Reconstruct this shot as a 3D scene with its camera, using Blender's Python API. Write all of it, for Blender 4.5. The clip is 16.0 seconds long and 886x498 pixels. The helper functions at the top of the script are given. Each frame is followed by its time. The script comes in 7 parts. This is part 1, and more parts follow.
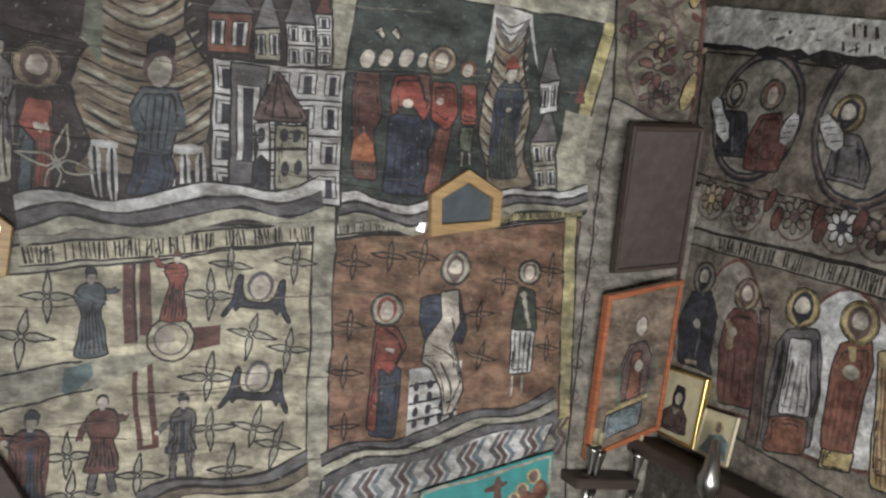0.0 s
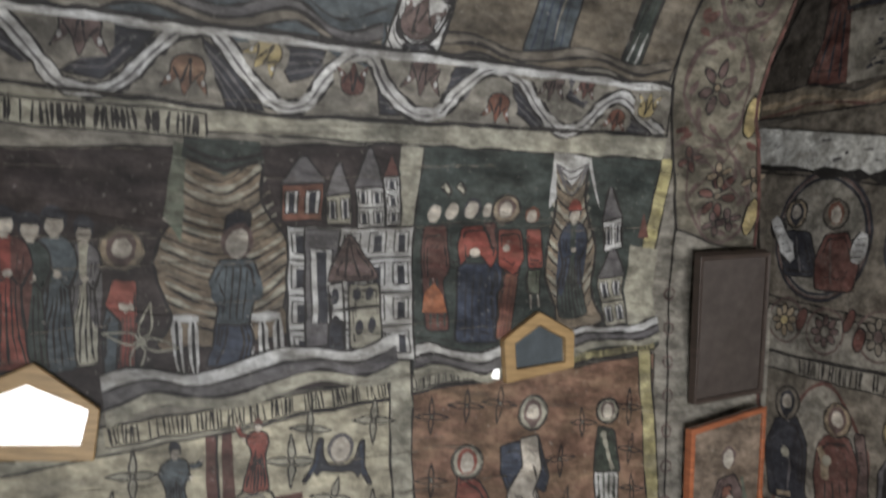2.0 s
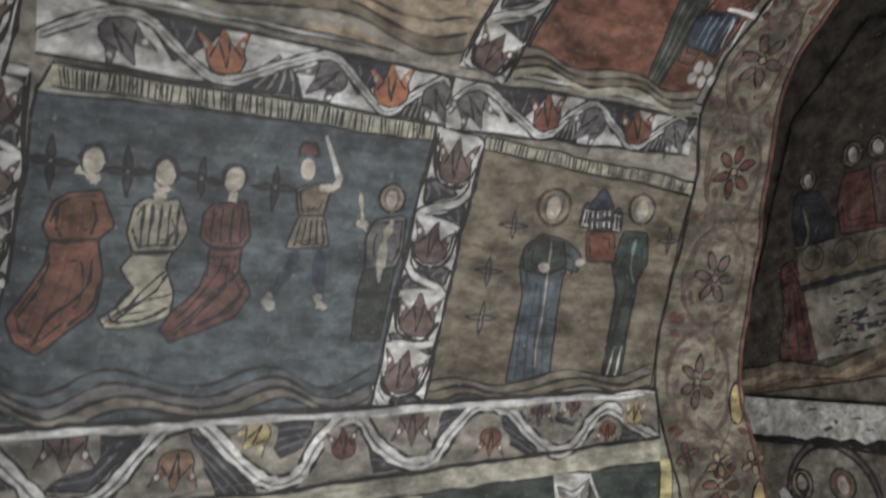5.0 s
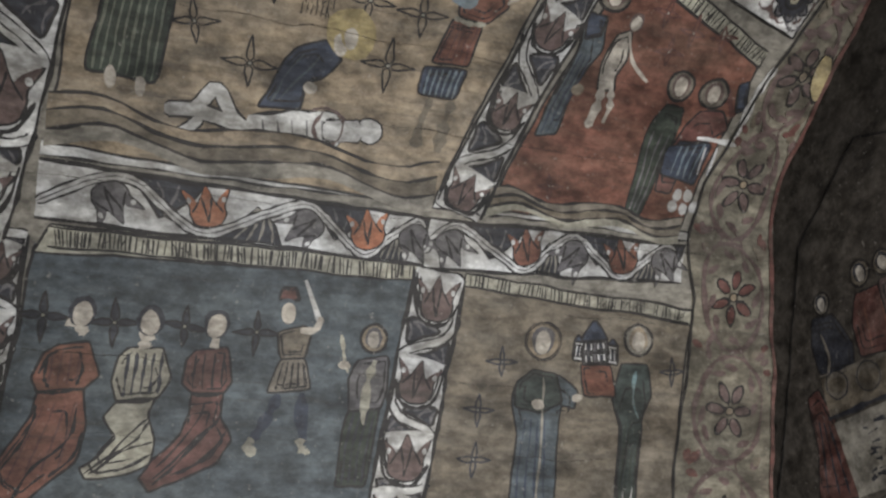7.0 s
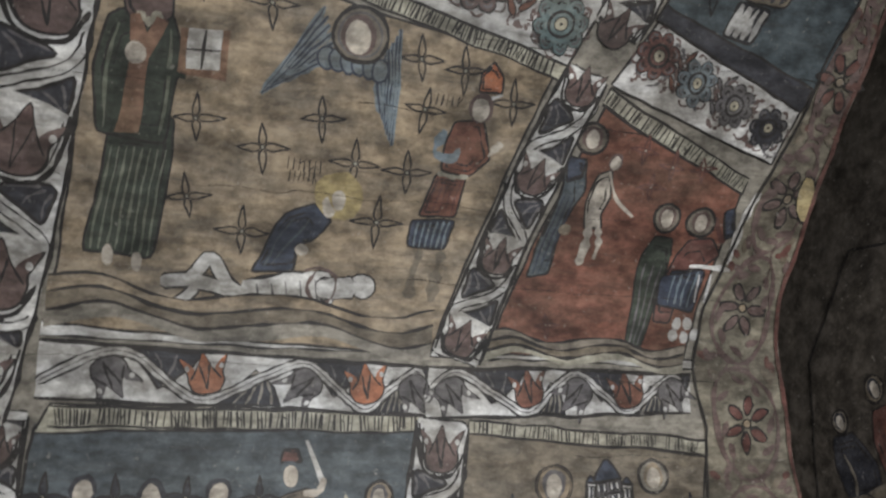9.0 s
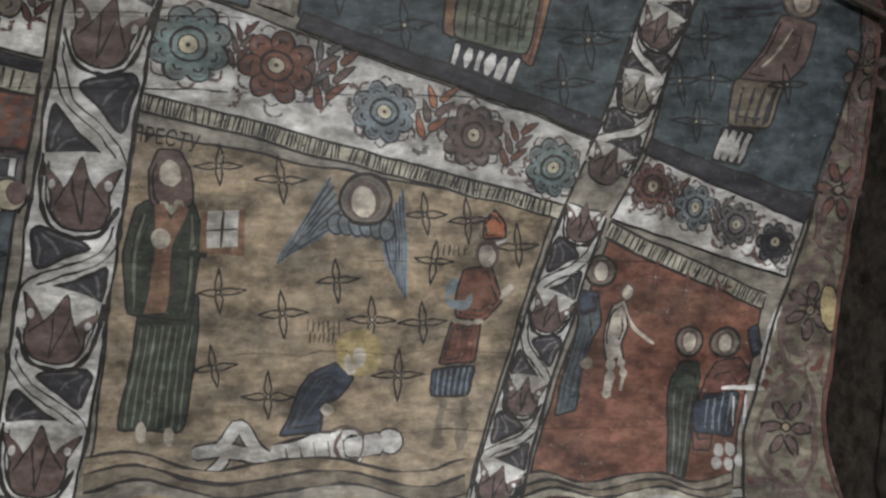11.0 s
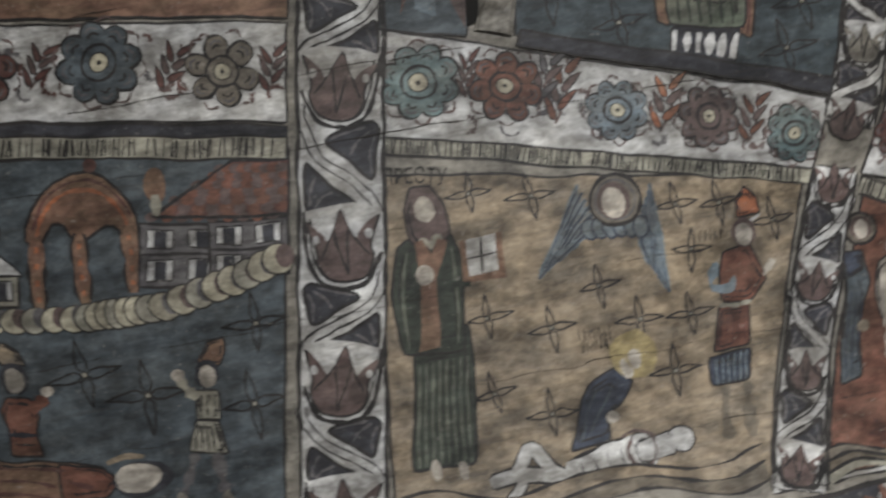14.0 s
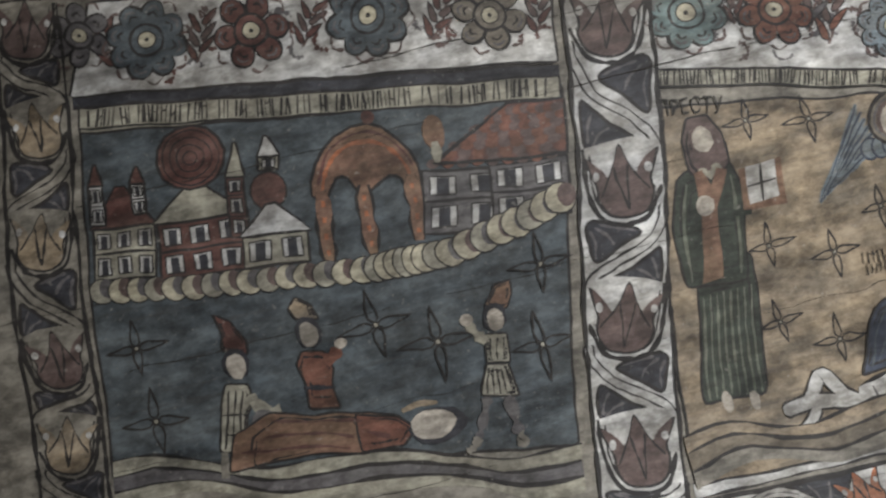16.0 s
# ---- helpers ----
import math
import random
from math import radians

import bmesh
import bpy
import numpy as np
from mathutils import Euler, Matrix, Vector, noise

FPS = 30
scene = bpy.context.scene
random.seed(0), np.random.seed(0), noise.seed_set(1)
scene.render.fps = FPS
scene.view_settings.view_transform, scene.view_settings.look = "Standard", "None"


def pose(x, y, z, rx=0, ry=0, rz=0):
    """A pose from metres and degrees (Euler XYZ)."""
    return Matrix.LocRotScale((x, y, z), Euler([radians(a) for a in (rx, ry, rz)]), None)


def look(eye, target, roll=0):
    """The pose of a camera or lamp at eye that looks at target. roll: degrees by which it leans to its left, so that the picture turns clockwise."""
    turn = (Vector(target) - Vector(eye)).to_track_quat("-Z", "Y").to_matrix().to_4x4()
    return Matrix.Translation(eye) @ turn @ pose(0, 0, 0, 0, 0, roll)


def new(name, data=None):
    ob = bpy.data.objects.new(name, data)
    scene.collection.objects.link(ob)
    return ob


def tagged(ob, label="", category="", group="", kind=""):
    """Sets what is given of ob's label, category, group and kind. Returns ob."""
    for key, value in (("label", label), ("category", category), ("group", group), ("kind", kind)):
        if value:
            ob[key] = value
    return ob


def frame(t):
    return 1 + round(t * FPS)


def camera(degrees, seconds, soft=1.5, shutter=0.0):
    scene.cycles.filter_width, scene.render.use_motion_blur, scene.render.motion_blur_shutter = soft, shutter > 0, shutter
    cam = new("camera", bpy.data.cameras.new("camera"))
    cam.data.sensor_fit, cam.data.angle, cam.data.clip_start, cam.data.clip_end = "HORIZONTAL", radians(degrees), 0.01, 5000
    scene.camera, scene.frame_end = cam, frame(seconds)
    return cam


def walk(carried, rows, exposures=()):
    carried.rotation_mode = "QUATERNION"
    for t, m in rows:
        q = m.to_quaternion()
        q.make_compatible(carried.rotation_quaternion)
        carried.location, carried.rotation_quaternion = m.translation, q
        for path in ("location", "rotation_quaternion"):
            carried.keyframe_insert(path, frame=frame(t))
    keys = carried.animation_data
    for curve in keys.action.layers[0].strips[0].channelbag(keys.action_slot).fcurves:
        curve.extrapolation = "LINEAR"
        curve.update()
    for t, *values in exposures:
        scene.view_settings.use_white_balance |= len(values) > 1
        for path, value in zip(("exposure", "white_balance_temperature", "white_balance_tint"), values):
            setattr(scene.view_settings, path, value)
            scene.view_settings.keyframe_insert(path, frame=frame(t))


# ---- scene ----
# ---- camera ----
cam = camera(59.94, 16.0, soft=2.4, shutter=0.5)
ROWS = [
    (0.0, -0.0056, 0.0258, 2.7634, 88.191, -9.410, -23.672),
    (0.5, -0.0523, 0.0537, 2.7679, 88.268, -10.160, -23.580),
    (1.0, -0.1005, 0.0865, 2.7602, 89.399, -8.862, -23.380),
    (1.5, -0.1162, 0.0887, 2.8179, 91.407, -8.173, -22.180),
    (2.0, -0.1468, 0.0824, 2.8973, 95.562, -5.657, -21.079),
    (2.5, -0.1830, 0.0900, 2.9983, 99.403, -4.096, -20.874),
    (3.0, -0.1774, 0.0602, 3.0289, 102.457, -1.855, -20.033),
    (3.5, -0.2095, 0.0680, 3.0655, 104.865, -0.926, -20.418),
    (4.0, -0.2223, 0.0444, 3.1234, 106.666, -0.678, -20.331),
    (4.5, -0.2273, 0.0469, 3.1748, 108.563, 0.618, -20.804),
    (5.0, -0.2437, 0.0261, 3.2562, 112.170, 2.586, -21.335),
    (5.2, -0.2316, -0.0014, 3.2802, 113.496, 3.871, -20.650),
    (7.3, 0.0635, -0.0242, 3.1149, 127.568, 2.226, -14.369),
    (7.5, 0.0707, -0.0192, 3.1116, 128.830, 2.212, -14.203),
    (8.0, 0.0929, -0.0469, 3.1380, 130.902, 2.333, -13.373),
    (8.5, 0.0962, -0.0809, 3.1712, 132.443, 3.519, -12.171),
    (9.0, 0.1004, -0.1251, 3.2143, 133.830, 4.689, -10.986),
    (9.2, 0.1025, -0.1334, 3.2229, 134.474, 5.590, -10.047),
    (11.3, 0.2149, -0.1692, 3.1409, 147.069, 5.325, -3.524),
    (11.5, 0.2049, -0.2266, 3.1653, 147.400, 5.340, -3.756),
    (12.0, 0.1668, -0.3134, 3.2184, 148.174, 5.388, -3.673),
    (12.5, 0.1212, -0.2998, 3.2238, 147.556, 5.889, -2.916),
    (13.0, -0.0120, -0.2303, 3.2143, 148.161, 6.904, -0.100),
    (13.5, -0.1518, -0.1418, 3.1715, 149.801, 6.667, 3.680),
    (14.0, -0.3720, -0.1127, 3.1811, 149.841, 7.569, 7.492),
    (14.5, -0.6022, -0.0754, 3.1770, 151.024, 8.917, 11.413),
    (15.0, -0.8243, -0.0823, 3.1897, 151.037, 9.140, 13.472),
    (15.5, -0.9922, -0.0854, 3.1973, 150.727, 8.466, 13.301),
    (16.0, -1.0992, -0.0956, 3.1991, 149.936, 7.510, 11.701),
]
EXPOSURES = [(0.0, -0.4), (1.5, -0.56), (2.5, -0.68), (3.0, -0.54), (3.5, -0.46), (5.0, -0.36), (9.0, -0.26), (12.5, -0.1), (14.0, -0.14), (15.0, -0.04), (16.0, 0.2)]
walk(cam, [(t, pose(x, y, z, rx, ry, rz)) for t, x, y, z, rx, ry, rz in ROWS], EXPOSURES)

# ---- plan: north wall at y = WALL, end wall at x = END, vault springs at SPRING ----
WALL, END, WEST, SPRING = 2.55, 2.24, -4.2, 3.0932
BEND = [(0.000, 25.89), (0.425, 26.11), (0.850, 23.90), (1.275, 29.43), (1.700, 42.53), (2.125, 60.24), (2.550, 65.54), (2.975, 52.19), (3.570, 62.45), (4.250, 79.46)]      # height along the vault, lean in degrees
LUNETTE = 2.03
GRID = 0.06
STEP = 0.00002

# ---- light ----
world = bpy.data.worlds.new("sky")
scene.world = world
world.use_nodes = True
wn = world.node_tree.nodes
sky = wn.new("ShaderNodeTexSky")
sky.sky_type, sky.sun_disc, sky.sun_elevation, sky.sun_rotation = "NISHITA", False, radians(40), radians(150)
world.node_tree.links.new(sky.outputs[0], wn["Background"].inputs[0])
wn["Background"].inputs[1].default_value = 0.1


def fill_lamp(name, m, w, h, power, colour, spread=180):
    lamp = bpy.data.lights.new(name, "AREA")
    lamp.shape, lamp.size, lamp.size_y, lamp.energy, lamp.color = "RECTANGLE", w, h, power, colour
    lamp.spread = radians(spread)
    ob = new(name, lamp)
    ob.matrix_world = m
    return ob


# Unseen area lamps added inside the room; no openings are built for them.
fill_lamp("south_fill", look((0.45, -2.0, 1.75), (0.4, 1.5, 4.3)), 1.1, 0.8, 88, (0.98, 0.975, 0.975), 130)
# Narrow lamp added to brighten the end wall.
fill_lamp("south_fill", look((-0.9, -2.0, 1.9), (2.24, 1.9, 2.0)), 0.9, 0.7, 62, (0.98, 0.98, 1.0), 90)
fill_lamp("west_fill", look((-4.1, -0.4, 1.4), (2.2, 1.0, 1.8)), 1.2, 2.0, 14, (0.98, 0.98, 1.0))


# ---- materials ----
def nodes_of(name):
    mat = bpy.data.materials.new(name)
    mat.use_nodes = True
    return mat, mat.node_tree.nodes, mat.node_tree.links, mat.node_tree.nodes["Principled BSDF"]


def noise_node(n, l, source, scale, detail, size=(1, 1, 1), rough=0.6):
    mp = n.new("ShaderNodeMapping")
    mp.inputs["Scale"].default_value = size
    l.new(source, mp.inputs[0])
    t = n.new("ShaderNodeTexNoise")
    t.inputs["Scale"].default_value, t.inputs["Detail"].default_value, t.inputs["Roughness"].default_value = scale, detail, rough
    l.new(mp.outputs[0], t.inputs["Vector"])
    return t.outputs["Fac"]


def ramp(n, l, source, lo, hi):
    r = n.new("ShaderNodeMapRange")
    r.inputs[1].default_value, r.inputs[2].default_value = lo, hi
    l.new(source, r.inputs[0])
    return r.outputs[0]


def mixed(n, l, fac, a, b, mode="MIX"):
    m = n.new("ShaderNodeMix")
    m.data_type, m.blend_type = "RGBA", mode
    for slot, value in ((m.inputs[0], fac), (m.inputs[6], a), (m.inputs[7], b)):
        if isinstance(value, (int, float)):
            slot.default_value = value
        elif isinstance(value, tuple):
            slot.default_value = (*value, 1)
        else:
            l.new(value, slot)
    return m.outputs[2]


def times(n, l, a, k):
    m = n.new("ShaderNodeMath")
    m.operation = "MULTIPLY"
    l.new(a, m.inputs[0])
    m.inputs[1].default_value = k
    return m.outputs[0]


def paint(name, rgb, wear=0.35, worn=(0.34, 0.31, 0.25), rough=0.55, var=1.3):
    """Old distemper on boards: mottled, rubbed along the grain, grimy."""
    mat, n, l, bsdf = nodes_of(name)
    pos = n.new("ShaderNodeTexCoord").outputs["Object"]
    blotch = noise_node(n, l, pos, 2.6, 4, (0.8, 1, 1.2))
    cloud = noise_node(n, l, pos, 8.5, 7, (0.75, 1, 1.3), 0.65)
    brush = noise_node(n, l, pos, 16, 7, (0.3, 1.0, 1.5), 0.75)
    grain = noise_node(n, l, pos, 34, 6, (0.1, 1.3, 1.3), 0.7)
    rub = noise_node(n, l, pos, 6, 9, (0.45, 1.1, 1.7), 0.78)
    speck = noise_node(n, l, pos, 60, 4)
    mottle = noise_node(n, l, pos, 24, 5, (0.75, 1, 1.1), 0.7)
    dark = tuple(c * (1 - 0.34 * var) for c in rgb)
    light = tuple(min(0.9, c * (1 + 0.34 * var) + 0.01) for c in rgb)
    col = mixed(n, l, ramp(n, l, cloud, 0.39, 0.61), dark, light)
    col = mixed(n, l, ramp(n, l, blotch, 0.42, 0.58), mixed(n, l, 1.0, col, (0.84, 0.85, 0.87), "MULTIPLY"), col)
    col = mixed(n, l, times(n, l, ramp(n, l, rub, 0.43, 0.66), min(0.8, wear * 1.5)), col, worn)
    col = mixed(n, l, ramp(n, l, brush, 0.3, 0.62), mixed(n, l, 1.0, col, (0.58, 0.58, 0.6), "MULTIPLY"), col)
    col = mixed(n, l, ramp(n, l, mottle, 0.38, 0.6), mixed(n, l, 1.0, col, (0.6, 0.59, 0.58), "MULTIPLY"), mixed(n, l, 1.0, col, (1.12, 1.12, 1.12), "MULTIPLY"))
    col = mixed(n, l, times(n, l, ramp(n, l, grain, 0.56, 0.72), 0.5), col, (0.05, 0.045, 0.04))
    col = mixed(n, l, times(n, l, ramp(n, l, speck, 0.64, 0.76), 0.4), col, (0.5, 0.47, 0.42))
    l.new(col, bsdf.inputs["Base Color"])
    bsdf.inputs["Specular IOR Level"].default_value = 0.3
    rr = n.new("ShaderNodeMapRange")
    rr.inputs[3].default_value, rr.inputs[4].default_value = rough - 0.16, rough + 0.2
    l.new(rub, rr.inputs[0])
    l.new(rr.outputs[0], bsdf.inputs["Roughness"])
    bump = n.new("ShaderNodeBump")
    bump.inputs["Strength"].default_value, bump.inputs["Distance"].default_value = 0.55, 0.005
    l.new(brush, bump.inputs["Height"])
    l.new(bump.outputs[0], bsdf.inputs["Normal"])
    return mat


def wood(name, rgb, rough=0.5, size=(1, 1, 12), scale=6):
    mat, n, l, bsdf = nodes_of(name)
    pos = n.new("ShaderNodeTexCoord").outputs["Object"]
    g = noise_node(n, l, pos, scale, 8, size, 0.7)
    b = noise_node(n, l, pos, 2.5, 3)
    col = mixed(n, l, ramp(n, l, g, 0.3, 0.7), tuple(c * 0.55 for c in rgb), tuple(min(1, c * 1.25) for c in rgb))
    col = mixed(n, l, ramp(n, l, b, 0.35, 0.7), mixed(n, l, 1.0, col, (0.7, 0.68, 0.66), "MULTIPLY"), col)
    l.new(col, bsdf.inputs["Base Color"])
    bsdf.inputs["Roughness"].default_value = rough
    bump = n.new("ShaderNodeBump")
    bump.inputs["Strength"].default_value, bump.inputs["Distance"].default_value = 0.35, 0.003
    l.new(g, bump.inputs["Height"])
    l.new(bump.outputs[0], bsdf.inputs["Normal"])
    return mat


def plain(name, rgb, rough=0.5, metal=0.0, glow=0.0):
    mat, n, l, bsdf = nodes_of(name)
    pos = n.new("ShaderNodeTexCoord").outputs["Object"]
    g = noise_node(n, l, pos, 18, 5)
    l.new(mixed(n, l, ramp(n, l, g, 0.3, 0.7), tuple(c * 0.8 for c in rgb), tuple(min(1, c * 1.15) for c in rgb)), bsdf.inputs["Base Color"])
    bsdf.inputs["Roughness"].default_value, bsdf.inputs["Metallic"].default_value = rough, metal
    if glow:
        bsdf.inputs["Emission Color"].default_value, bsdf.inputs["Emission Strength"].default_value = (1, 1, 1, 1), glow
    return mat


CREAM = paint("cream_ground", (0.52, 0.48, 0.35), 0.3)
PALE = paint("pale_border", (0.39, 0.375, 0.295), 0.35)
WHITE = paint("chalk_white", (0.66, 0.645, 0.595), 0.36, (0.30, 0.28, 0.24))
YELLOW = paint("yellow_border", (0.46, 0.41, 0.2), 0.35)
BLUE = paint("slate_blue", (0.08, 0.098, 0.108), 0.3, (0.19, 0.21, 0.21))
DEEP = paint("deep_blue", (0.06, 0.078, 0.085), 0.25, (0.16, 0.19, 0.20))
GREENISH = paint("grey_green", (0.048, 0.06, 0.053), 0.24, (0.14, 0.15, 0.13))
DARK = paint("dark_brown_ground", (0.046, 0.035, 0.033), 0.24, (0.12, 0.10, 0.09))
OCHRE = paint("ochre_ground", (0.30, 0.235, 0.155), 0.35, (0.38, 0.34, 0.28), var=1.7)
BROWN = paint("brown_ground", (0.16, 0.132, 0.094), 0.35, (0.3, 0.27, 0.22), var=1.3)
RUST = paint("rust_ground", (0.22, 0.125, 0.085), 0.4, (0.33, 0.24, 0.15), var=1.3)
BRICK = paint("brick_red_ground", (0.19, 0.082, 0.056), 0.35, (0.22, 0.14, 0.1), var=1.5)
RED = paint("vermilion", (0.25, 0.065, 0.05), 0.25, (0.3, 0.2, 0.15))
MAROON = paint("maroon", (0.125, 0.055, 0.045), 0.25, (0.25, 0.18, 0.15))
ORANGE = paint("orange", (0.42, 0.15, 0.07), 0.2)
GREEN = paint("bottle_green", (0.045, 0.055, 0.042), 0.2, (0.12, 0.13, 0.1))
MOSS = paint("moss_green", (0.13, 0.15, 0.11), 0.25)
TEAL = paint("teal", (0.14, 0.205, 0.205), 0.25)
SKY = paint("sky_blue", (0.17, 0.215, 0.24), 0.25)
NAVY = paint("navy", (0.045, 0.055, 0.08), 0.2, (0.15, 0.16, 0.18))
FLESH = paint("flesh", (0.54, 0.49, 0.41), 0.2)
GOLD = paint("halo_ochre", (0.45, 0.36, 0.17), 0.3)
LINE = paint("soot_line", (0.022, 0.02, 0.019), 0.3, (0.10, 0.09, 0.08))
GREY = paint("smoke_grey", (0.12, 0.112, 0.115), 0.3, (0.3, 0.29, 0.27))
CHAR = paint("charcoal", (0.034, 0.035, 0.042), 0.25, (0.15, 0.15, 0.16))
TULIP = paint("tulip_brown", (0.135, 0.092, 0.082), 0.3, (0.22, 0.18, 0.16))
TAN = paint("tan_drape", (0.23, 0.175, 0.12), 0.3)
BOARD = paint("bare_board", (0.25, 0.23, 0.19), 0.4, (0.4, 0.38, 0.32))
# Dark board tone; shade of the recess behind the arch is in the colour.
SHADE = paint("shaded_dark_board", (0.078, 0.067, 0.054), 0.4, (0.12, 0.105, 0.086))
DUSK = paint("smoked_ground", (0.19, 0.165, 0.13), 0.4, (0.3, 0.27, 0.22))
ARCH = paint("arch_ground", (0.22, 0.2, 0.15), 0.45, (0.13, 0.11, 0.085), var=1.5)
PINE = wood("fresh_pine", (0.50, 0.33, 0.15))
OAK = wood("old_dark_wood", (0.07, 0.05, 0.04), 0.55)
FLOOR = wood("floor_wood", (0.16, 0.12, 0.08), 0.6, (12, 1, 1))
FRAME_ORANGE = wood("orange_lacquer", (0.46, 0.16, 0.075), 0.22)
GILT = plain("gilt", (0.55, 0.40, 0.14), 0.3, 0.85)
BLACK_GLASS = plain("dusty_glass", (0.075, 0.062, 0.055), 0.22)
PANE = plain("dim_pane", (0.085, 0.10, 0.11), 0.12)
BRIGHT = plain("daylight_pane", (0.9, 0.9, 0.9), 0.5, 0.0, 2.2)
METAL = plain("tarnished_metal", (0.45, 0.43, 0.40), 0.28, 1.0)
PAPER = plain("icon_print", (0.52, 0.46, 0.30), 0.4)
CLOTH = plain("turquoise_print", (0.06, 0.27, 0.26), 0.5)


# ---- surfaces ----
def profile(v):
    """Point (y, z) and inward normal (y, z) at the height v along wall and vault."""
    if v <= 0:
        return WALL, SPRING + v, -1.0, 0.0
    k = min(int(v / GRID), len(PROFILE) - 2)
    f = v / GRID - k
    return tuple(a + (b - a) * f for a, b in zip(PROFILE[k], PROFILE[k + 1]))


PROFILE = []
y_, z_ = WALL, SPRING
for k_ in range(72):
    v_ = k_ * GRID
    lean = radians(float(np.interp(v_, [b[0] for b in BEND], [b[1] for b in BEND])))
    if k_:
        y_ -= math.sin((lean + before) / 2) * GRID
        z_ += math.cos((lean + before) / 2) * GRID
    PROFILE.append((y_, z_, -math.cos(lean), -math.sin(lean)))
    before = lean
PROFILE[0] = (WALL, SPRING, -1.0, 0.0)


def on_vault(u, v, off):
    y, z, ny, nz = profile(v)
    return (u, y + ny * off, z + nz * off)


def on_end(y, z, off):
    return (END - off, y, z)


def on_lunette(y, z, off):
    return (LUNETTE - off, y, z)


def clip(poly, limit, keep_above):
    out = []
    for i, p in enumerate(poly):
        q = poly[i - 1]
        a, b = ((q[1] >= limit), (p[1] >= limit)) if keep_above else ((q[1] <= limit), (p[1] <= limit))
        if a != b:
            f = (limit - q[1]) / (p[1] - q[1])
            out.append((q[0] + (p[0] - q[0]) * f, limit))
        if b:
            out.append(p)
    return out


from mathutils.geometry import tessellate_polygon


def wobble(p):
    """The unsteady hand: shifts a point of the surface by a few millimetres."""
    q = Vector((p[0] * 9.0, p[1] * 9.0, 3.7))
    w = noise.noise_vector(q) * 0.0075 + noise.noise_vector(q * 3.1) * 0.003
    return (p[0] + w[0], p[1] + w[1])


def curve_through(pts, closed=False, step=4):
    """A smooth curve through points."""
    n = len(pts)
    if n < 3:
        return list(pts)
    out = []
    for i in range(n if closed else n - 1):
        if closed:
            p0, p1, p2, p3 = pts[i - 1], pts[i], pts[(i + 1) % n], pts[(i + 2) % n]
        else:
            p0, p1, p2, p3 = pts[max(0, i - 1)], pts[i], pts[i + 1], pts[min(n - 1, i + 2)]
        for j in range(step):
            f = j / step
            out.append(tuple(0.5 * (2 * p1[d] + (p2[d] - p0[d]) * f + (2 * p0[d] - 5 * p1[d] + 4 * p2[d] - p3[d]) * f * f + (3 * p1[d] - p0[d] - 3 * p2[d] + p3[d]) * f ** 3) for d in (0, 1)))
    return out if closed else out + [tuple(pts[-1])]


def soft(pts, step=3):
    return curve_through(pts, True, step)


def split_edges(pts, most=0.035, closed=True):
    out = []
    n = len(pts)
    for i in range(n if closed else n - 1):
        a, b = pts[i], pts[(i + 1) % n]
        k = max(1, int(math.hypot(b[0] - a[0], b[1] - a[1]) / most))
        out += [(a[0] + (b[0] - a[0]) * j / k, a[1] + (b[1] - a[1]) * j / k) for j in range(k)]
    return out if closed else out + [tuple(pts[-1])]


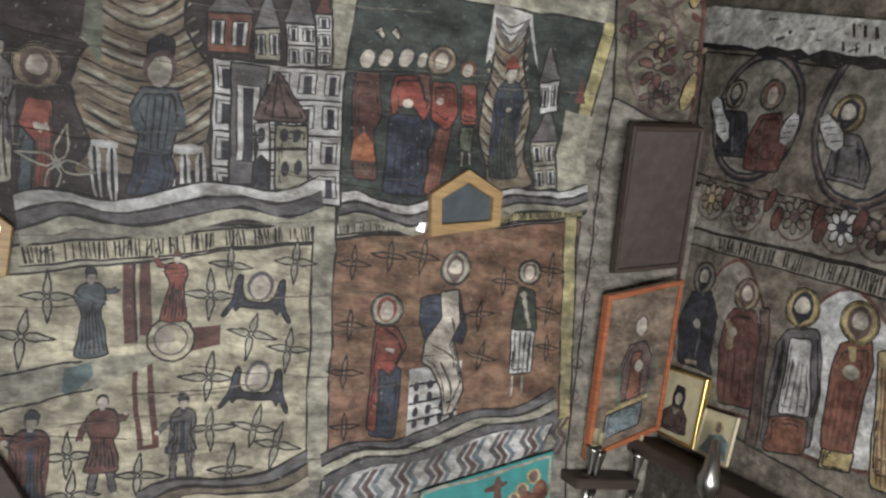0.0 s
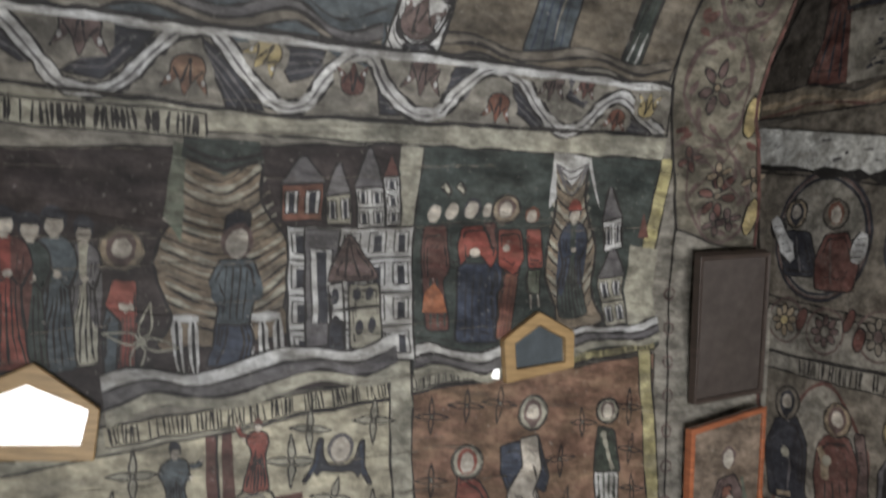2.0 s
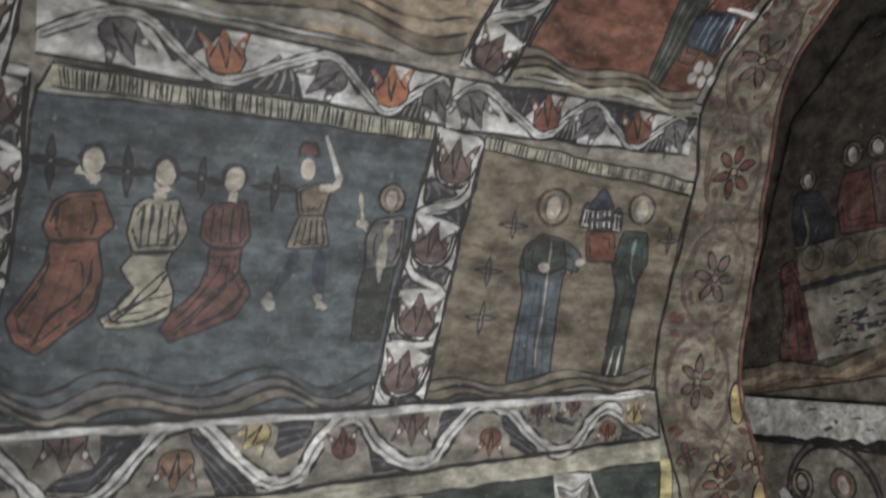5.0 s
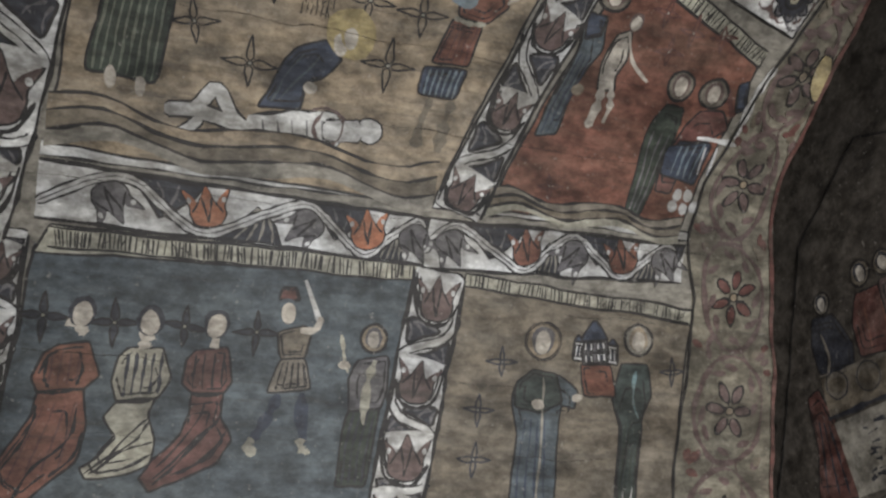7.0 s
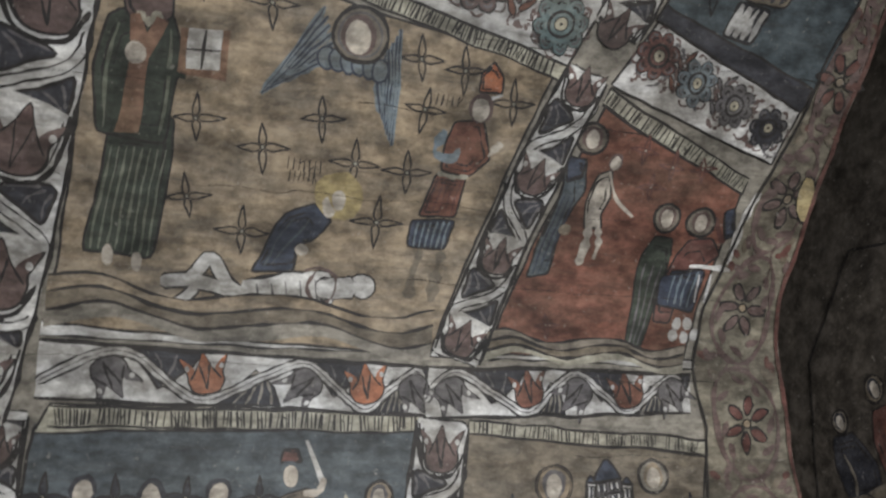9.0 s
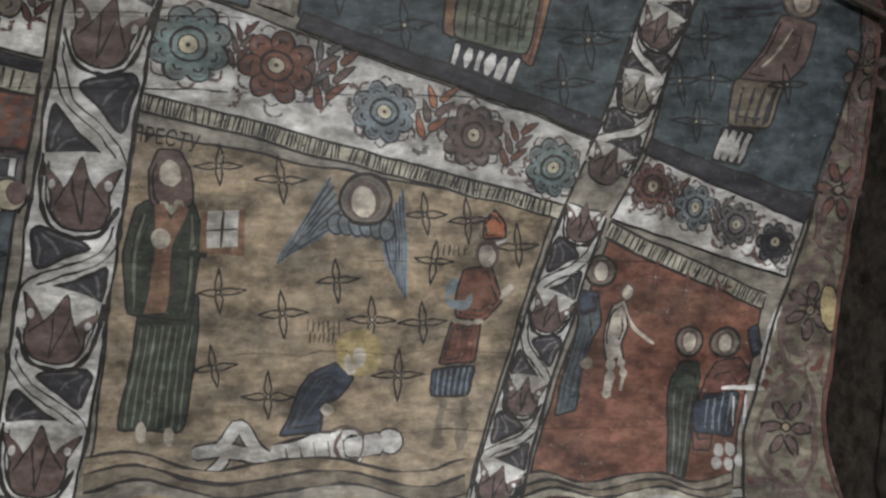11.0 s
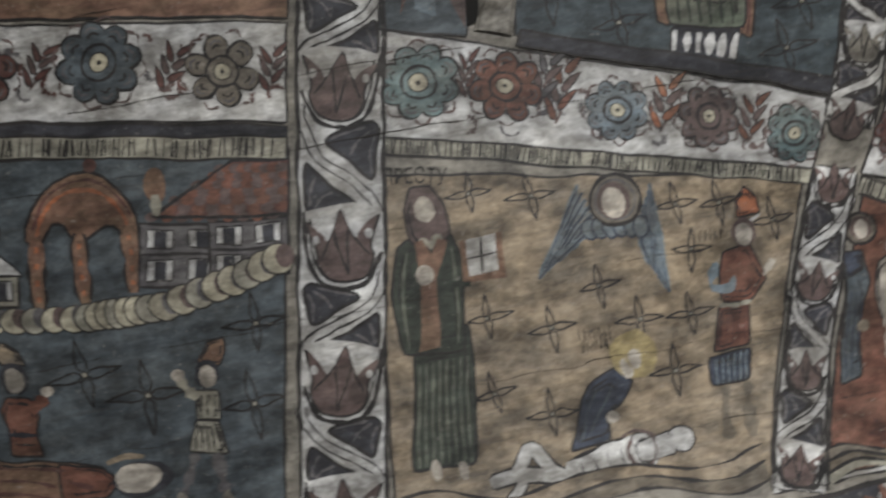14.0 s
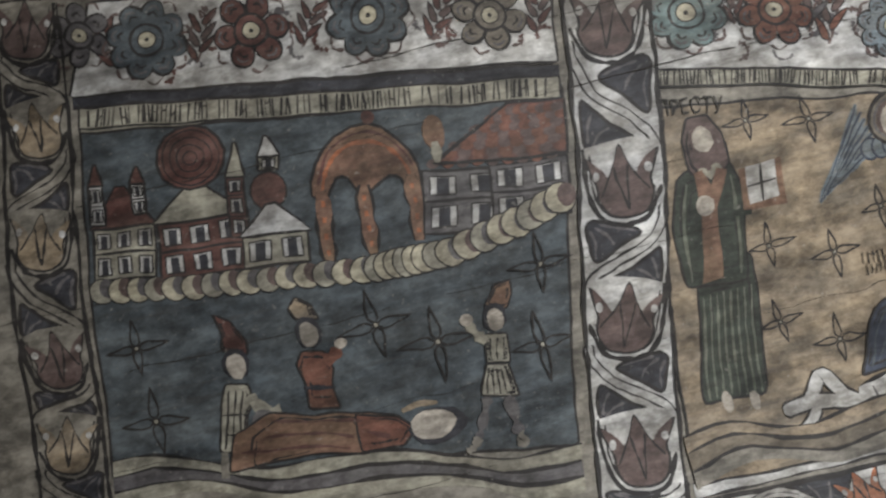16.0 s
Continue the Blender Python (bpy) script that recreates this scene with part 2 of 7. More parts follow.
class Brush:
    """Collects painted shapes on one surface and makes them a mesh."""

    def __init__(self, surface=on_vault, base=0.002):
        self.surface, self.off = surface, base
        self.verts, self.faces, self.slots, self.mats = [], [], [], []

    def poly(self, pts, mat, holes=(), steady=False):
        self.off += STEP
        if not steady:
            pts = [wobble(p) for p in split_edges(pts)]
        if mat not in self.mats:
            self.mats.append(mat)
        slot = self.mats.index(mat)
        loops = [[Vector((p[0], p[1], 0)) for p in loop] for loop in (pts, *holes)]
        flat = [p for loop in (pts, *holes) for p in loop]
        for tri in tessellate_polygon(loops):
            t = [(flat[i][0], flat[i][1]) for i in tri]
            area = (t[1][0] - t[0][0]) * (t[2][1] - t[0][1]) - (t[2][0] - t[0][0]) * (t[1][1] - t[0][1])
            if abs(area) < 1e-9:
                continue
            if area < 0:
                t.reverse()
            if self.surface is not on_vault:
                self.add(t, slot)
                continue
            lo, hi = min(p[1] for p in t), max(p[1] for p in t)
            if lo < 0:
                self.add(clip(t, 0.0, False) if hi > 0 else t, slot)
            if hi > 0:
                for k in range(max(0, int(lo / GRID)), int(hi / GRID) + 1):
                    piece = clip(clip(t, k * GRID, True), (k + 1) * GRID, False)
                    self.add(piece, slot)
        return self

    def add(self, pts, slot):
        if len(pts) < 3:
            return
        n = len(self.verts)
        self.verts += [self.surface(p[0], p[1], self.off) for p in pts]
        self.faces.append(tuple(range(n, n + len(pts))))
        self.slots.append(slot)

    def line(self, pts, w, mat, shake=0.12):
        """A brush stroke of uneven width along points."""
        pts = [wobble(p) for p in split_edges(curve_through(pts) if 2 < len(pts) < 12 else pts, 0.03, False)]
        n = len(pts)
        left, right = [], []
        for i, p in enumerate(pts):
            a, b = pts[max(0, i - 1)], pts[min(n - 1, i + 1)]
            dx, dy = b[0] - a[0], b[1] - a[1]
            d = math.hypot(dx, dy) or 1
            k = w / 2 * (1 + shake * random.uniform(-2, 2)) * (0.55 if i in (0, n - 1) else 1)
            left.append((p[0] - dy / d * k, p[1] + dx / d * k))
            right.append((p[0] + dy / d * k, p[1] - dx / d * k))
        for i in range(n - 1):
            self.poly([left[i], left[i + 1], right[i + 1], right[i]], mat, (), True)
            self.off -= STEP
        self.off += STEP
        return self

    def blob(self, c, ru, rv, mat, turn=0.0, n=14, rough=0.0):
        cs, sn = math.cos(turn), math.sin(turn)
        pts = []
        for i in range(n):
            a = i * math.tau / n
            k = 1 + rough * random.uniform(-1, 1)
            x, y = ru * k * math.cos(a), rv * k * math.sin(a)
            pts.append((c[0] + x * cs - y * sn, c[1] + x * sn + y * cs))
        return self.poly(pts, mat)

    def ring(self, c, r, w, mat, n=18):
        return self.line([(c[0] + r * math.cos(i * math.tau / n), c[1] + r * math.sin(i * math.tau / n)) for i in range(n + 1)], w, mat)

    def outline(self, pts, w, mat):
        pts = split_edges([*pts, pts[0]], 0.03, False)
        return self.line(pts if len(pts) > 11 else split_edges(pts, 0.008, False), w, mat)

    def make(self, name, parent=None, label="", category="", group="", kind=""):
        mesh = bpy.data.meshes.new(name)
        mesh.from_pydata(self.verts, [], self.faces)
        for m in self.mats:
            mesh.materials.append(m)
        mesh.polygons.foreach_set("material_index", self.slots)
        mesh.update()
        ob = new(name, mesh)
        ob.parent = parent
        return tagged(ob, label, category, group, kind)


LEVEL = {}
LAID = [0]


def next_coat():
    """Each painted thing lies a hair above the one before, so that no two share a plane."""
    LAID[0] += 1
    return LAID[0] * 0.00009


def part_brush(parent, surface=on_vault):
    """A brush that paints above what its thing already carries."""
    return Brush(surface, LEVEL.get(parent.name, 0.004))


def finish(br, name, parent, label=""):
    ob = br.make(name, parent, label)
    LEVEL[parent.name] = br.off
    return ob


# ---- painted motifs, in the plane of the surface ----
def lerp(a, b, f):
    return (a[0] + (b[0] - a[0]) * f, a[1] + (b[1] - a[1]) * f)


def axis(foot, head):
    """A function from (across, up) to the surface, up = 0 at the foot and 1 at the head."""
    ax, ay = head[0] - foot[0], head[1] - foot[1]
    h = math.hypot(ax, ay)
    nx, ny = ay / h, -ax / h
    return lambda c, s: (foot[0] + ax * s + nx * c, foot[1] + ay * s + ny * c), h


def figure(parent, foot, head, w, robe, cloak=None, halo=None, hat=None, skin=FLESH, feet=True, surface=on_vault, kneel=0.0, hair=CHAR, fold=LINE, stripes=None, head_size=1.0, tunic=0.0, reach=(), beard=False, tall=0.0):
    """A robed figure as plain painted shapes: robe, cloak, arms, head, halo. tunic: how far up the hem ends."""
    br = part_brush(parent, surface)
    f, h = axis(foot, head)
    side = 1.0 if surface is on_vault else -1.0
    g = lambda c, s: f(c * w * side, s)
    hr = 0.066 * h * head_size
    top = 0.93 - 0.066 * head_size
    if tunic:
        for c, d in ((-0.2, -0.32), (0.18, 0.3)):
            br.line([g(c, tunic + 0.05), g((c + d) / 2, tunic / 2), g(d, 0.03)], w * 0.22, LINE).line([g(c, tunic + 0.05), g((c + d) / 2, tunic / 2), g(d, 0.03)], w * 0.15, GREY)
            br.line([g(d - 0.05, 0.02), g(d + 0.14, 0.0)], w * 0.14, skin)
    elif feet and not kneel:
        for c in (-0.16, 0.2):
            br.poly([g(c - 0.07, 0.05), g(c - 0.08, -0.03), g(c + 0.1, -0.03), g(c + 0.07, 0.05)], skin)
    k, t0 = kneel, tunic
    body = [(-0.42 - k * 1.3, t0 + 0.0), (-0.43 - k * 0.9, t0 + 0.12 * (1 - t0)), (-0.34 - k * 0.1, 0.34 + t0 * 0.4), (-0.25, 0.5 + t0 * 0.2), (-0.33, 0.62), (-0.4, 0.7), (-0.34, top - 0.06), (-0.13, top),
            (0.13, top), (0.34, top - 0.06), (0.42, 0.68), (0.34, 0.6), (0.26, 0.5 + t0 * 0.2), (0.36 + k * 0.15, 0.3 + t0 * 0.5), (0.4 + k * 0.1, t0 + 0.1 * (1 - t0)), (0.36 - k * 0.6, t0 + 0.0)]
    body = soft([g(c * random.uniform(0.93, 1.07), s) for c, s in body])
    br.poly(body, robe)
    for i in range(6):
        c = -0.3 + 0.12 * i
        br.line([g(c * 0.55, 0.5 + t0 * 0.2 + random.uniform(-0.04, 0.12)), g(c * 0.8 - k * 0.25, 0.3 + t0 * 0.4 + random.uniform(-0.03, 0.03)), g(c * 1.1 - k * 1.1, t0 + random.uniform(0.01, 0.06))], 0.005, stripes or fold, 0.35)
    if stripes and not cloak:
        for i in range(5):
            c = -0.24 + 0.12 * i
            br.line([g(c * 0.8, 0.53 + t0 * 0.15), g(c, 0.66), g(c * 0.9, top - 0.05)], 0.007, stripes, 0.35)
        br.line([g(-0.27, 0.5 + t0 * 0.2), g(0, 0.485 + t0 * 0.2), g(0.27, 0.5 + t0 * 0.2)], 0.014, PALE, 0.2)
    if cloak:
        br.poly(soft([g(-0.41, 0.66), g(-0.34, top - 0.055), g(-0.12, top), g(-0.05, 0.6), g(-0.1, 0.34), g(-0.3, 0.2), g(-0.4, 0.34)]), cloak)
        br.poly(soft([g(0.43, 0.64), g(0.34, top - 0.055), g(0.12, top), g(0.1, 0.62), g(0.16, 0.4), g(0.38, 0.24), g(0.41, 0.42)]), cloak)
        for c in (-0.27, -0.18, 0.2, 0.29):
            br.line([g(c, 0.72), g(c * 0.9, 0.5), g(c * 1.15, 0.27)], 0.0045, fold, 0.35)
    sleeve = cloak or robe
    if reach:
        for shoulder, hand in zip(((-0.33, top - 0.1), (0.33, top - 0.1)), reach):
            elbow = ((shoulder[0] + hand[0]) / 2 + (0.08 if hand[0] > 0 else -0.08), (shoulder[1] + hand[1]) / 2 - 0.03)
            br.line([g(*shoulder), g(*elbow), g(*hand)], w * 0.2, LINE).line([g(*shoulder), g(*elbow), g(*hand)], w * 0.15, sleeve)
            br.blob(g(*hand), hr * 0.4, hr * 0.34, skin)
    else:
        br.line([g(-0.36, 0.7), g(-0.27, 0.58), g(0.02, 0.6)], w * 0.17, sleeve).line([g(-0.38, 0.66), g(-0.27, 0.545), g(0.02, 0.57)], 0.005, fold)
        br.line([g(0.38, 0.69), g(0.28, 0.56), g(0.08, 0.63)], w * 0.15, sleeve).line([g(0.38, 0.64), g(0.28, 0.525), g(0.08, 0.6)], 0.005, fold)
        br.blob(g(0.05, 0.61), hr * 0.38, hr * 0.3, skin)
    br.outline(body, 0.0055, fold)
    ob = finish(br, "painted_figure", parent)
    br = part_brush(parent, surface)
    c = f(0, 0.93)
    if halo:
        br.blob(c, hr * 1.6, hr * 1.65, halo, 0, 20)
        br.ring(c, hr * 1.62, 0.006, fold).ring(c, hr * 1.45, 0.004, fold)
    br.poly([f(-hr * 0.32, top - 0.015), f(-hr * 0.3, top + 0.04), f(hr * 0.3, top + 0.04), f(hr * 0.32, top - 0.015)], skin)
    br.blob(f(0, 0.94), hr * (1.15 if halo else 0.88), hr * (1.25 if halo else 1.06), hair, 0, 14, 0.05)
    br.blob(f(0, 0.922), hr * 0.7, hr * 0.95, skin, 0, 14, 0.04)
    if beard:
        br.poly([f(-hr * 0.55, 0.905), f(-hr * 0.3, 0.9), f(hr * 0.3, 0.9), f(hr * 0.55, 0.905), f(hr * 0.2, top - 0.02), f(-hr * 0.1, top - 0.03)], hair)
    if hat:
        br.poly(soft([f(-hr * 0.9, 0.965), f(-hr * 0.85, 1.02 + tall * 0.4), f(-hr * 0.3 + tall * hr * 4, 1.06 + tall), f(hr * 0.55, 1.035 + tall * 0.6), f(hr * 0.95, 0.965)]), hat)
        br.line([f(-hr, 0.965), f(hr, 0.965)], 0.007, fold)
    LEVEL[parent.name] = br.off
    br.make("painted_head", ob)
    return ob


def sketch(parent, shapes, lines=(), spots=(), head=None, name="painted_figure", label="", surface=on_vault, ink=LINE, beard=False):
    """Painted shapes with inked edges, brush lines and round spots. head: (centre, radius, hair, halo)."""
    br = part_brush(parent, surface)
    for pts, mat in shapes:
        ring = soft([lerp(p, q, f) for p, q in zip(pts, pts[1:] + pts[:1]) for f in (0.1, 0.5, 0.9)], 2)
        br.poly(ring, mat).outline(ring, 0.0065, ink)
        n = len(ring)
        mid_ = (sum(p[0] for p in ring) / n, sum(p[1] for p in ring) / n)
        for k, share, w in ((0.2, 0.45, 0.005), (0.42, 0.3, 0.005), (0.25, 0.25, 0.004)):
            i0 = random.randrange(n)
            br.line([lerp(ring[(i0 + i) % n], mid_, k) for i in range(max(3, int(n * share)))], w, ink, 0.4)
    for pts, w, mat in lines:
        br.line(pts, w, mat, 0.3)
    for c, ru, rv, mat in spots:
        br.blob(c, ru, rv, mat, 0, 14, 0.06)
    ob = finish(br, name, parent, label) if br.verts else None
    if not head:
        return ob
    br = part_brush(parent, surface)
    c, r, hair, halo = head
    r *= 1.0 if surface is on_vault else 0.8
    if halo:
        br.blob(c, r * 1.42, r * 1.5, halo, 0, 20).ring(c, r * 1.42, 0.006, ink).ring(c, r * 1.28, 0.0035, ink)
    br.blob((c[0], c[1] + 0.08 * r), r * 0.9, r * 1.06, hair, 0, 14, 0.08)
    br.blob((c[0], c[1] - 0.08 * r), r * 0.62, r * 0.86, FLESH, 0, 14, 0.06)
    if beard:
        br.poly(soft([(c[0] + x * r, c[1] + y * r) for x, y in ((-0.62, -0.1), (-0.35, -0.42), (0.35, -0.42), (0.62, -0.1), (0.5, -0.8), (0.05, -1.2), (-0.45, -0.8))]), hair)
    LEVEL[parent.name] = br.off
    return br.make("painted_head", ob or parent)


def folds(top_a, top_b, foot_a, foot_b, n, w=0.005, mat=LINE):
    """Fold lines from between two upper points to between two lower ones."""
    out = []
    for k in range(n):
        a, b = lerp(top_a, top_b, (k + 0.5) / n), lerp(foot_a, foot_b, (k + 0.5) / n)
        out.append(([a, lerp(lerp(top_a, top_b, (k + 0.35) / n), b, 0.5), b], w, mat))
    return out


def writing(parent, text, a, b, w, ink=LINE):
    """Readable letters along a line, laid on the vault."""
    f, h = axis(a, b)
    data = bpy.data.curves.new("letters", "FONT")
    data.body = text
    ob = bpy.data.objects.new("letters", data)
    mesh = bpy.data.meshes.new_from_object(ob)
    bpy.data.objects.remove(ob)
    xs, ys = [v.co.x for v in mesh.vertices], [v.co.y for v in mesh.vertices]
    lift = LEVEL.get(parent.name, 0.004) + 0.001
    for v in mesh.vertices:
        s, c = (v.co.x - min(xs)) / (max(xs) - min(xs)), (v.co.y - min(ys)) / (max(ys) - min(ys)) - 0.5
        v.co = on_vault(*wobble(f(-c * w, s)), lift)
    mesh.materials.clear()
    mesh.materials.append(ink)
    ob = new("lettering", mesh)
    ob.parent = parent
    LEVEL[parent.name] = lift + 0.0002
    return ob


def marks(parent, a, b, w, ink=LINE):
    """A short word in a scene, as plain upright bars."""
    br = part_brush(parent)
    f, h = axis(a, b)
    n = max(3, int(h / (w * 0.36)))
    for k in range(n):
        br.line([f(0.45 * w, (k + 0.2) / n), f(-0.45 * w, (k + random.uniform(0.1, 0.4)) / n)], w * 0.15, ink, 0.3)
        if k % 3:
            br.line([f(random.uniform(-0.4, 0.4) * w, (k + 0.2) / n), f(random.uniform(-0.4, 0.4) * w, (k + 0.9) / n)], w * 0.12, ink, 0.3)
    return finish(br, "lettering", parent)


def stars(parent, spots, r, surface=on_vault, inner=None, mat=LINE):
    for p in spots:
        br = part_brush(parent, surface)
        tilt = random.uniform(-0.12, 0.12)
        size = r * random.uniform(1.05, 1.3)
        for k in range(4):
            a = tilt + k * math.pi / 2
            e, n = (math.cos(a), math.sin(a)), (-math.sin(a), math.cos(a))
            long = size * random.uniform(0.85, 1.1)
            q = lambda s, c: (p[0] + e[0] * s * long + n[0] * c * size, p[1] + e[1] * s * long + n[1] * c * size)
            ring = [q(0.06, 0), q(0.2, 0.13), q(0.4, 0.14), q(1, 0), q(0.4, -0.14), q(0.2, -0.13)]
            if inner:
                br.poly(ring, inner)
            br.outline(ring, 0.0055, mat)
        br.blob(p, size * 0.11, size * 0.11, mat, 0, 8)
        br.blob(p, size * 0.06, size * 0.06, PALE, 0, 8)
        finish(br, "painted_star", parent)


def flower(parent, p, r, mat, petals=8, heart=CREAM):
    br = part_brush(parent)
    turn = random.uniform(0, 0.6)
    r = r * 0.92
    spot = lambda a, k: (p[0] + k * r * math.cos(a), p[1] + k * r * math.sin(a))
    for k in range(petals):
        a = turn + k * math.tau / petals + random.uniform(-0.05, 0.05)
        br.blob(spot(a, 0.66), r * 0.37, r * 0.33, LINE, a, 14, 0.05)
    for k in range(petals):
        a = turn + k * math.tau / petals
        br.blob(spot(a, 0.66), r * 0.32, r * 0.275, mat, a, 14, 0.05)
        for d in (0.86, 0.72):
            br.line([spot(a - 0.2, d - 0.08), spot(a, d), spot(a + 0.2, d - 0.08)], 0.006, LINE if d < 0.8 else GREY, 0.3)
        c = spot(a + math.pi / petals, 1.12)
        br.line([spot(a + math.pi / petals - 0.22, 1.0), c, spot(a + math.pi / petals + 0.22, 1.0)], 0.006, TULIP, 0.4)
    br.blob(p, r * 0.44, r * 0.44, mat)
    br.ring(p, r * 0.42, 0.008, LINE)
    br.blob(p, r * 0.25, r * 0.25, LINE)
    br.blob(p, r * 0.21, r * 0.21, heart)
    br.blob(p, r * 0.06, r * 0.06, LINE)
    return finish(br, "painted_flower", parent)


def curls(parent, corners, n, mats=(TULIP, GREY, BRICK)):
    """Small brush curls and leaves strewn over a band."""
    br = part_brush(parent)
    for i in range(n):
        c = lerp(lerp(corners[0], corners[1], (i + random.random()) / n), lerp(corners[3], corners[2], (i + random.random()) / n), random.uniform(0.12, 0.88))
        a, r, mat = random.uniform(0, math.tau), random.uniform(0.018, 0.04), random.choice(mats)
        pts = [(c[0] + r * math.cos(a + t) * (1 - 0.12 * j), c[1] + r * math.sin(a + t) * (1 - 0.12 * j)) for j, t in enumerate((0, 0.7, 1.4, 2.1, 2.8))]
        br.line(pts, random.uniform(0.005, 0.014), mat, 0.5)
    return finish(br, "curl_pattern", parent)


def tulip(br, p, r, a, mat, lip=WHITE):
    q = lambda x, y: (p[0] + r * (x * math.cos(a) - y * math.sin(a)), p[1] + r * (x * math.sin(a) + y * math.cos(a)))
    cup = [(0, -0.85), (-0.5, -0.72), (-0.72, -0.3), (-0.7, 0.1), (-0.98, 0.8), (-0.55, 0.5), (-0.36, 0.25), (-0.2, 0.55), (0, 1.0), (0.2, 0.55), (0.36, 0.25), (0.55, 0.5), (0.98, 0.8), (0.7, 0.1), (0.72, -0.3), (0.5, -0.72)]
    shape = soft([q(x, y) for x, y in cup])
    br.poly(soft([q(1.1 * x, 1.08 * y) for x, y in cup]), LINE)
    br.poly(shape, mat)
    br.line([q(-0.2, 0.5), q(-0.12, 0.0), q(0.0, -0.7)], 0.006, LINE, 0.3).line([q(0.2, 0.5), q(0.12, 0.0), q(0.0, -0.7)], 0.006, LINE, 0.3)
    br.line([q(-0.66, -0.2), q(-0.45, 0.1), q(-0.34, 0.3)], 0.006, LINE)
    br.line([q(0.66, -0.2), q(0.45, 0.1), q(0.34, 0.3)], 0.006, LINE)
    for s in (-1, 1):
        br.blob(q(0.72 * s, 0.36), r * 0.1, r * 0.13, lip, a)


def strip(br, a, b, w, mat, w2=None):
    f, h = axis(a, b)
    w2 = w2 or w
    br.poly([f(-w / 2, 0), f(w / 2, 0), f(w2 / 2, 1), f(-w2 / 2, 1)], mat)
    return f, h


def vine_band(parent, a, b, w, at, w2=None, ground=WHITE, colours=(TULIP, TULIP), name="vine_border", leaf=CHAR):
    """A scrolling border: pale ground, a winding stem, and tulips at the given shares of its length, with leaf fans between."""
    br = part_brush(parent)
    w2 = w2 or w
    f0, h = strip(br, a, b, w, ground, w2)
    f = lambda c, s: f0(c * (w + (w2 - w) * s), min(1.0, max(0.0, s)))
    ang = math.atan2(b[1] - a[1], b[0] - a[0]) - math.pi / 2
    at = sorted(at)
    gap = sum(q - p for p, q in zip(at, at[1:])) / max(1, len(at) - 1) if len(at) > 1 else 0.8
    stops = [at[0] - gap, *at, at[-1] + gap]
    u = w / h
    r = min(0.43 * w, 0.33 * gap * h)
    for i, (s0, s1) in enumerate(zip(stops, stops[1:])):
        sd = 1 if i % 2 else -1
        top, low = s1 - 0.42 * u, s0 + 0.46 * u
        q = lambda c, k: f(c * sd, low + (top - low) * k)
        for wedge in ([(-0.46, 1.08), (-0.1, 1.02), (0.28, 0.82), (-0.05, 0.54), (-0.38, 0.26), (-0.46, 0.6)], [(0.46, -0.14), (0.46, 0.58), (0.3, 0.5), (0.05, 0.25), (-0.28, -0.02), (0.1, -0.14)]):
            hub = (sum(p[0] for p in wedge) / 6, sum(p[1] for p in wedge) / 6)
            wedge = [lerp(p, hub, 0.2) for p in wedge]
            fill = leaf
            shape = soft([q(*p) for p in wedge], 4)
            br.poly(shape, fill).outline(shape, 0.0095, LINE)
            for k in (2, 3, 4):
                br.line([q(*lerp(wedge[0], wedge[k], 0.2)), q(*lerp(lerp(wedge[0], wedge[k], 0.5), wedge[k - 1], 0.12)), q(*lerp(wedge[0], wedge[k], 0.9))], 0.007, GREY, 0.35)
        stem = [(0.47, 1.25), (0.46, 1.0), (0.25, 0.6), (-0.1, 0.34), (-0.38, 0.1), (-0.46, -0.2)]
        br.line([q(*p) for p in stem], 0.03, LINE, 0.08).line([q(*p) for p in stem], 0.019, ground, 0.1)
    for i, s1 in enumerate(at):
        sd = 1 if i % 2 else -1
        c_ = f(0.03 * sd, s1)
        g = lambda x, y: f(x * sd, s1 + y * u)
        cradle = [(-0.45, 0.42), (-0.42, 0.05), (-0.28, -0.34), (0.02, -0.46), (0.3, -0.36), (0.45, -0.02)]
        br.poly(soft([g(*p) for p in cradle] + [g(0.4, 0.5)]), ground)
        for k, wd in ((1.0, 0.012), (0.84, 0.006)):
            br.line([g(x * k, y * k) for x, y in cradle], wd, LINE, 0.25)
        tulip(br, c_, r, ang + sd * 0.1, colours[i % len(colours)])
    for c in (-0.5, 0.5):
        br.line([f(c, s) for s in np.linspace(0, 1, 14)], 0.011, LINE, 0.25)
    return finish(br, name, parent)


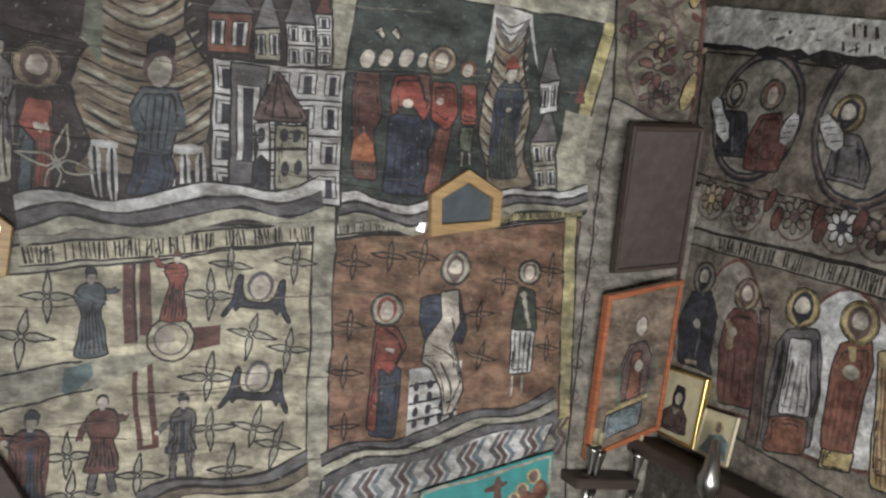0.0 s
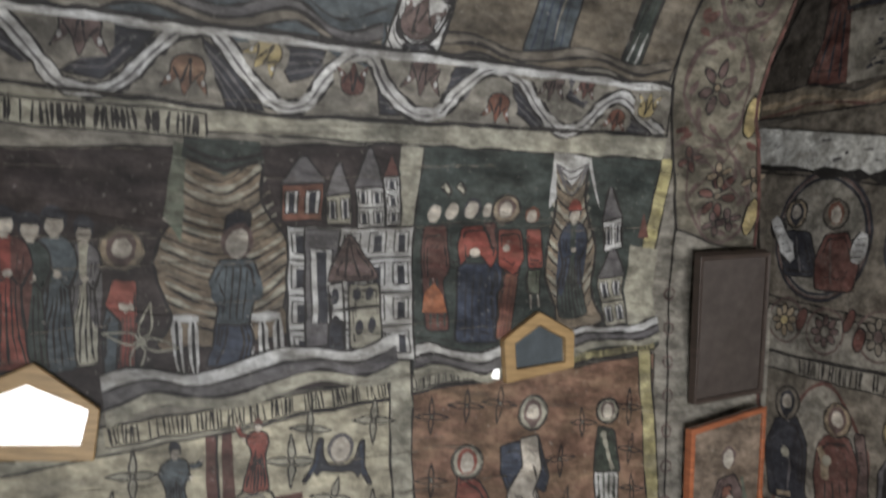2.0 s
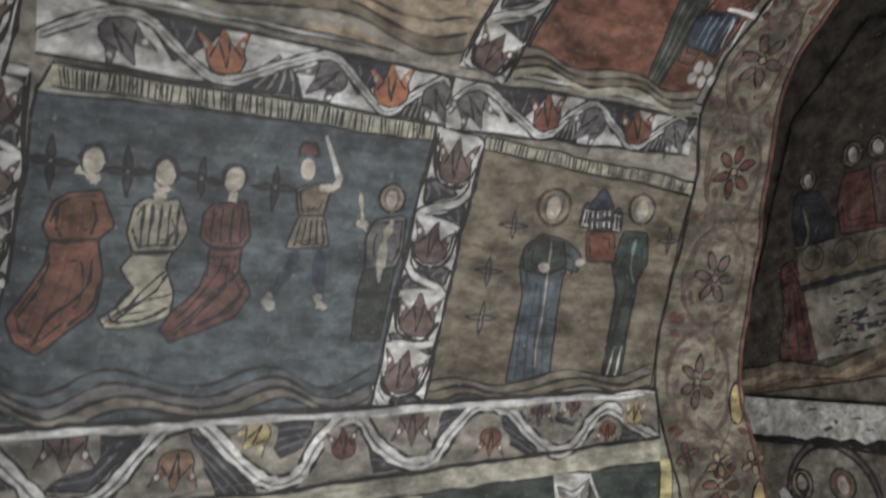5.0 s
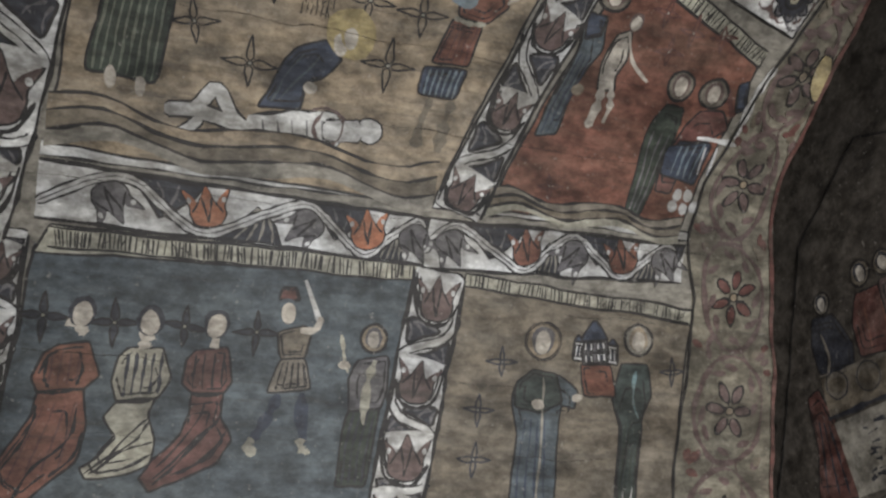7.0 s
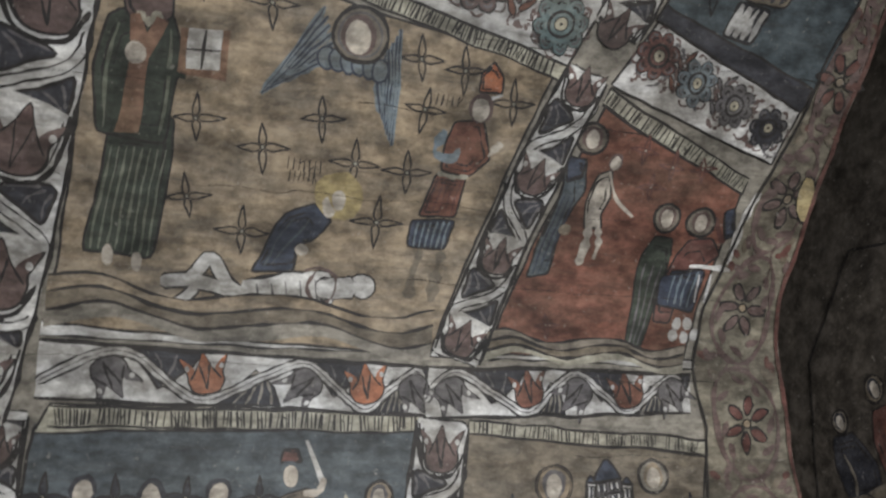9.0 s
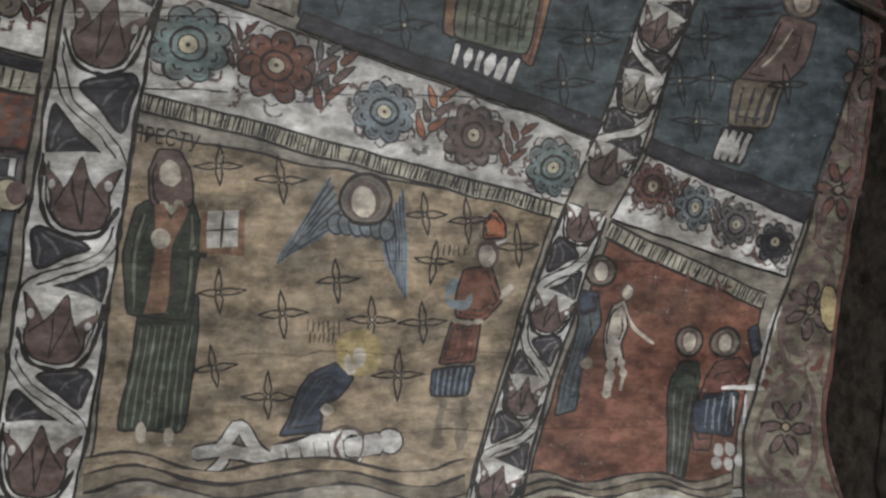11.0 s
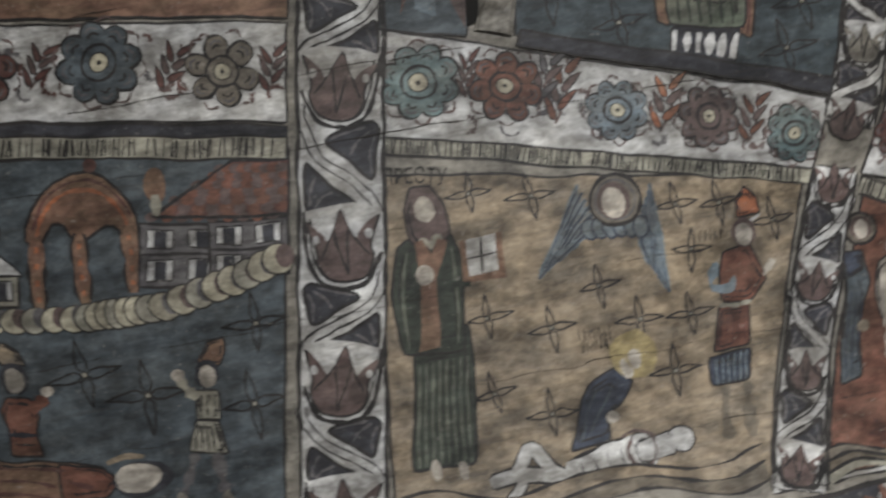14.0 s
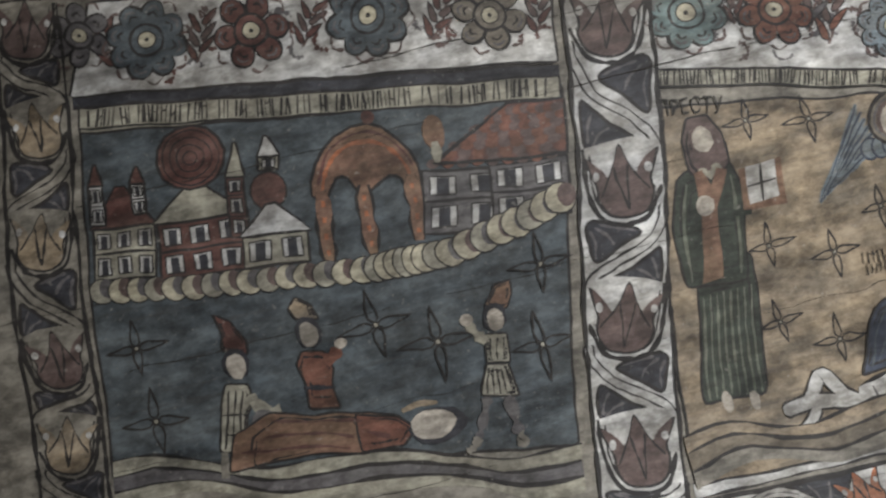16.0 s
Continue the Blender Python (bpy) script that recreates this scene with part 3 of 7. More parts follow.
def frieze_band(parent, a, b, w, at, w2=None, ground=WHITE, colours=(GREY, ORANGE)):
    """A lying border: the stem winds over one tulip and under the next; dark leaves and fans fill the bays."""
    br = part_brush(parent)
    w2 = w2 or w
    f0, h = strip(br, a, b, w, ground, w2)
    f = lambda s, c: f0(-c * (w + (w2 - w) * s), min(1.0, max(0.0, s)))
    ang = math.atan2(b[1] - a[1], b[0] - a[0])
    n = len(at)
    for i in range(n):
        s0, s1 = at[i], at[i + 1] if i < n - 1 else 1.0
        q = lambda k, c: f(s0 + (s1 - s0) * k, c)
        if i % 2:
            fan = [q(0.5, 0.2), q(0.3, -0.15), q(0.08, -0.46), q(0.8, -0.46), q(0.72, -0.1)]
            br.poly(fan, CHAR).outline(fan, 0.006, LINE)
            for k in range(5):
                br.line([q(0.5 + 0.02 * k, 0.16), q(0.36 + 0.08 * k, -0.15), q(0.18 + 0.13 * k, -0.44)], 0.006, BOARD, 0.3)
        else:
            bell = [q(0.1, 0.46), q(0.95, 0.46), q(0.86, 0.2), q(0.62, -0.12), q(0.5, -0.22), q(0.34, 0.05)]
            br.poly(bell, CHAR).outline(bell, 0.007, LINE)
            br.line([q(0.42, 0.4), q(0.5, 0.16), q(0.52, -0.1)], 0.006, GREY, 0.3).line([q(0.68, 0.4), q(0.66, 0.2), q(0.6, -0.02)], 0.006, GREY, 0.3)
    stem = [f(0.0, -0.2)]
    for i, s in enumerate(at):
        nxt = at[i + 1] if i < n - 1 else 1.0
        stem += [f(s, -0.42 if i % 2 else 0.4), f((s + nxt) / 2, 0.0)]
    stem = curve_through(stem, False, 8)
    br.line(stem, 0.032, LINE, 0.08).line(stem, 0.021, ground, 0.12).line(stem, 0.004, GREY, 0.4)
    for i, s in enumerate(at):
        r = min(0.4 * w, 0.36 * h / n)
        c = f(s, 0.06 if i % 2 else -0.06)
        tulip(br, c, r, ang + (0.2 if i % 2 else 2.4 if i % 4 else -2.6), colours[i % len(colours)])
    for c in (-0.5, 0.5):
        br.line([f(s, c) for s in np.linspace(0, 1, 20)], 0.011, LINE, 0.25)
    return finish(br, "vine_border", parent)


def wave_ground(parent, a, b, w, n, mats, amp=0.35, name="painted_hill_band"):
    """Stacked wavy strokes, like hills or water, from a to b."""
    f, h = axis(a, b)
    ss = np.linspace(0, 1, n * 12 + 1)
    curve = lambda s, lift: amp * w * math.sin(s * n * math.tau + lift * 1.2) * (0.75 + 0.25 * math.sin(9 * s))
    rows = len(mats)
    for k, mat in enumerate(mats):
        br = part_brush(parent)
        c0, c1 = 0.5 - k / rows, 0.5 - (k + 1) / rows
        for i in range(len(ss) - 1):
            p = [f(-(c0 * w + curve(ss[i], c0)), ss[i]), f(-(c0 * w + curve(ss[i + 1], c0)), ss[i + 1])]
            q = [f(-(c1 * w + curve(ss[i + 1], c1)), ss[i + 1]), f(-(c1 * w + curve(ss[i], c1)), ss[i])]
            br.poly(p + q, mat)
            br.off -= STEP
        br.off += STEP
        br.line([f(-(c0 * w + curve(s, c0)), s) for s in ss], 0.009 if k else 0.007, LINE, 0.35)
        finish(br, name, parent)


def text_band(parent, a, b, w, ground=PALE, ink=LINE, surface=on_vault, gap=0.0, start=0.02, stop=0.98):
    """A strip with a line of worn lettering, as upright bars."""
    br = part_brush(parent, surface)
    f, h = strip(br, a, b, w, ground)
    br.line([f(-w / 2, s) for s in np.linspace(0, 1, 8)], 0.007, ink)
    br.line([f(w / 2, s) for s in np.linspace(0, 1, 8)], 0.007, ink)
    s, step = start, w * 0.34 / h
    while s < stop:
        if random.random() > 0.07:
            lean = random.uniform(-0.25, 0.25) * step
            kind = random.random()
            br.line([f(0.4 * w, s), f(-0.4 * w, s + lean)], w * 0.17, ink, 0.3)
            if kind > 0.35:
                br.line([f(0.4 * w, s + step * 0.62), f(-0.4 * w, s + step * 0.62 + lean)], w * 0.15, ink, 0.3)
            if kind > 0.6:
                br.line([f(random.uniform(-0.3, 0.3) * w, s), f(random.uniform(-0.3, 0.3) * w, s + step * 0.62)], w * 0.1, ink, 0.3)
        s += step * random.uniform(0.9, 1.2)
    return finish(br, "lettering_band", parent)


def house(parent, base, top, w, wall=PALE, roof=MAROON, storeys=2, bays=3, pointed=True, roof_part=0.35, dark=CHAR):
    """A painted building with rows of windows."""
    br = part_brush(parent)
    f, h = axis(base, top)
    b = 1 - roof_part
    br.poly([f(-w / 2, 0), f(w / 2, 0), f(w / 2, b), f(-w / 2, b)], wall)
    if roof:
        br.poly([f(-w * 0.56, b), f(w * 0.56, b), f(w * 0.08 if pointed else w * 0.4, 1), f(-w * 0.08 if pointed else -w * 0.4, 1)], roof)
        br.outline([f(-w * 0.56, b), f(w * 0.56, b), f(w * 0.08 if pointed else w * 0.4, 1), f(-w * 0.08 if pointed else -w * 0.4, 1)], 0.007, LINE)
    for k in range(storeys):
        s0, s1 = b * (k + 0.2) / storeys, b * (k + 0.82) / storeys
        for i in range(bays):
            c = -w / 2 + w * (i + 0.5) / bays
            d = w / bays * 0.32
            br.poly([f(c - d, s0), f(c + d, s0), f(c + d, s1), f(c - d, s1)], WHITE)
            br.poly([f(c - d * 0.45, s0), f(c + d * 0.5, s0), f(c + d * 0.5, s1 - 0.02), f(c - d * 0.45, s1 - 0.02)], dark)
            br.outline([f(c - d, s0), f(c + d, s0), f(c + d, s1), f(c - d, s1)], 0.005, LINE)
        br.line([f(-w / 2, b * k / storeys), f(w / 2, b * k / storeys)], 0.008, LINE)
    br.outline([f(-w / 2, 0), f(w / 2, 0), f(w / 2, b), f(-w / 2, b)], 0.008, LINE)
    return finish(br, "painted_house", parent)


def drapery(parent, base, top, w, mat=TAN, folds=13, surface=on_vault):
    """Hanging cloth with swags."""
    br = part_brush(parent, surface)
    f, h = axis(base, top)
    shape = [f(-w * 0.5, 0), f(-w * 0.42, 0.15), f(-w * 0.52, 0.45), f(-w * 0.3, 0.75), f(-w * 0.28, 1), f(w * 0.28, 1), f(w * 0.3, 0.75), f(w * 0.52, 0.45), f(w * 0.42, 0.15), f(w * 0.5, 0)]
    shape = soft(shape)
    br.poly(shape, mat)
    for k in range(folds):
        s = 0.08 + 0.88 * k / folds
        d = w * (0.46 - 0.2 * max(0, s - 0.45) / 0.5)
        br.line([f(-d, s + 0.1), f(-d * 0.55, s + 0.02), f(0, s - 0.02), f(d * 0.55, s + 0.02), f(d, s + 0.1)], 0.007, LINE, 0.35)
        br.line([f(-d, s + 0.125), f(-d * 0.55, s + 0.045), f(0, s + 0.005), f(d * 0.55, s + 0.045), f(d, s + 0.125)], 0.011, PALE if k % 3 else BROWN, 0.4)
    br.outline(shape, 0.01, LINE)
    return finish(br, "painted_drapery", parent)


def wings(parent, p, r, mat=CHAR, tip=NAVY, halo=None):
    """A winged head: two folded wings under a round head."""
    br = part_brush(parent)
    for s in (-1, 1):
        q = lambda x, y: (p[0] + s * x * r, p[1] + y * r)
        shape = [q(0, -0.75), q(0.45, -0.72), q(0.75, -0.35), q(0.82, 0.3), q(1.0, 0.42), q(1.12, 0.1), q(1.2, -0.7), q(1.55, -1.45), q(1.4, -1.5), q(1.1, -1.05), q(0.95, -1.25), q(0.7, -1.0), q(0, -1.05)]
        shape = soft(shape)
        br.poly(shape, mat)
        br.outline(shape, 0.006, LINE)
        for k in range(4):
            br.line([q(0.92 + 0.05 * k, 0.2 - 0.1 * k), q(1.0 + 0.04 * k, -0.4 - 0.1 * k), q(1.2 + 0.06 * k, -1.2 + 0.03 * k)], 0.005, tip, 0.3)
    if halo:
        br.blob(p, r * 0.85, r * 0.85, halo, 0, 18)
        br.ring(p, r * 0.85, 0.009, LINE)
    br.blob((p[0], p[1] + 0.05 * r), r * 0.6, r * 0.72, GREY)
    br.blob(p, r * 0.45, r * 0.6, FLESH)
    return finish(br, "winged_motif", parent)


def panel(corners, mat, label, border=None, holes=(), name="mural", surface=on_vault, base=0.003, group="painted scenes"):
    br = Brush(surface, base + next_coat())
    br.poly(corners, mat, holes)
    ob = br.make(name, None, label, "mural", group)
    edge = Brush(surface, br.off)
    edge.outline([lerp(corners[i], corners[(i + 1) % len(corners)], f) for i in range(len(corners)) for f in (0.01, 0.12, 0.25, 0.38, 0.5, 0.62, 0.75, 0.88, 0.99)], 0.0075, LINE)
    edge.make("painted_outline", ob)
    LEVEL[ob.name] = edge.off + 0.0002
    return ob


def mesh_part(name, bm, mat, parent=None, label="", category="", group="", kind=""):
    me = bpy.data.meshes.new(name)
    bm.normal_update()
    bm.to_mesh(me)
    bm.free()
    me.materials.append(mat)
    ob = new(name, me)
    ob.parent = parent
    return tagged(ob, label, category, group, kind)


def prism(outline_pts, place, d0, d1, inner=None):
    """A slab (or, with inner, a frame) between two depths on a surface function place(a, b, depth)."""
    bm = bmesh.new()
    def loop(pts, d):
        return [bm.verts.new(place(p[0], p[1], d)) for p in pts]
    a0, a1 = loop(outline_pts, d0), loop(outline_pts, d1)
    n = len(a0)
    for i in range(n):
        bm.faces.new((a0[i], a0[(i + 1) % n], a1[(i + 1) % n], a1[i]))
    if inner:
        b0, b1 = loop(inner, d0), loop(inner, d1)
        for i in range(n):
            j = (i + 1) % n
            bm.faces.new((b0[j], b0[i], b1[i], b1[j]))
            bm.faces.new((a1[i], a1[j], b1[j], b1[i]))
            bm.faces.new((a0[j], a0[i], b0[i], b0[j]))
    else:
        bm.faces.new(a1)
        bm.faces.new(list(reversed(a0)))
    bmesh.ops.recalc_face_normals(bm, faces=bm.faces)
    if len(bm.verts) < 60:
        bmesh.ops.bevel(bm, geom=[e for e in bm.edges if e.calc_length() > 0.02], offset=0.003, segments=1, affect="EDGES")
    return bm


def box(x0, x1, y0, y1, z0, z1, bevel=0.004):
    bm = bmesh.new()
    bmesh.ops.create_cube(bm, size=1, matrix=Matrix.LocRotScale(((x0 + x1) / 2, (y0 + y1) / 2, (z0 + z1) / 2), None, (x1 - x0, y1 - y0, z1 - z0)))
    if bevel:
        bmesh.ops.bevel(bm, geom=bm.edges[:], offset=bevel, segments=2, affect="EDGES")
    return bm


def lathe(points, n=20, at=(0, 0, 0)):
    """A turned shape from (radius, height) pairs."""
    bm = bmesh.new()
    rings = [[bm.verts.new((at[0] + r * math.cos(i * math.tau / n), at[1] + r * math.sin(i * math.tau / n), at[2] + z)) for i in range(n)] for r, z in points]
    for a, b in zip(rings, rings[1:]):
        for i in range(n):
            bm.faces.new((a[i], a[(i + 1) % n], b[(i + 1) % n], b[i]))
    bm.faces.new(list(reversed(rings[0])))
    bm.faces.new(rings[-1])
    for fc in bm.faces:
        fc.smooth = True
    return bm


# ---- the shell ----
HEX1 = [(1.081, -0.329), (1.273, -0.287), (1.265, -0.205), (1.159, -0.166), (1.066, -0.241)]
HEX1_OUT = [(1.049, -0.379), (1.309, -0.304), (1.299, -0.178), (1.151, -0.120), (1.022, -0.230)]
HEX2 = [(-0.584, -0.653), (-0.271, -0.642), (-0.262, -0.54), (-0.430, -0.479), (-0.586, -0.562)]
HEX2_OUT = [(-0.626, -0.694), (-0.230, -0.681), (-0.233, -0.535), (-0.42, -0.418), (-0.629, -0.542)]

wall = Brush(base=0.0)
for x0_, x1_, hx in ((WEST, 0.4, HEX2), (0.4, END, HEX1)):
    bl_, br_, rs_, ap_, ls_ = hx
    wall.off = 0.0
    wall.poly([(x0_, -SPRING), (x1_, -SPRING), (x1_, rs_[1]), rs_, br_, bl_, ls_, (x0_, ls_[1])], BOARD, (), True)
    wall.off = 0.0
    wall.poly([(x0_, ls_[1]), ls_, ap_, rs_, (x1_, rs_[1]), (x1_, 0.0), (x0_, 0.0)], BOARD, (), True)
wall = wall.make("wall_north", None, "painted log wall with pale bare ground between scenes", "wall", kind="structure")
def vault_edge(v):
    return float(np.interp(v, [0.0, 0.18, 0.41, 0.65, 0.745, 0.93, 1.29, 1.64, 1.9, 2.13, 2.55, 3.13, 4.3], [2.13, 2.06, 1.97, 1.86, 1.8, 1.785, 1.8, 1.745, 1.69, 1.72, 1.75, 1.834, 1.9]))


vault = Brush(base=0.0)
for k_ in range(70):
    a, b = k_ * GRID, (k_ + 1) * GRID
    vault.off = -STEP
    vault.poly([(WEST, a), (vault_edge(a), a), (vault_edge(b), b), (WEST, b)], BOARD, (), True)
vault = vault.make("vault_north", None, "painted plank barrel vault over the nave", "ceiling", kind="structure")
CROWN_Y, CROWN_Z = PROFILE[70][0], PROFILE[70][1]

far = bmesh.new()
rows_ = [[far.verts.new((x, 2 * CROWN_Y - p[0], p[1])) for p in PROFILE[:71]] for x in (WEST, END)]
for k_ in range(70):
    far.faces.new((rows_[0][k_], rows_[1][k_], rows_[1][k_ + 1], rows_[0][k_ + 1]))
mesh_part("vault_south", far, BOARD, None, "dim plank vault on the south side", "ceiling", kind="structure")
SOUTH = 2 * CROWN_Y - WALL
mesh_part("wall_south", box(WEST, END, SOUTH - 0.15, SOUTH, 0, SPRING), BOARD, None, "dim painted log wall", "wall", kind="structure")
mesh_part("wall_west", box(WEST - 0.15, WEST, SOUTH, WALL, 0, CROWN_Z + 0.3), DUSK, None, "dim log wall at the west", "wall", kind="structure")
mesh_part("floor", box(WEST, END, SOUTH, WALL, -0.06, 0), FLOOR, None, "worn wooden floor boards", "floor", kind="structure")

# the recess behind the arch edge: an outer shell, coloured as shaded, and the end wall
shell = bmesh.new()
rows_ = [[shell.verts.new((x, WALL, SPRING - 0.02))] + [shell.verts.new((x, p[0] - p[2] * 0.6, p[1] - p[3] * 0.6)) for p in PROFILE[0:71]] for x in (1.4, END)]
for k_ in range(len(rows_[0]) - 1):
    shell.faces.new((rows_[0][k_], rows_[1][k_], rows_[1][k_ + 1], rows_[0][k_ + 1]))
mesh_part("vault_recess", shell, SHADE, None, "boarding above the arch edge, recess shade put in its colour", "ceiling", kind="structure")
end_wall = mesh_part("wall_east", box(END, END + 0.14, SOUTH - 0.1, WALL + 0.9, 0, CROWN_Z + 0.7, 0), DUSK, None, "smoke-darkened painted wall of logs across the nave", "wall", kind="structure")

# thickness of the arch edge, extended unseen behind the vault to block light leaks
lip = bmesh.new()
rows_ = []
for d_ in (0.0, -0.6):
    rows_.append([lip.verts.new(on_vault(vault_edge(k_ * GRID), k_ * GRID, d_)) for k_ in range(0, 70)])
for k_ in range(len(rows_[0]) - 1):
    lip.faces.new((rows_[0][k_], rows_[1][k_], rows_[1][k_ + 1], rows_[0][k_ + 1]))
mesh_part("arch_edge_light_stop", lip, SHADE, None, "dark plank arch edge, extended unseen behind the vault to stop light", "trim", kind="structure")

# ---- north wall, lower register ----
m = panel([(-0.607, -1.467), (0.755, -1.290), (0.681, -0.454), (-0.686, -0.778)], CREAM, "cream painted scene with figures round a large red cross", holes=[HEX2])
CROSS = part_brush(m)
CROSS.poly([(0.107, -0.854), (0.144, -0.850), (0.099, -0.591), (0.064, -0.600)], MAROON)
CROSS.poly([(0.149, -0.827), (0.185, -0.824), (0.144, -0.580), (0.115, -0.585)], MAROON)
CROSS.poly([(0.307, -0.860), (0.391, -0.829), (0.386, -0.764), (0.292, -0.783)], MAROON)
CROSS.poly([(0.190, -1.183), (0.260, -1.172), (0.196, -0.905), (0.139, -0.918)], MAROON)
CROSS.poly([(-0.213, -1.029), (-0.056, -0.970), (-0.060, -0.932), (-0.220, -0.975)], MAROON)
CROSS.poly([(0.205, -1.168), (0.235, -1.160), (0.182, -0.915), (0.156, -0.927)], CREAM)
CROSS.poly([(-0.292, -1.084), (0.043, -0.997), (0.201, -0.905), (0.197, -0.869), (-0.001, -0.910), (-0.305, -0.981)], PALE)
CROSS.poly([(-0.043, -1.011), (-0.017, -1.028), (0.036, -0.952), (0.022, -0.910), (-0.047, -0.941)], TEAL)
CROSS.blob((0.242, -0.827), 0.075, 0.075, LINE).blob((0.242, -0.827), 0.068, 0.068, CREAM).blob((0.216, -0.830), 0.035, 0.04, FLESH).ring((0.242, -0.827), 0.05, 0.006, GREY)
for a_, b_ in (((0.099, -0.591), (0.144, -0.850)), ((-0.220, -0.975), (-0.001, -0.910)), ((-0.206, -1.080), (0.043, -0.997))):
    CROSS.line([lerp(a_, b_, k / 8) for k in range(9)], 0.007, LINE)
finish(CROSS, "painted_cross", m, "dark red painted beams with reclining form")
stars(m, [(-0.123, -0.727), (-0.170, -0.853), (0.389, -0.572), (0.594, -0.531), (0.336, -0.673), (0.490, -0.788), (0.614, -0.822), (0.373, -0.938), (0.403, -1.106), (0.545, -1.096), (0.625, -1.151), (-0.004, -1.211), (0.207, -1.264), (0.488, -1.235), (0.021, -1.331)], 0.072, inner=PALE)
figure(m, (0.021, -0.895), (-0.017, -0.642), 0.1, BLUE, hat=CHAR, feet=False, reach=((0.45, 0.62), (0.75, 0.8)))
figure(m, (0.238, -0.768), (0.221, -0.551), 0.085, RED, hat=MAROON, feet=False, reach=((-0.75, 0.95), (-0.5, 0.75)))
figure(m, (0.110, -1.334), (0.069, -1.013), 0.115, MAROON, tunic=0.24, reach=((-0.55, 0.55), (0.6, 0.8)))
figure(m, (0.341, -1.277), (0.304, -1.005), 0.095, NAVY, cloak=GREY, hat=CHAR, tunic=0.35, reach=((-0.8, 0.6), (-0.5, 0.75)))
figure(m, (-0.095, -1.423), (-0.113, -1.085), 0.13, NAVY, cloak=MAROON, hat=CHAR, reach=((-0.7, 0.9), (-0.5, 0.75)))
wings(m, (0.493, -0.627), 0.072)
wings(m, (0.530, -0.925), 0.072)
wave_ground(m, (0.227, -1.381), (0.746, -1.230), 0.1, 1, (GREY, BROWN, CREAM))

m = panel([(0.806, -1.270), (1.723, -0.993), (1.670, -0.226), (0.710, -0.441)], RUST, "rust-red painted scene of a seated figure on a chequered throne", holes=[HEX1])
stars(m, [(0.795, -0.512), (0.919, -0.468), (0.815, -0.724), (0.826, -0.888), (0.856, -1.076), (1.383, -0.503), (1.306, -0.634), (1.339, -0.791), (1.598, -0.589), (1.616, -0.732), (1.042, -0.452), (1.577, -0.435)], 0.055)
THRONE = part_brush(m)
THRONE.poly([(1.093, -1.109), (1.277, -1.059), (1.268, -0.813), (1.061, -0.861)], WHITE)
for k in range(4):
    a_, b_ = lerp((1.093, -1.109), (1.061, -0.861), k / 4), lerp((1.277, -1.059), (1.268, -0.813), k / 4)
    THRONE.line([lerp(a_, b_, j / 5) for j in range(6)], 0.009, LINE)
    for j in range(4):
        c_ = lerp(lerp(a_, b_, (j + 0.5) / 4), lerp((1.086, -1.047), (1.287, -0.984), (j + 0.5) / 4), 0.3)
        THRONE.blob((c_[0], c_[1] + 0.03), 0.011, 0.018, CHAR)
finish(THRONE, "painted_throne", m)
sketch(m, [([(0.926, -0.843), (1.027, -0.856), (1.049, -1.112), (0.946, -1.110)], NAVY), ([(0.910, -0.679), (0.989, -0.716), (1.030, -0.777), (1.010, -0.836), (0.993, -0.889), (0.950, -0.861), (0.969, -1.095), (0.933, -1.086), (0.925, -0.924), (0.908, -0.764)], RED)], [([(0.955, -0.790), (0.988, -0.797)], 0.02, FLESH)] + folds((0.943, -0.872), (1.021, -0.873), (0.958, -1.106), (1.044, -1.106), 4, 0.005, CHAR), head=((0.940, -0.656), 0.042, RED, PALE))
sketch(m, [([(1.055, -0.596), (1.148, -0.575), (1.174, -0.656), (1.106, -0.756), (1.067, -0.688)], NAVY), ([(1.204, -0.548), (1.267, -0.689), (1.250, -0.758), (1.207, -0.737), (1.193, -0.612)], NAVY), ([(1.135, -0.567), (1.205, -0.552), (1.234, -0.671), (1.211, -0.736), (1.258, -0.838), (1.287, -0.921), (1.261, -1.008), (1.221, -1.021), (1.191, -0.927), (1.145, -0.847), (1.106, -0.829), (1.104, -0.746), (1.156, -0.658)], FLESH)], [([(1.136, -0.764), (1.198, -0.790), (1.238, -0.818)], 0.006, LINE), ([(1.181, -0.823), (1.234, -0.925), (1.238, -1.009)], 0.006, LINE), ([(1.163, -0.595), (1.202, -0.622)], 0.006, GREY)], head=((1.177, -0.476), 0.042, TULIP, PALE), beard=True)
sketch(m, [([(1.449, -0.671), (1.549, -0.672), (1.564, -0.837), (1.466, -0.849)], WHITE), ([(1.450, -0.508), (1.520, -0.522), (1.557, -0.672), (1.450, -0.675), (1.447, -0.595)], GREEN)], folds((1.458, -0.681), (1.543, -0.680), (1.474, -0.839), (1.559, -0.837), 4, 0.007, GREEN) + [([(1.471, -0.527), (1.491, -0.591), (1.522, -0.664)], 0.02, PALE), ([(1.484, -0.854), (1.491, -0.930)], 0.012, FLESH), ([(1.526, -0.851), (1.534, -0.917)], 0.012, FLESH)], head=((1.486, -0.454), 0.033, TULIP, PALE))
wave_ground(m, (0.802, -1.240), (1.701, -0.950), 0.11, 2, (GREY, PALE, GREY), 0.2)

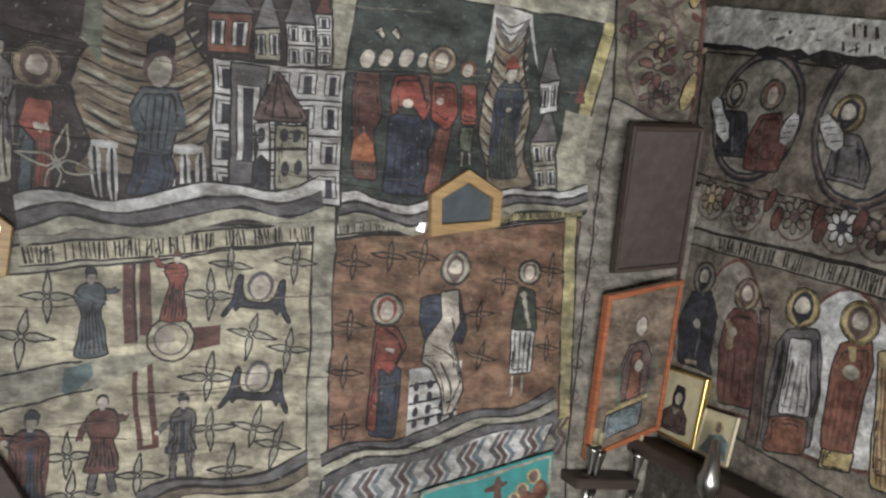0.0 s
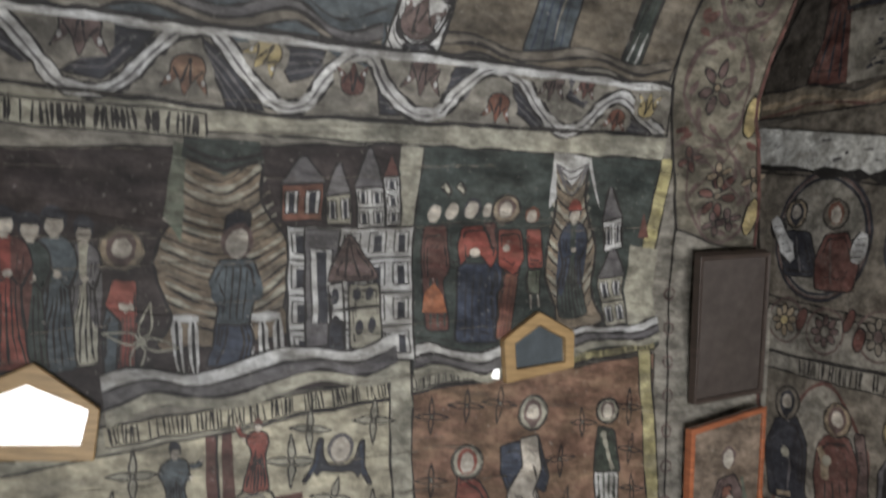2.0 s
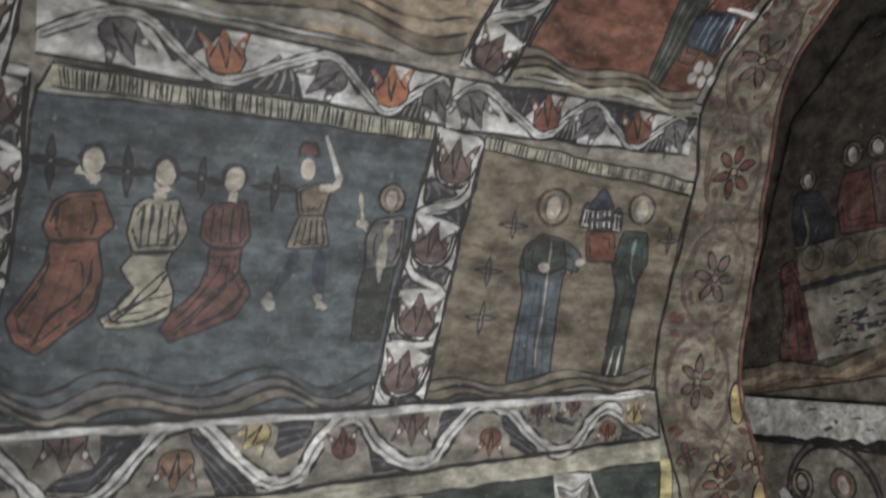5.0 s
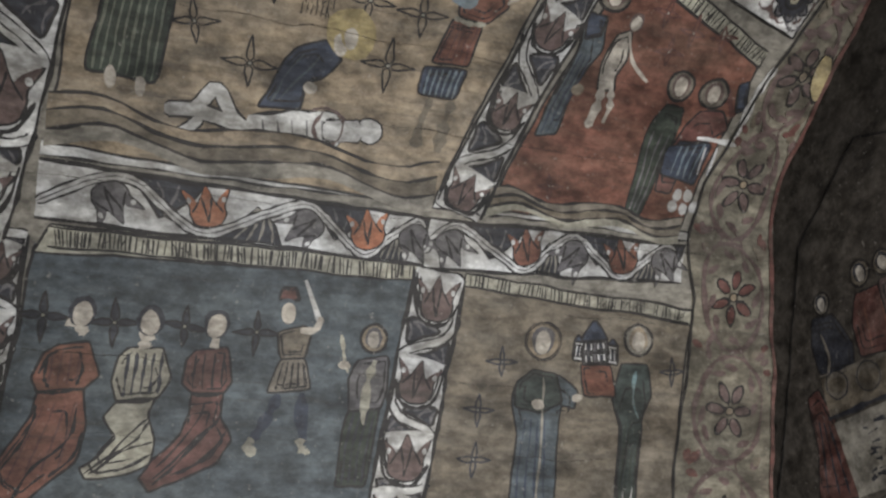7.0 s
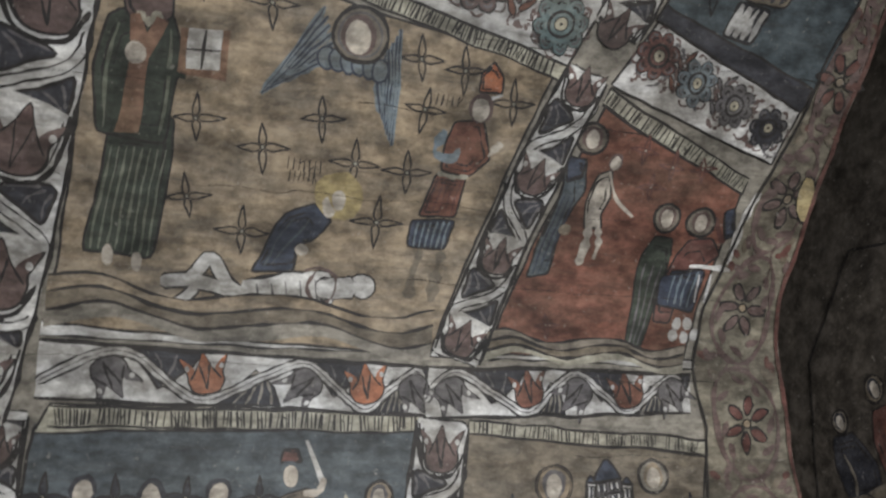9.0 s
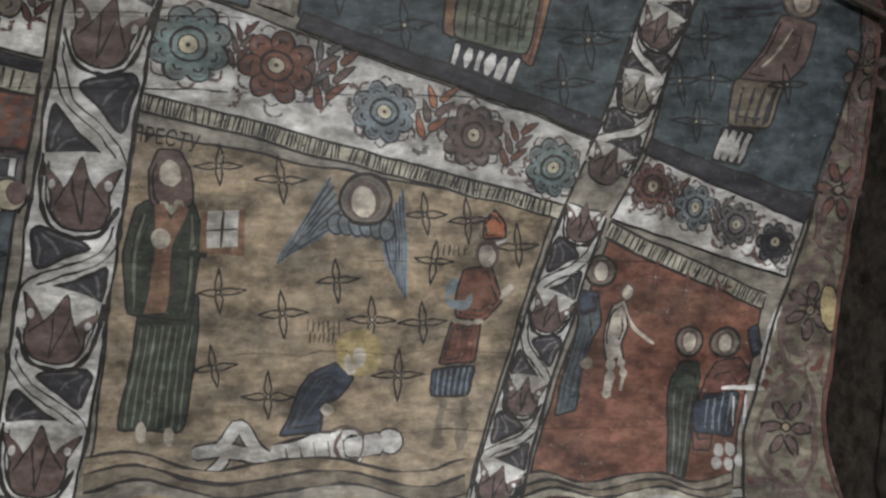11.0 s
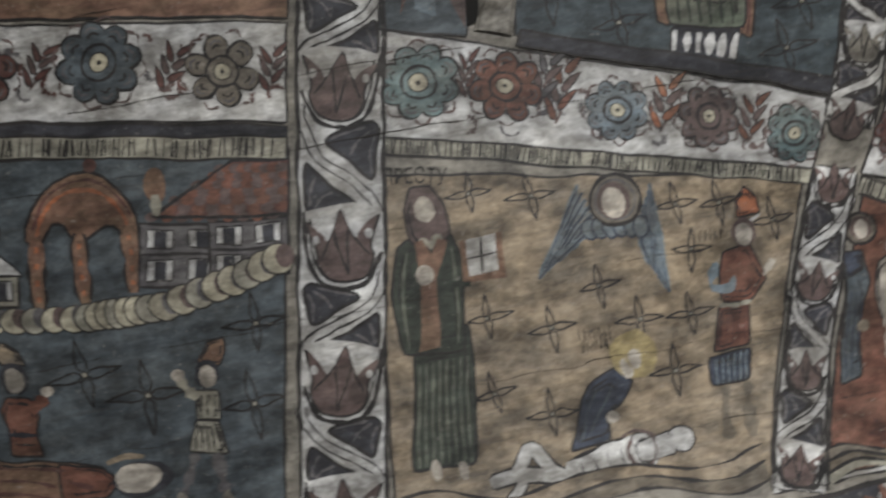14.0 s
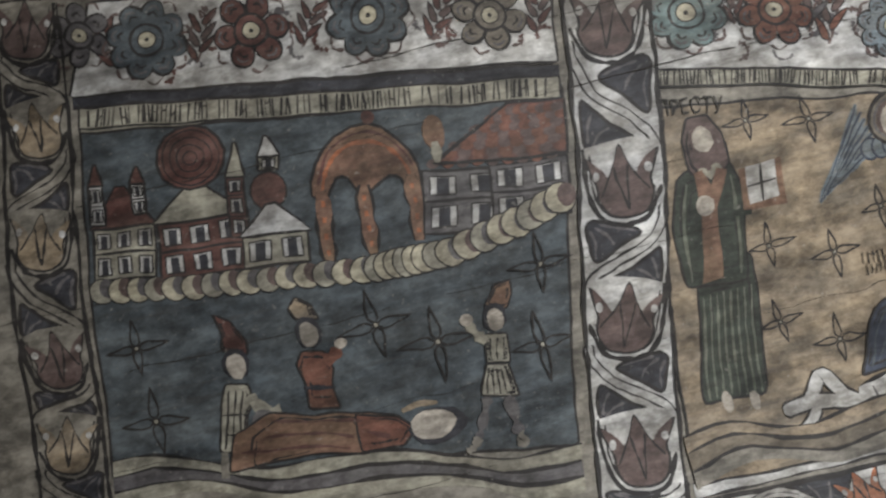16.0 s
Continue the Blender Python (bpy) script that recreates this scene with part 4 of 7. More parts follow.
m = panel([(0.807, -1.431), (1.673, -1.144), (1.710, -0.997), (0.806, -1.274)], WHITE, "zigzag painted border in grey, brown and white", name="zigzag_border")
ZIG = part_brush(m)
f_, h_ = axis((0.807, -1.361), (1.702, -1.087))
for k in range(30):
    s = -0.03 + k * 0.036
    mat_ = (GREY, TULIP, SKY, WHITE)[k % 4]
    if mat_ is not WHITE:
        ZIG.poly([f_(0.075, s), f_(0.02, s + 0.045), f_(-0.02, s + 0.02), f_(-0.07, s + 0.07), f_(-0.07, s + 0.095), f_(-0.02, s + 0.045), f_(0.02, s + 0.07), f_(0.075, s + 0.022)], mat_)
finish(ZIG, "zigzag_pattern", m)

m = panel([(-0.684, -0.799), (0.661, -0.452), (0.661, -0.391), (-0.695, -0.700)], PALE, "long painted lettering strip under the throne scene", holes=[HEX2], name="lettering_strip")
text_band(m, (-0.215, -0.623), (0.647, -0.423), 0.062, CREAM)
m = panel([(0.709, -0.437), (1.046, -0.358), (1.038, -0.314), (0.710, -0.379)], PALE, "worn lettering strip on pale ground", name="lettering_strip")
text_band(m, (0.707, -0.405), (1.031, -0.339), 0.04, PALE)
m = panel([(1.322, -0.294), (1.673, -0.215), (1.677, -0.175), (1.319, -0.251)], PALE, "worn lettering strip beside the small window", name="lettering_strip")
text_band(m, (1.322, -0.270), (1.670, -0.196), 0.032, YELLOW)

# ---- north wall, upper register ----
m = panel([(-1.001, -0.688), (-0.226, -0.546), (0.656, -0.395), (0.539, 0.394), (-1.097, 0.083)], DARK, "dark painted scene of an enthroned ruler before a white town", holes=[HEX2])
drapery(m, (0.113, -0.315), (-0.006, 0.257), 0.4)
SEAT = part_brush(m)
for a_, b_ in (((-0.023, -0.421), (-0.060, -0.261)), ((0.018, -0.417), (-0.011, -0.257)), ((0.173, -0.379), (0.155, -0.240)), ((0.217, -0.377), (0.199, -0.236)), ((0.258, -0.355), (0.246, -0.227))):
    SEAT.line([a_, b_], 0.03, WHITE).line([a_, b_], 0.01, LINE)
SEAT.line([(-0.068, -0.261), (0.005, -0.255)], 0.03, WHITE).line([(0.146, -0.233), (0.253, -0.222)], 0.03, WHITE)
finish(SEAT, "painted_throne", m)
sketch(m, [([(0.057, -0.257), (0.151, -0.234), (0.180, -0.296), (0.169, -0.377), (0.048, -0.398), (0.054, -0.327)], NAVY), ([(0.049, -0.064), (0.144, -0.048), (0.175, -0.120), (0.165, -0.193), (0.163, -0.255), (0.058, -0.266), (0.060, -0.214), (0.023, -0.135)], BLUE), ([(0.045, 0.029), (0.044, 0.081), (0.077, 0.104), (0.118, 0.097), (0.123, 0.048)], CHAR)], [([(0.169, -0.104), (0.171, -0.165), (0.130, -0.200)], 0.02, BLUE), ([(0.031, -0.133), (0.055, -0.189), (0.106, -0.204)], 0.02, BLUE), ([(0.094, -0.268), (0.091, -0.329), (0.075, -0.388)], 0.006, LINE), ([(0.138, -0.259), (0.150, -0.319), (0.139, -0.377)], 0.006, LINE)] + folds((0.061, -0.084), (0.140, -0.066), (0.069, -0.250), (0.151, -0.234), 4), head=((0.092, -0.003), 0.055, TULIP, None))
sketch(m, [([(-0.256, -0.195), (-0.217, -0.269), (-0.186, -0.503), (-0.222, -0.509), (-0.262, -0.310)], BLUE), ([(-0.248, -0.164), (-0.179, -0.158), (-0.163, -0.258), (-0.158, -0.357), (-0.130, -0.500), (-0.197, -0.510), (-0.212, -0.284), (-0.267, -0.238)], RED)], [([(-0.222, -0.229), (-0.199, -0.240), (-0.178, -0.231)], 0.02, FLESH)] + folds((-0.214, -0.268), (-0.168, -0.259), (-0.189, -0.504), (-0.137, -0.496), 4, 0.006, MAROON), head=((-0.234, -0.072), 0.047, TULIP, OCHRE), beard=True)
figure(m, (-0.311, -0.418), (-0.347, -0.006), 0.13, PALE, cloak=GREY, hat=CHAR, feet=False, head_size=1.1)
figure(m, (-0.375, -0.438), (-0.427, 0.011), 0.15, BLUE, hat=CHAR, feet=False, head_size=1.2)
figure(m, (-0.446, -0.445), (-0.487, -0.017), 0.15, GREENISH, hat=CHAR, feet=False, head_size=1.2)
figure(m, (-0.495, -0.447), (-0.555, -0.006), 0.16, RED, cloak=MAROON, hat=CHAR, feet=False, head_size=1.2)
CURT = part_brush(m)
CURT.poly([(-0.131, 0.049), (-0.073, -0.034), (-0.095, 0.279), (-0.135, 0.286)], MOSS)
CURT.poly([(-0.106, 0.242), (0.019, 0.205), (0.128, 0.264), (0.102, 0.324), (-0.106, 0.305)], GREENISH)
CURT.line([(-0.103, 0.279), (0.014, 0.247), (0.115, 0.291)], 0.012, LINE).line([(-0.100, 0.252), (0.018, 0.218), (0.119, 0.270)], 0.012, LINE)
finish(CURT, "painted_curtain", m)
house(m, (0.506, -0.354), (0.440, 0.110), 0.42, WHITE, None, 4, 5, roof_part=0.02)
house(m, (0.397, -0.308), (0.346, 0.086), 0.11, GREY, None, 1, 1, roof_part=0.02)
sketch(m, [([(0.386, -0.104), (0.430, 0.088), (0.565, -0.068)], TULIP), ([(0.393, -0.112), (0.442, -0.100), (0.474, -0.318), (0.425, -0.325)], WHITE), ([(0.461, -0.101), (0.563, -0.080), (0.595, -0.287), (0.487, -0.311)], PALE)], [([(0.434, 0.070), (0.449, -0.084)], 0.006, LINE), ([(0.434, 0.070), (0.495, -0.076)], 0.006, LINE), ([(0.400, -0.194), (0.575, -0.157)], 0.01, LINE)], [(c, 0.014, 0.024, CHAR) for c in [(0.420, -0.145), (0.493, -0.129), (0.534, -0.119), (0.509, -0.233), (0.550, -0.222)]], name="painted_tower")
sketch(m, [([(0.419, -0.326), (0.409, -0.230), (0.429, -0.202), (0.458, -0.222), (0.472, -0.315)], CHAR)], name="painted_doorway")
house(m, (0.498, 0.108), (0.439, 0.369), 0.09, WHITE, GREY, 2, 2, roof_part=0.5)
house(m, (0.394, 0.104), (0.350, 0.300), 0.08, PALE, GREY, 1, 2, roof_part=0.5)
house(m, (0.277, 0.097), (0.239, 0.301), 0.13, BRICK, GREY, 1, 2, roof_part=0.4)
house(m, (0.570, 0.129), (0.511, 0.358), 0.05, WHITE, MAROON, 3, 1, roof_part=0.3)
stars(m, [(-0.146, -0.337)], 0.1, mat=PALE)
wave_ground(m, (-0.229, -0.520), (0.650, -0.314), 0.13, 2, (WHITE, GREY, PALE), 0.22)

m = panel([(0.710, -0.379), (1.691, -0.198), (1.482, 0.522), (0.599, 0.404)], GREENISH, "grey-green painted scene of a crowd led to a draped throne", holes=[HEX1])
sketch(m, [([(0.682, 0.133), (0.757, 0.153), (0.811, -0.003), (0.784, -0.046), (0.827, -0.216), (0.745, -0.224), (0.708, -0.050)], MAROON)], folds((0.728, -0.046), (0.799, -0.034), (0.749, -0.217), (0.822, -0.209), 3, 0.006, GREENISH), head=((0.706, 0.186), 0.036, GREENISH, None))
sketch(m, [([(0.757, 0.153), (0.815, 0.165), (0.866, 0.007), (0.811, -0.003)], GREENISH), ([(0.701, 0.275), (0.718, 0.298), (0.741, 0.268), (0.738, 0.248)], PALE)], head=((0.764, 0.202), 0.034, GREENISH, None))
sketch(m, [([(0.836, 0.012), (0.999, 0.043), (1.030, -0.239), (0.850, -0.256)], NAVY), ([(0.814, 0.148), (0.903, 0.171), (0.968, 0.070), (0.957, 0.014), (0.880, 0.074), (0.846, 0.004), (0.814, 0.082)], RED), ([(0.750, 0.286), (0.766, 0.309), (0.788, 0.279), (0.785, 0.258)], PALE)], folds((0.860, -0.014), (0.989, 0.009), (0.870, -0.245), (1.013, -0.230), 5, 0.006, CHAR), [((0.883, 0.064), 0.018, 0.016, FLESH)], head=((0.829, 0.216), 0.036, CHAR, None))
sketch(m, [([(0.881, 0.174), (0.928, 0.184), (0.967, 0.091), (0.941, 0.086)], MAROON)], head=((0.885, 0.224), 0.03, GREENISH, None))
sketch(m, [([(1.015, 0.036), (1.069, 0.035), (1.064, -0.233), (1.006, -0.231), (0.999, -0.071)], BRICK), ([(0.942, 0.162), (1.028, 0.171), (1.075, 0.069), (1.055, -0.001), (0.978, 0.028)], RED)], folds((1.011, -0.008), (1.066, -0.003), (1.018, -0.219), (1.058, -0.223), 3, 0.006, MAROON), [((0.994, 0.096), 0.016, 0.014, FLESH)], head=((0.952, 0.238), 0.038, TULIP, OCHRE))
sketch(m, [([(1.045, 0.175), (1.099, 0.186), (1.154, 0.051), (1.097, 0.033)], RED), ([(1.100, 0.025), (1.154, 0.039), (1.168, -0.054), (1.114, -0.061)], MOSS)], [([(1.128, -0.063), (1.131, -0.111)], 0.014, FLESH), ([(1.160, -0.058), (1.162, -0.102)], 0.014, FLESH)], head=((1.051, 0.230), 0.03, BRICK, None))
RAG = part_brush(m)
RAG.poly([(0.726, -0.167), (0.808, -0.159), (0.788, -0.096), (0.756, -0.060), (0.726, -0.097)], ORANGE)
finish(RAG, "painted_cloth", m, "bright orange painted cloth")
drapery(m, (1.338, -0.162), (1.135, 0.444), 0.19, TAN, 12)
SWAG = part_brush(m)
SWAG.poly([(1.107, 0.263), (1.125, 0.307), (1.086, 0.425), (1.165, 0.356), (1.202, 0.443), (1.277, 0.331), (1.306, 0.292), (1.206, 0.467), (1.069, 0.463)], WHITE)
for k in range(4):
    SWAG.line([(1.086, 0.425), lerp((1.149, 0.404), (1.175, 0.324), k / 3), (1.205, 0.450)], 0.008, GREY)
finish(SWAG, "painted_swag", m)
figure(m, (1.310, -0.125), (1.206, 0.288), 0.13, GREENISH, cloak=NAVY, hat=RED, feet=False)
SKYP = part_brush(m)
SKYP.poly([(1.550, -0.143), (1.670, -0.110), (1.597, 0.177), (1.476, 0.178)], PALE)
SKYP.poly([(1.501, 0.210), (1.544, 0.216), (1.485, 0.307)], MAROON)
finish(SKYP, "painted_ground_patch", m)
house(m, (1.494, -0.137), (1.409, 0.160), 0.1, PALE, GREY, 2, 2, roof_part=0.4)
house(m, (1.413, 0.151), (1.317, 0.378), 0.07, WHITE, GREY, 1, 2, roof_part=0.5)
wave_ground(m, (0.713, -0.337), (1.033, -0.312), 0.1, 1, (WHITE, GREY, PALE), 0.2)
wave_ground(m, (1.304, -0.224), (1.679, -0.130), 0.08, 1, (WHITE, GREY, PALE), 0.2)


def border(a, b, w, mat, label, w2=None):
    br = Brush(base=0.003 + next_coat())
    strip(br, a, b, w, mat, w2)
    f, h = axis(a, b)
    w2 = w2 or w
    for sd in (-1, 1):
        br.line([f(sd * (w + (w2 - w) * s) / 2, s) for s in np.linspace(0, 1, 24)], 0.0065, LINE, 0.35)
    return br.make("painted_border", None, label, "border", "painted borders")


border((0.781, -1.271), (0.574, 0.394), 0.075, PALE, "pale upright border strip between painted scenes")
border((1.760, -1.050), (1.504, 0.517), 0.055, YELLOW, "yellowed upright border strip at the scene's edge", 0.05)
border((-0.944, 0.275), (1.478, 0.549), 0.105, PALE, "pale horizontal border strip under the frieze", 0.085)
m = panel([(-0.774, 0.243), (-0.045, 0.316), (-0.053, 0.380), (-0.776, 0.311)], PALE, "faint large lettering on the pale border", name="lettering_strip", base=0.006)
text_band(m, (-0.762, 0.276), (-0.053, 0.345), 0.075, PALE)

# ---- frieze at the foot of the vault ----
m = panel([(-0.936, 0.346), (0.092, 0.405), (0.596, 0.475), (1.468, 0.594), (1.430, 0.765), (0.415, 0.673), (-0.948, 0.552)], BOARD, "black and white scrolling frieze with tulips along the wall head", name="frieze")
FR = part_brush(m)
lo_, hi_ = ((-0.937, 0.350), (-0.443, 0.378), (0.091, 0.407), (0.596, 0.477), (1.468, 0.594)), ((-0.948, 0.550), (-0.463, 0.593), (0.060, 0.638), (0.561, 0.684), (1.430, 0.761))


def along(s, k):
    x = s * 4
    i = min(3, int(x))
    return lerp(lerp(lo_[i], lo_[i + 1], x - i), lerp(hi_[i], hi_[i + 1], x - i), k)


for leaf_ in ([(-0.647, 0.541), (-0.566, 0.526), (-0.484, 0.444), (-0.544, 0.429), (-0.616, 0.472)], [(-0.446, 0.423), (-0.346, 0.417), (-0.260, 0.513), (-0.217, 0.589), (-0.326, 0.574), (-0.367, 0.486)], [(-0.102, 0.590), (-0.026, 0.550), (0.106, 0.419), (0.001, 0.405), (-0.060, 0.506)],
              [(0.105, 0.609), (0.245, 0.630), (0.223, 0.547), (0.160, 0.516)], [(0.403, 0.637), (0.462, 0.552), (0.574, 0.495), (0.447, 0.474)], [(0.644, 0.664), (0.725, 0.679), (0.705, 0.573), (0.620, 0.504)], [(0.845, 0.680), (1.014, 0.562), (0.968, 0.525), (0.881, 0.568)],
              [(1.026, 0.707), (1.123, 0.712), (1.119, 0.628), (1.051, 0.641)], [(1.271, 0.643), (1.420, 0.594), (1.309, 0.574)], [(-0.885, 0.512), (-0.786, 0.513), (-0.702, 0.402), (-0.817, 0.393)]):
    FR.poly(leaf_, CHAR).outline(leaf_, 0.007, LINE)
    for j in range(3):
        FR.line([lerp(leaf_[0], leaf_[-1], 0.25 + 0.25 * j), lerp(leaf_[1], leaf_[-2], 0.25 + 0.25 * j), lerp(leaf_[2], leaf_[-2], 0.25 + 0.25 * j)], 0.006, GREY, 0.3)
crest = [(-0.942, 0.443), (-0.854, 0.391), (-0.759, 0.491), (-0.687, 0.554), (-0.594, 0.538), (-0.520, 0.465), (-0.444, 0.395), (-0.350, 0.385), (-0.275, 0.444), (-0.224, 0.523), (-0.164, 0.595), (-0.073, 0.608), (0.007, 0.544), (0.091, 0.468), (0.161, 0.444), (0.225, 0.477), (0.272, 0.570), (0.332, 0.638), (0.394, 0.637), (0.452, 0.560), (0.545, 0.502), (0.635, 0.524), (0.689, 0.607), (0.774, 0.683), (0.877, 0.673), (0.964, 0.596), (1.061, 0.540), (1.141, 0.571), (1.190, 0.655), (1.261, 0.691), (1.391, 0.622), (1.462, 0.598)]
smooth = []
for i in range(len(crest) - 1):
    p0, p1, p2, p3 = crest[max(0, i - 1)], crest[i], crest[i + 1], crest[min(len(crest) - 1, i + 2)]
    for j in range(4):
        f_ = j / 4
        smooth.append(tuple(0.5 * (2 * p1[d] + (p2[d] - p0[d]) * f_ + (2 * p0[d] - 5 * p1[d] + 4 * p2[d] - p3[d]) * f_ * f_ + (3 * p1[d] - p0[d] - 3 * p2[d] + p3[d]) * f_ ** 3) for d in (0, 1)))
FR.line(smooth, 0.05, LINE, 0.1).line(smooth, 0.036, WHITE, 0.15)
FR.line([(p[0], p[1] - 0.004) for p in smooth], 0.006, GREY, 0.4)
for p_, r_, a_, c_ in (((-0.404, 0.545), 0.085, math.pi, TULIP), ((-0.124, 0.483), 0.075, math.pi, RUST), ((0.084, 0.580), 0.06, 2.6, GOLD), ((0.343, 0.562), 0.06, 0.2, MAROON), ((0.556, 0.622), 0.075, math.pi, TULIP), ((0.821, 0.572), 0.06, math.pi, BRICK),
                       ((0.991, 0.674), 0.055, math.pi, TULIP), ((1.105, 0.691), 0.045, math.pi, MAROON), ((1.249, 0.611), 0.05, math.pi, BRICK), ((1.354, 0.680), 0.05, 0, GOLD), ((-0.705, 0.441), 0.07, math.pi, RUST), ((-0.870, 0.482), 0.07, math.pi, TULIP)):
    FR.blob(p_, r_ * 1.1, r_ * 0.95, BOARD, 0, 16, 0.1)
    tulip(FR, p_, r_ * 0.85, a_, c_)
for kk, w_ in ((0.0, 0.014), (1.0, 0.022), (0.93, 0.02)):
    FR.line([along(s, kk) for s in np.linspace(0, 1, 40)], w_, WHITE if kk == 0.93 else LINE, 0.2)
finish(FR, "scroll_pattern", m)

# ---- vault, first register ----
m = panel([(-0.604, 0.609), (0.418, 0.647), (0.519, 1.501), (-0.549, 1.482)], BLUE, "slate-blue painted scene of kneeling captives and a swordsman")
wave_ground(m, (-0.735, 0.635), (0.405, 0.703), 0.13, 3, (BLUE, GREY, DUSK, BLUE), 0.28)
stars(m, [(-0.506, 1.284), (-0.322, 1.282), (-0.137, 1.294), (0.060, 1.289)], 0.06, inner=CHAR)
sketch(m, [([(-0.490, 1.083), (-0.373, 1.101), (-0.354, 1.000), (-0.369, 0.907), (-0.426, 0.847), (-0.499, 0.784), (-0.550, 0.812), (-0.572, 0.868), (-0.523, 0.956), (-0.493, 1.027)], BRICK), ([(-0.458, 1.212), (-0.375, 1.223), (-0.342, 1.138), (-0.373, 1.095), (-0.490, 1.083), (-0.511, 1.120), (-0.490, 1.189)], BRICK)], [([(-0.494, 1.083), (-0.433, 1.080), (-0.369, 1.098)], 0.008, LINE), ([(-0.438, 1.285), (-0.409, 1.261), (-0.387, 1.243)], 0.03, FLESH)] + folds((-0.476, 1.184), (-0.383, 1.199), (-0.478, 1.095), (-0.381, 1.110), 4, 0.005, MAROON) + folds((-0.478, 1.044), (-0.376, 1.058), (-0.546, 0.842), (-0.388, 0.890), 4, 0.005, MAROON), head=((-0.406, 1.302), 0.042, CHAR, None))
sketch(m, [([(-0.290, 1.070), (-0.193, 1.084), (-0.206, 1.036), (-0.179, 0.977), (-0.182, 0.906), (-0.230, 0.880), (-0.344, 0.861), (-0.360, 0.890), (-0.324, 0.920), (-0.281, 0.976), (-0.313, 1.024)], PALE), ([(-0.276, 1.212), (-0.191, 1.226), (-0.158, 1.144), (-0.186, 1.085), (-0.291, 1.073), (-0.313, 1.128), (-0.298, 1.191)], PALE)], [([(-0.290, 1.070), (-0.235, 1.069), (-0.190, 1.084)], 0.009, LINE), ([(-0.233, 1.269), (-0.236, 1.239), (-0.233, 1.216)], 0.03, FLESH), ([(-0.205, 1.028), (-0.248, 0.983), (-0.305, 0.899)], 0.006, LINE), ([(-0.184, 0.968), (-0.252, 0.944), (-0.338, 0.877)], 0.006, LINE)] + folds((-0.284, 1.196), (-0.178, 1.213), (-0.287, 1.083), (-0.177, 1.099), 5, 0.008, CHAR), head=((-0.230, 1.297), 0.042, CHAR, None))
sketch(m, [([(-0.098, 1.101), (-0.007, 1.114), (-0.010, 1.046), (0.030, 0.978), (-0.007, 0.914), (-0.107, 0.866), (-0.174, 0.832), (-0.203, 0.867), (-0.176, 0.922), (-0.108, 0.989), (-0.097, 1.050)], MAROON), ([(-0.102, 1.228), (-0.012, 1.243), (0.012, 1.148), (-0.007, 1.114), (-0.098, 1.104), (-0.127, 1.128), (-0.124, 1.195)], MAROON)], [([(-0.099, 1.102), (-0.052, 1.101), (-0.006, 1.116)], 0.008, LINE), ([(-0.046, 1.270), (-0.051, 1.238)], 0.03, FLESH), ([(-0.012, 1.030), (-0.075, 0.966), (-0.170, 0.867)], 0.005, LINE), ([(-0.058, 1.087), (-0.079, 1.005), (-0.166, 0.899)], 0.005, LINE)] + folds((-0.111, 1.213), (-0.006, 1.230), (-0.107, 1.112), (-0.001, 1.127), 4), head=((-0.050, 1.304), 0.04, CHAR, None))
sketch(m, [([(0.135, 1.215), (0.204, 1.226), (0.231, 1.138), (0.108, 1.120)], DUSK), ([(0.120, 1.298), (0.198, 1.322), (0.220, 1.303), (0.204, 1.226), (0.136, 1.215)], BROWN), ([(0.118, 1.388), (0.127, 1.424), (0.164, 1.431), (0.180, 1.393)], MAROON)], [([(0.197, 1.303), (0.232, 1.317), (0.242, 1.359)], 0.022, BLUE), ([(0.141, 1.118), (0.117, 1.055), (0.085, 0.985)], 0.028, NAVY), ([(0.209, 1.128), (0.233, 0.986)], 0.028, NAVY), ([(0.088, 0.990), (0.074, 0.967), (0.098, 0.946)], 0.022, PALE), ([(0.220, 1.001), (0.227, 0.969), (0.249, 0.960)], 0.022, PALE)] + folds((0.136, 1.204), (0.205, 1.215), (0.119, 1.128), (0.224, 1.143), 5), head=((0.147, 1.354), 0.036, BLUE, None))
for pts_ in ([(-0.483, 1.028), (-0.503, 0.951), (-0.546, 0.871)], [(-0.382, 1.042), (-0.395, 0.965), (-0.470, 0.880), (-0.510, 0.808)], [(-0.362, 0.984), (-0.377, 0.921), (-0.427, 0.862)], [(-0.476, 1.177), (-0.480, 1.125), (-0.462, 1.093)], [(-0.396, 1.197), (-0.385, 1.147), (-0.392, 1.104)], [(-0.012, 1.094), (-0.019, 1.021), (-0.087, 0.940), (-0.168, 0.852)], [(0.011, 1.000), (-0.025, 0.939), (-0.111, 0.882)], [(-0.201, 1.021), (-0.239, 0.961), (-0.320, 0.905), (-0.348, 0.876)], [(-0.180, 0.937), (-0.219, 0.909), (-0.275, 0.887)]):
    br = part_brush(m)
    br.line(pts_, 0.007, LINE, 0.4)
    finish(br, "painted_fold", m)
SW = part_brush(m)
SW.poly([(0.228, 1.337), (0.243, 1.347), (0.193, 1.457), (0.185, 1.453)], WHITE).line([(0.186, 1.308), (0.227, 1.313), (0.241, 1.351)], 0.02, FLESH)
finish(SW, "painted_sword", m)
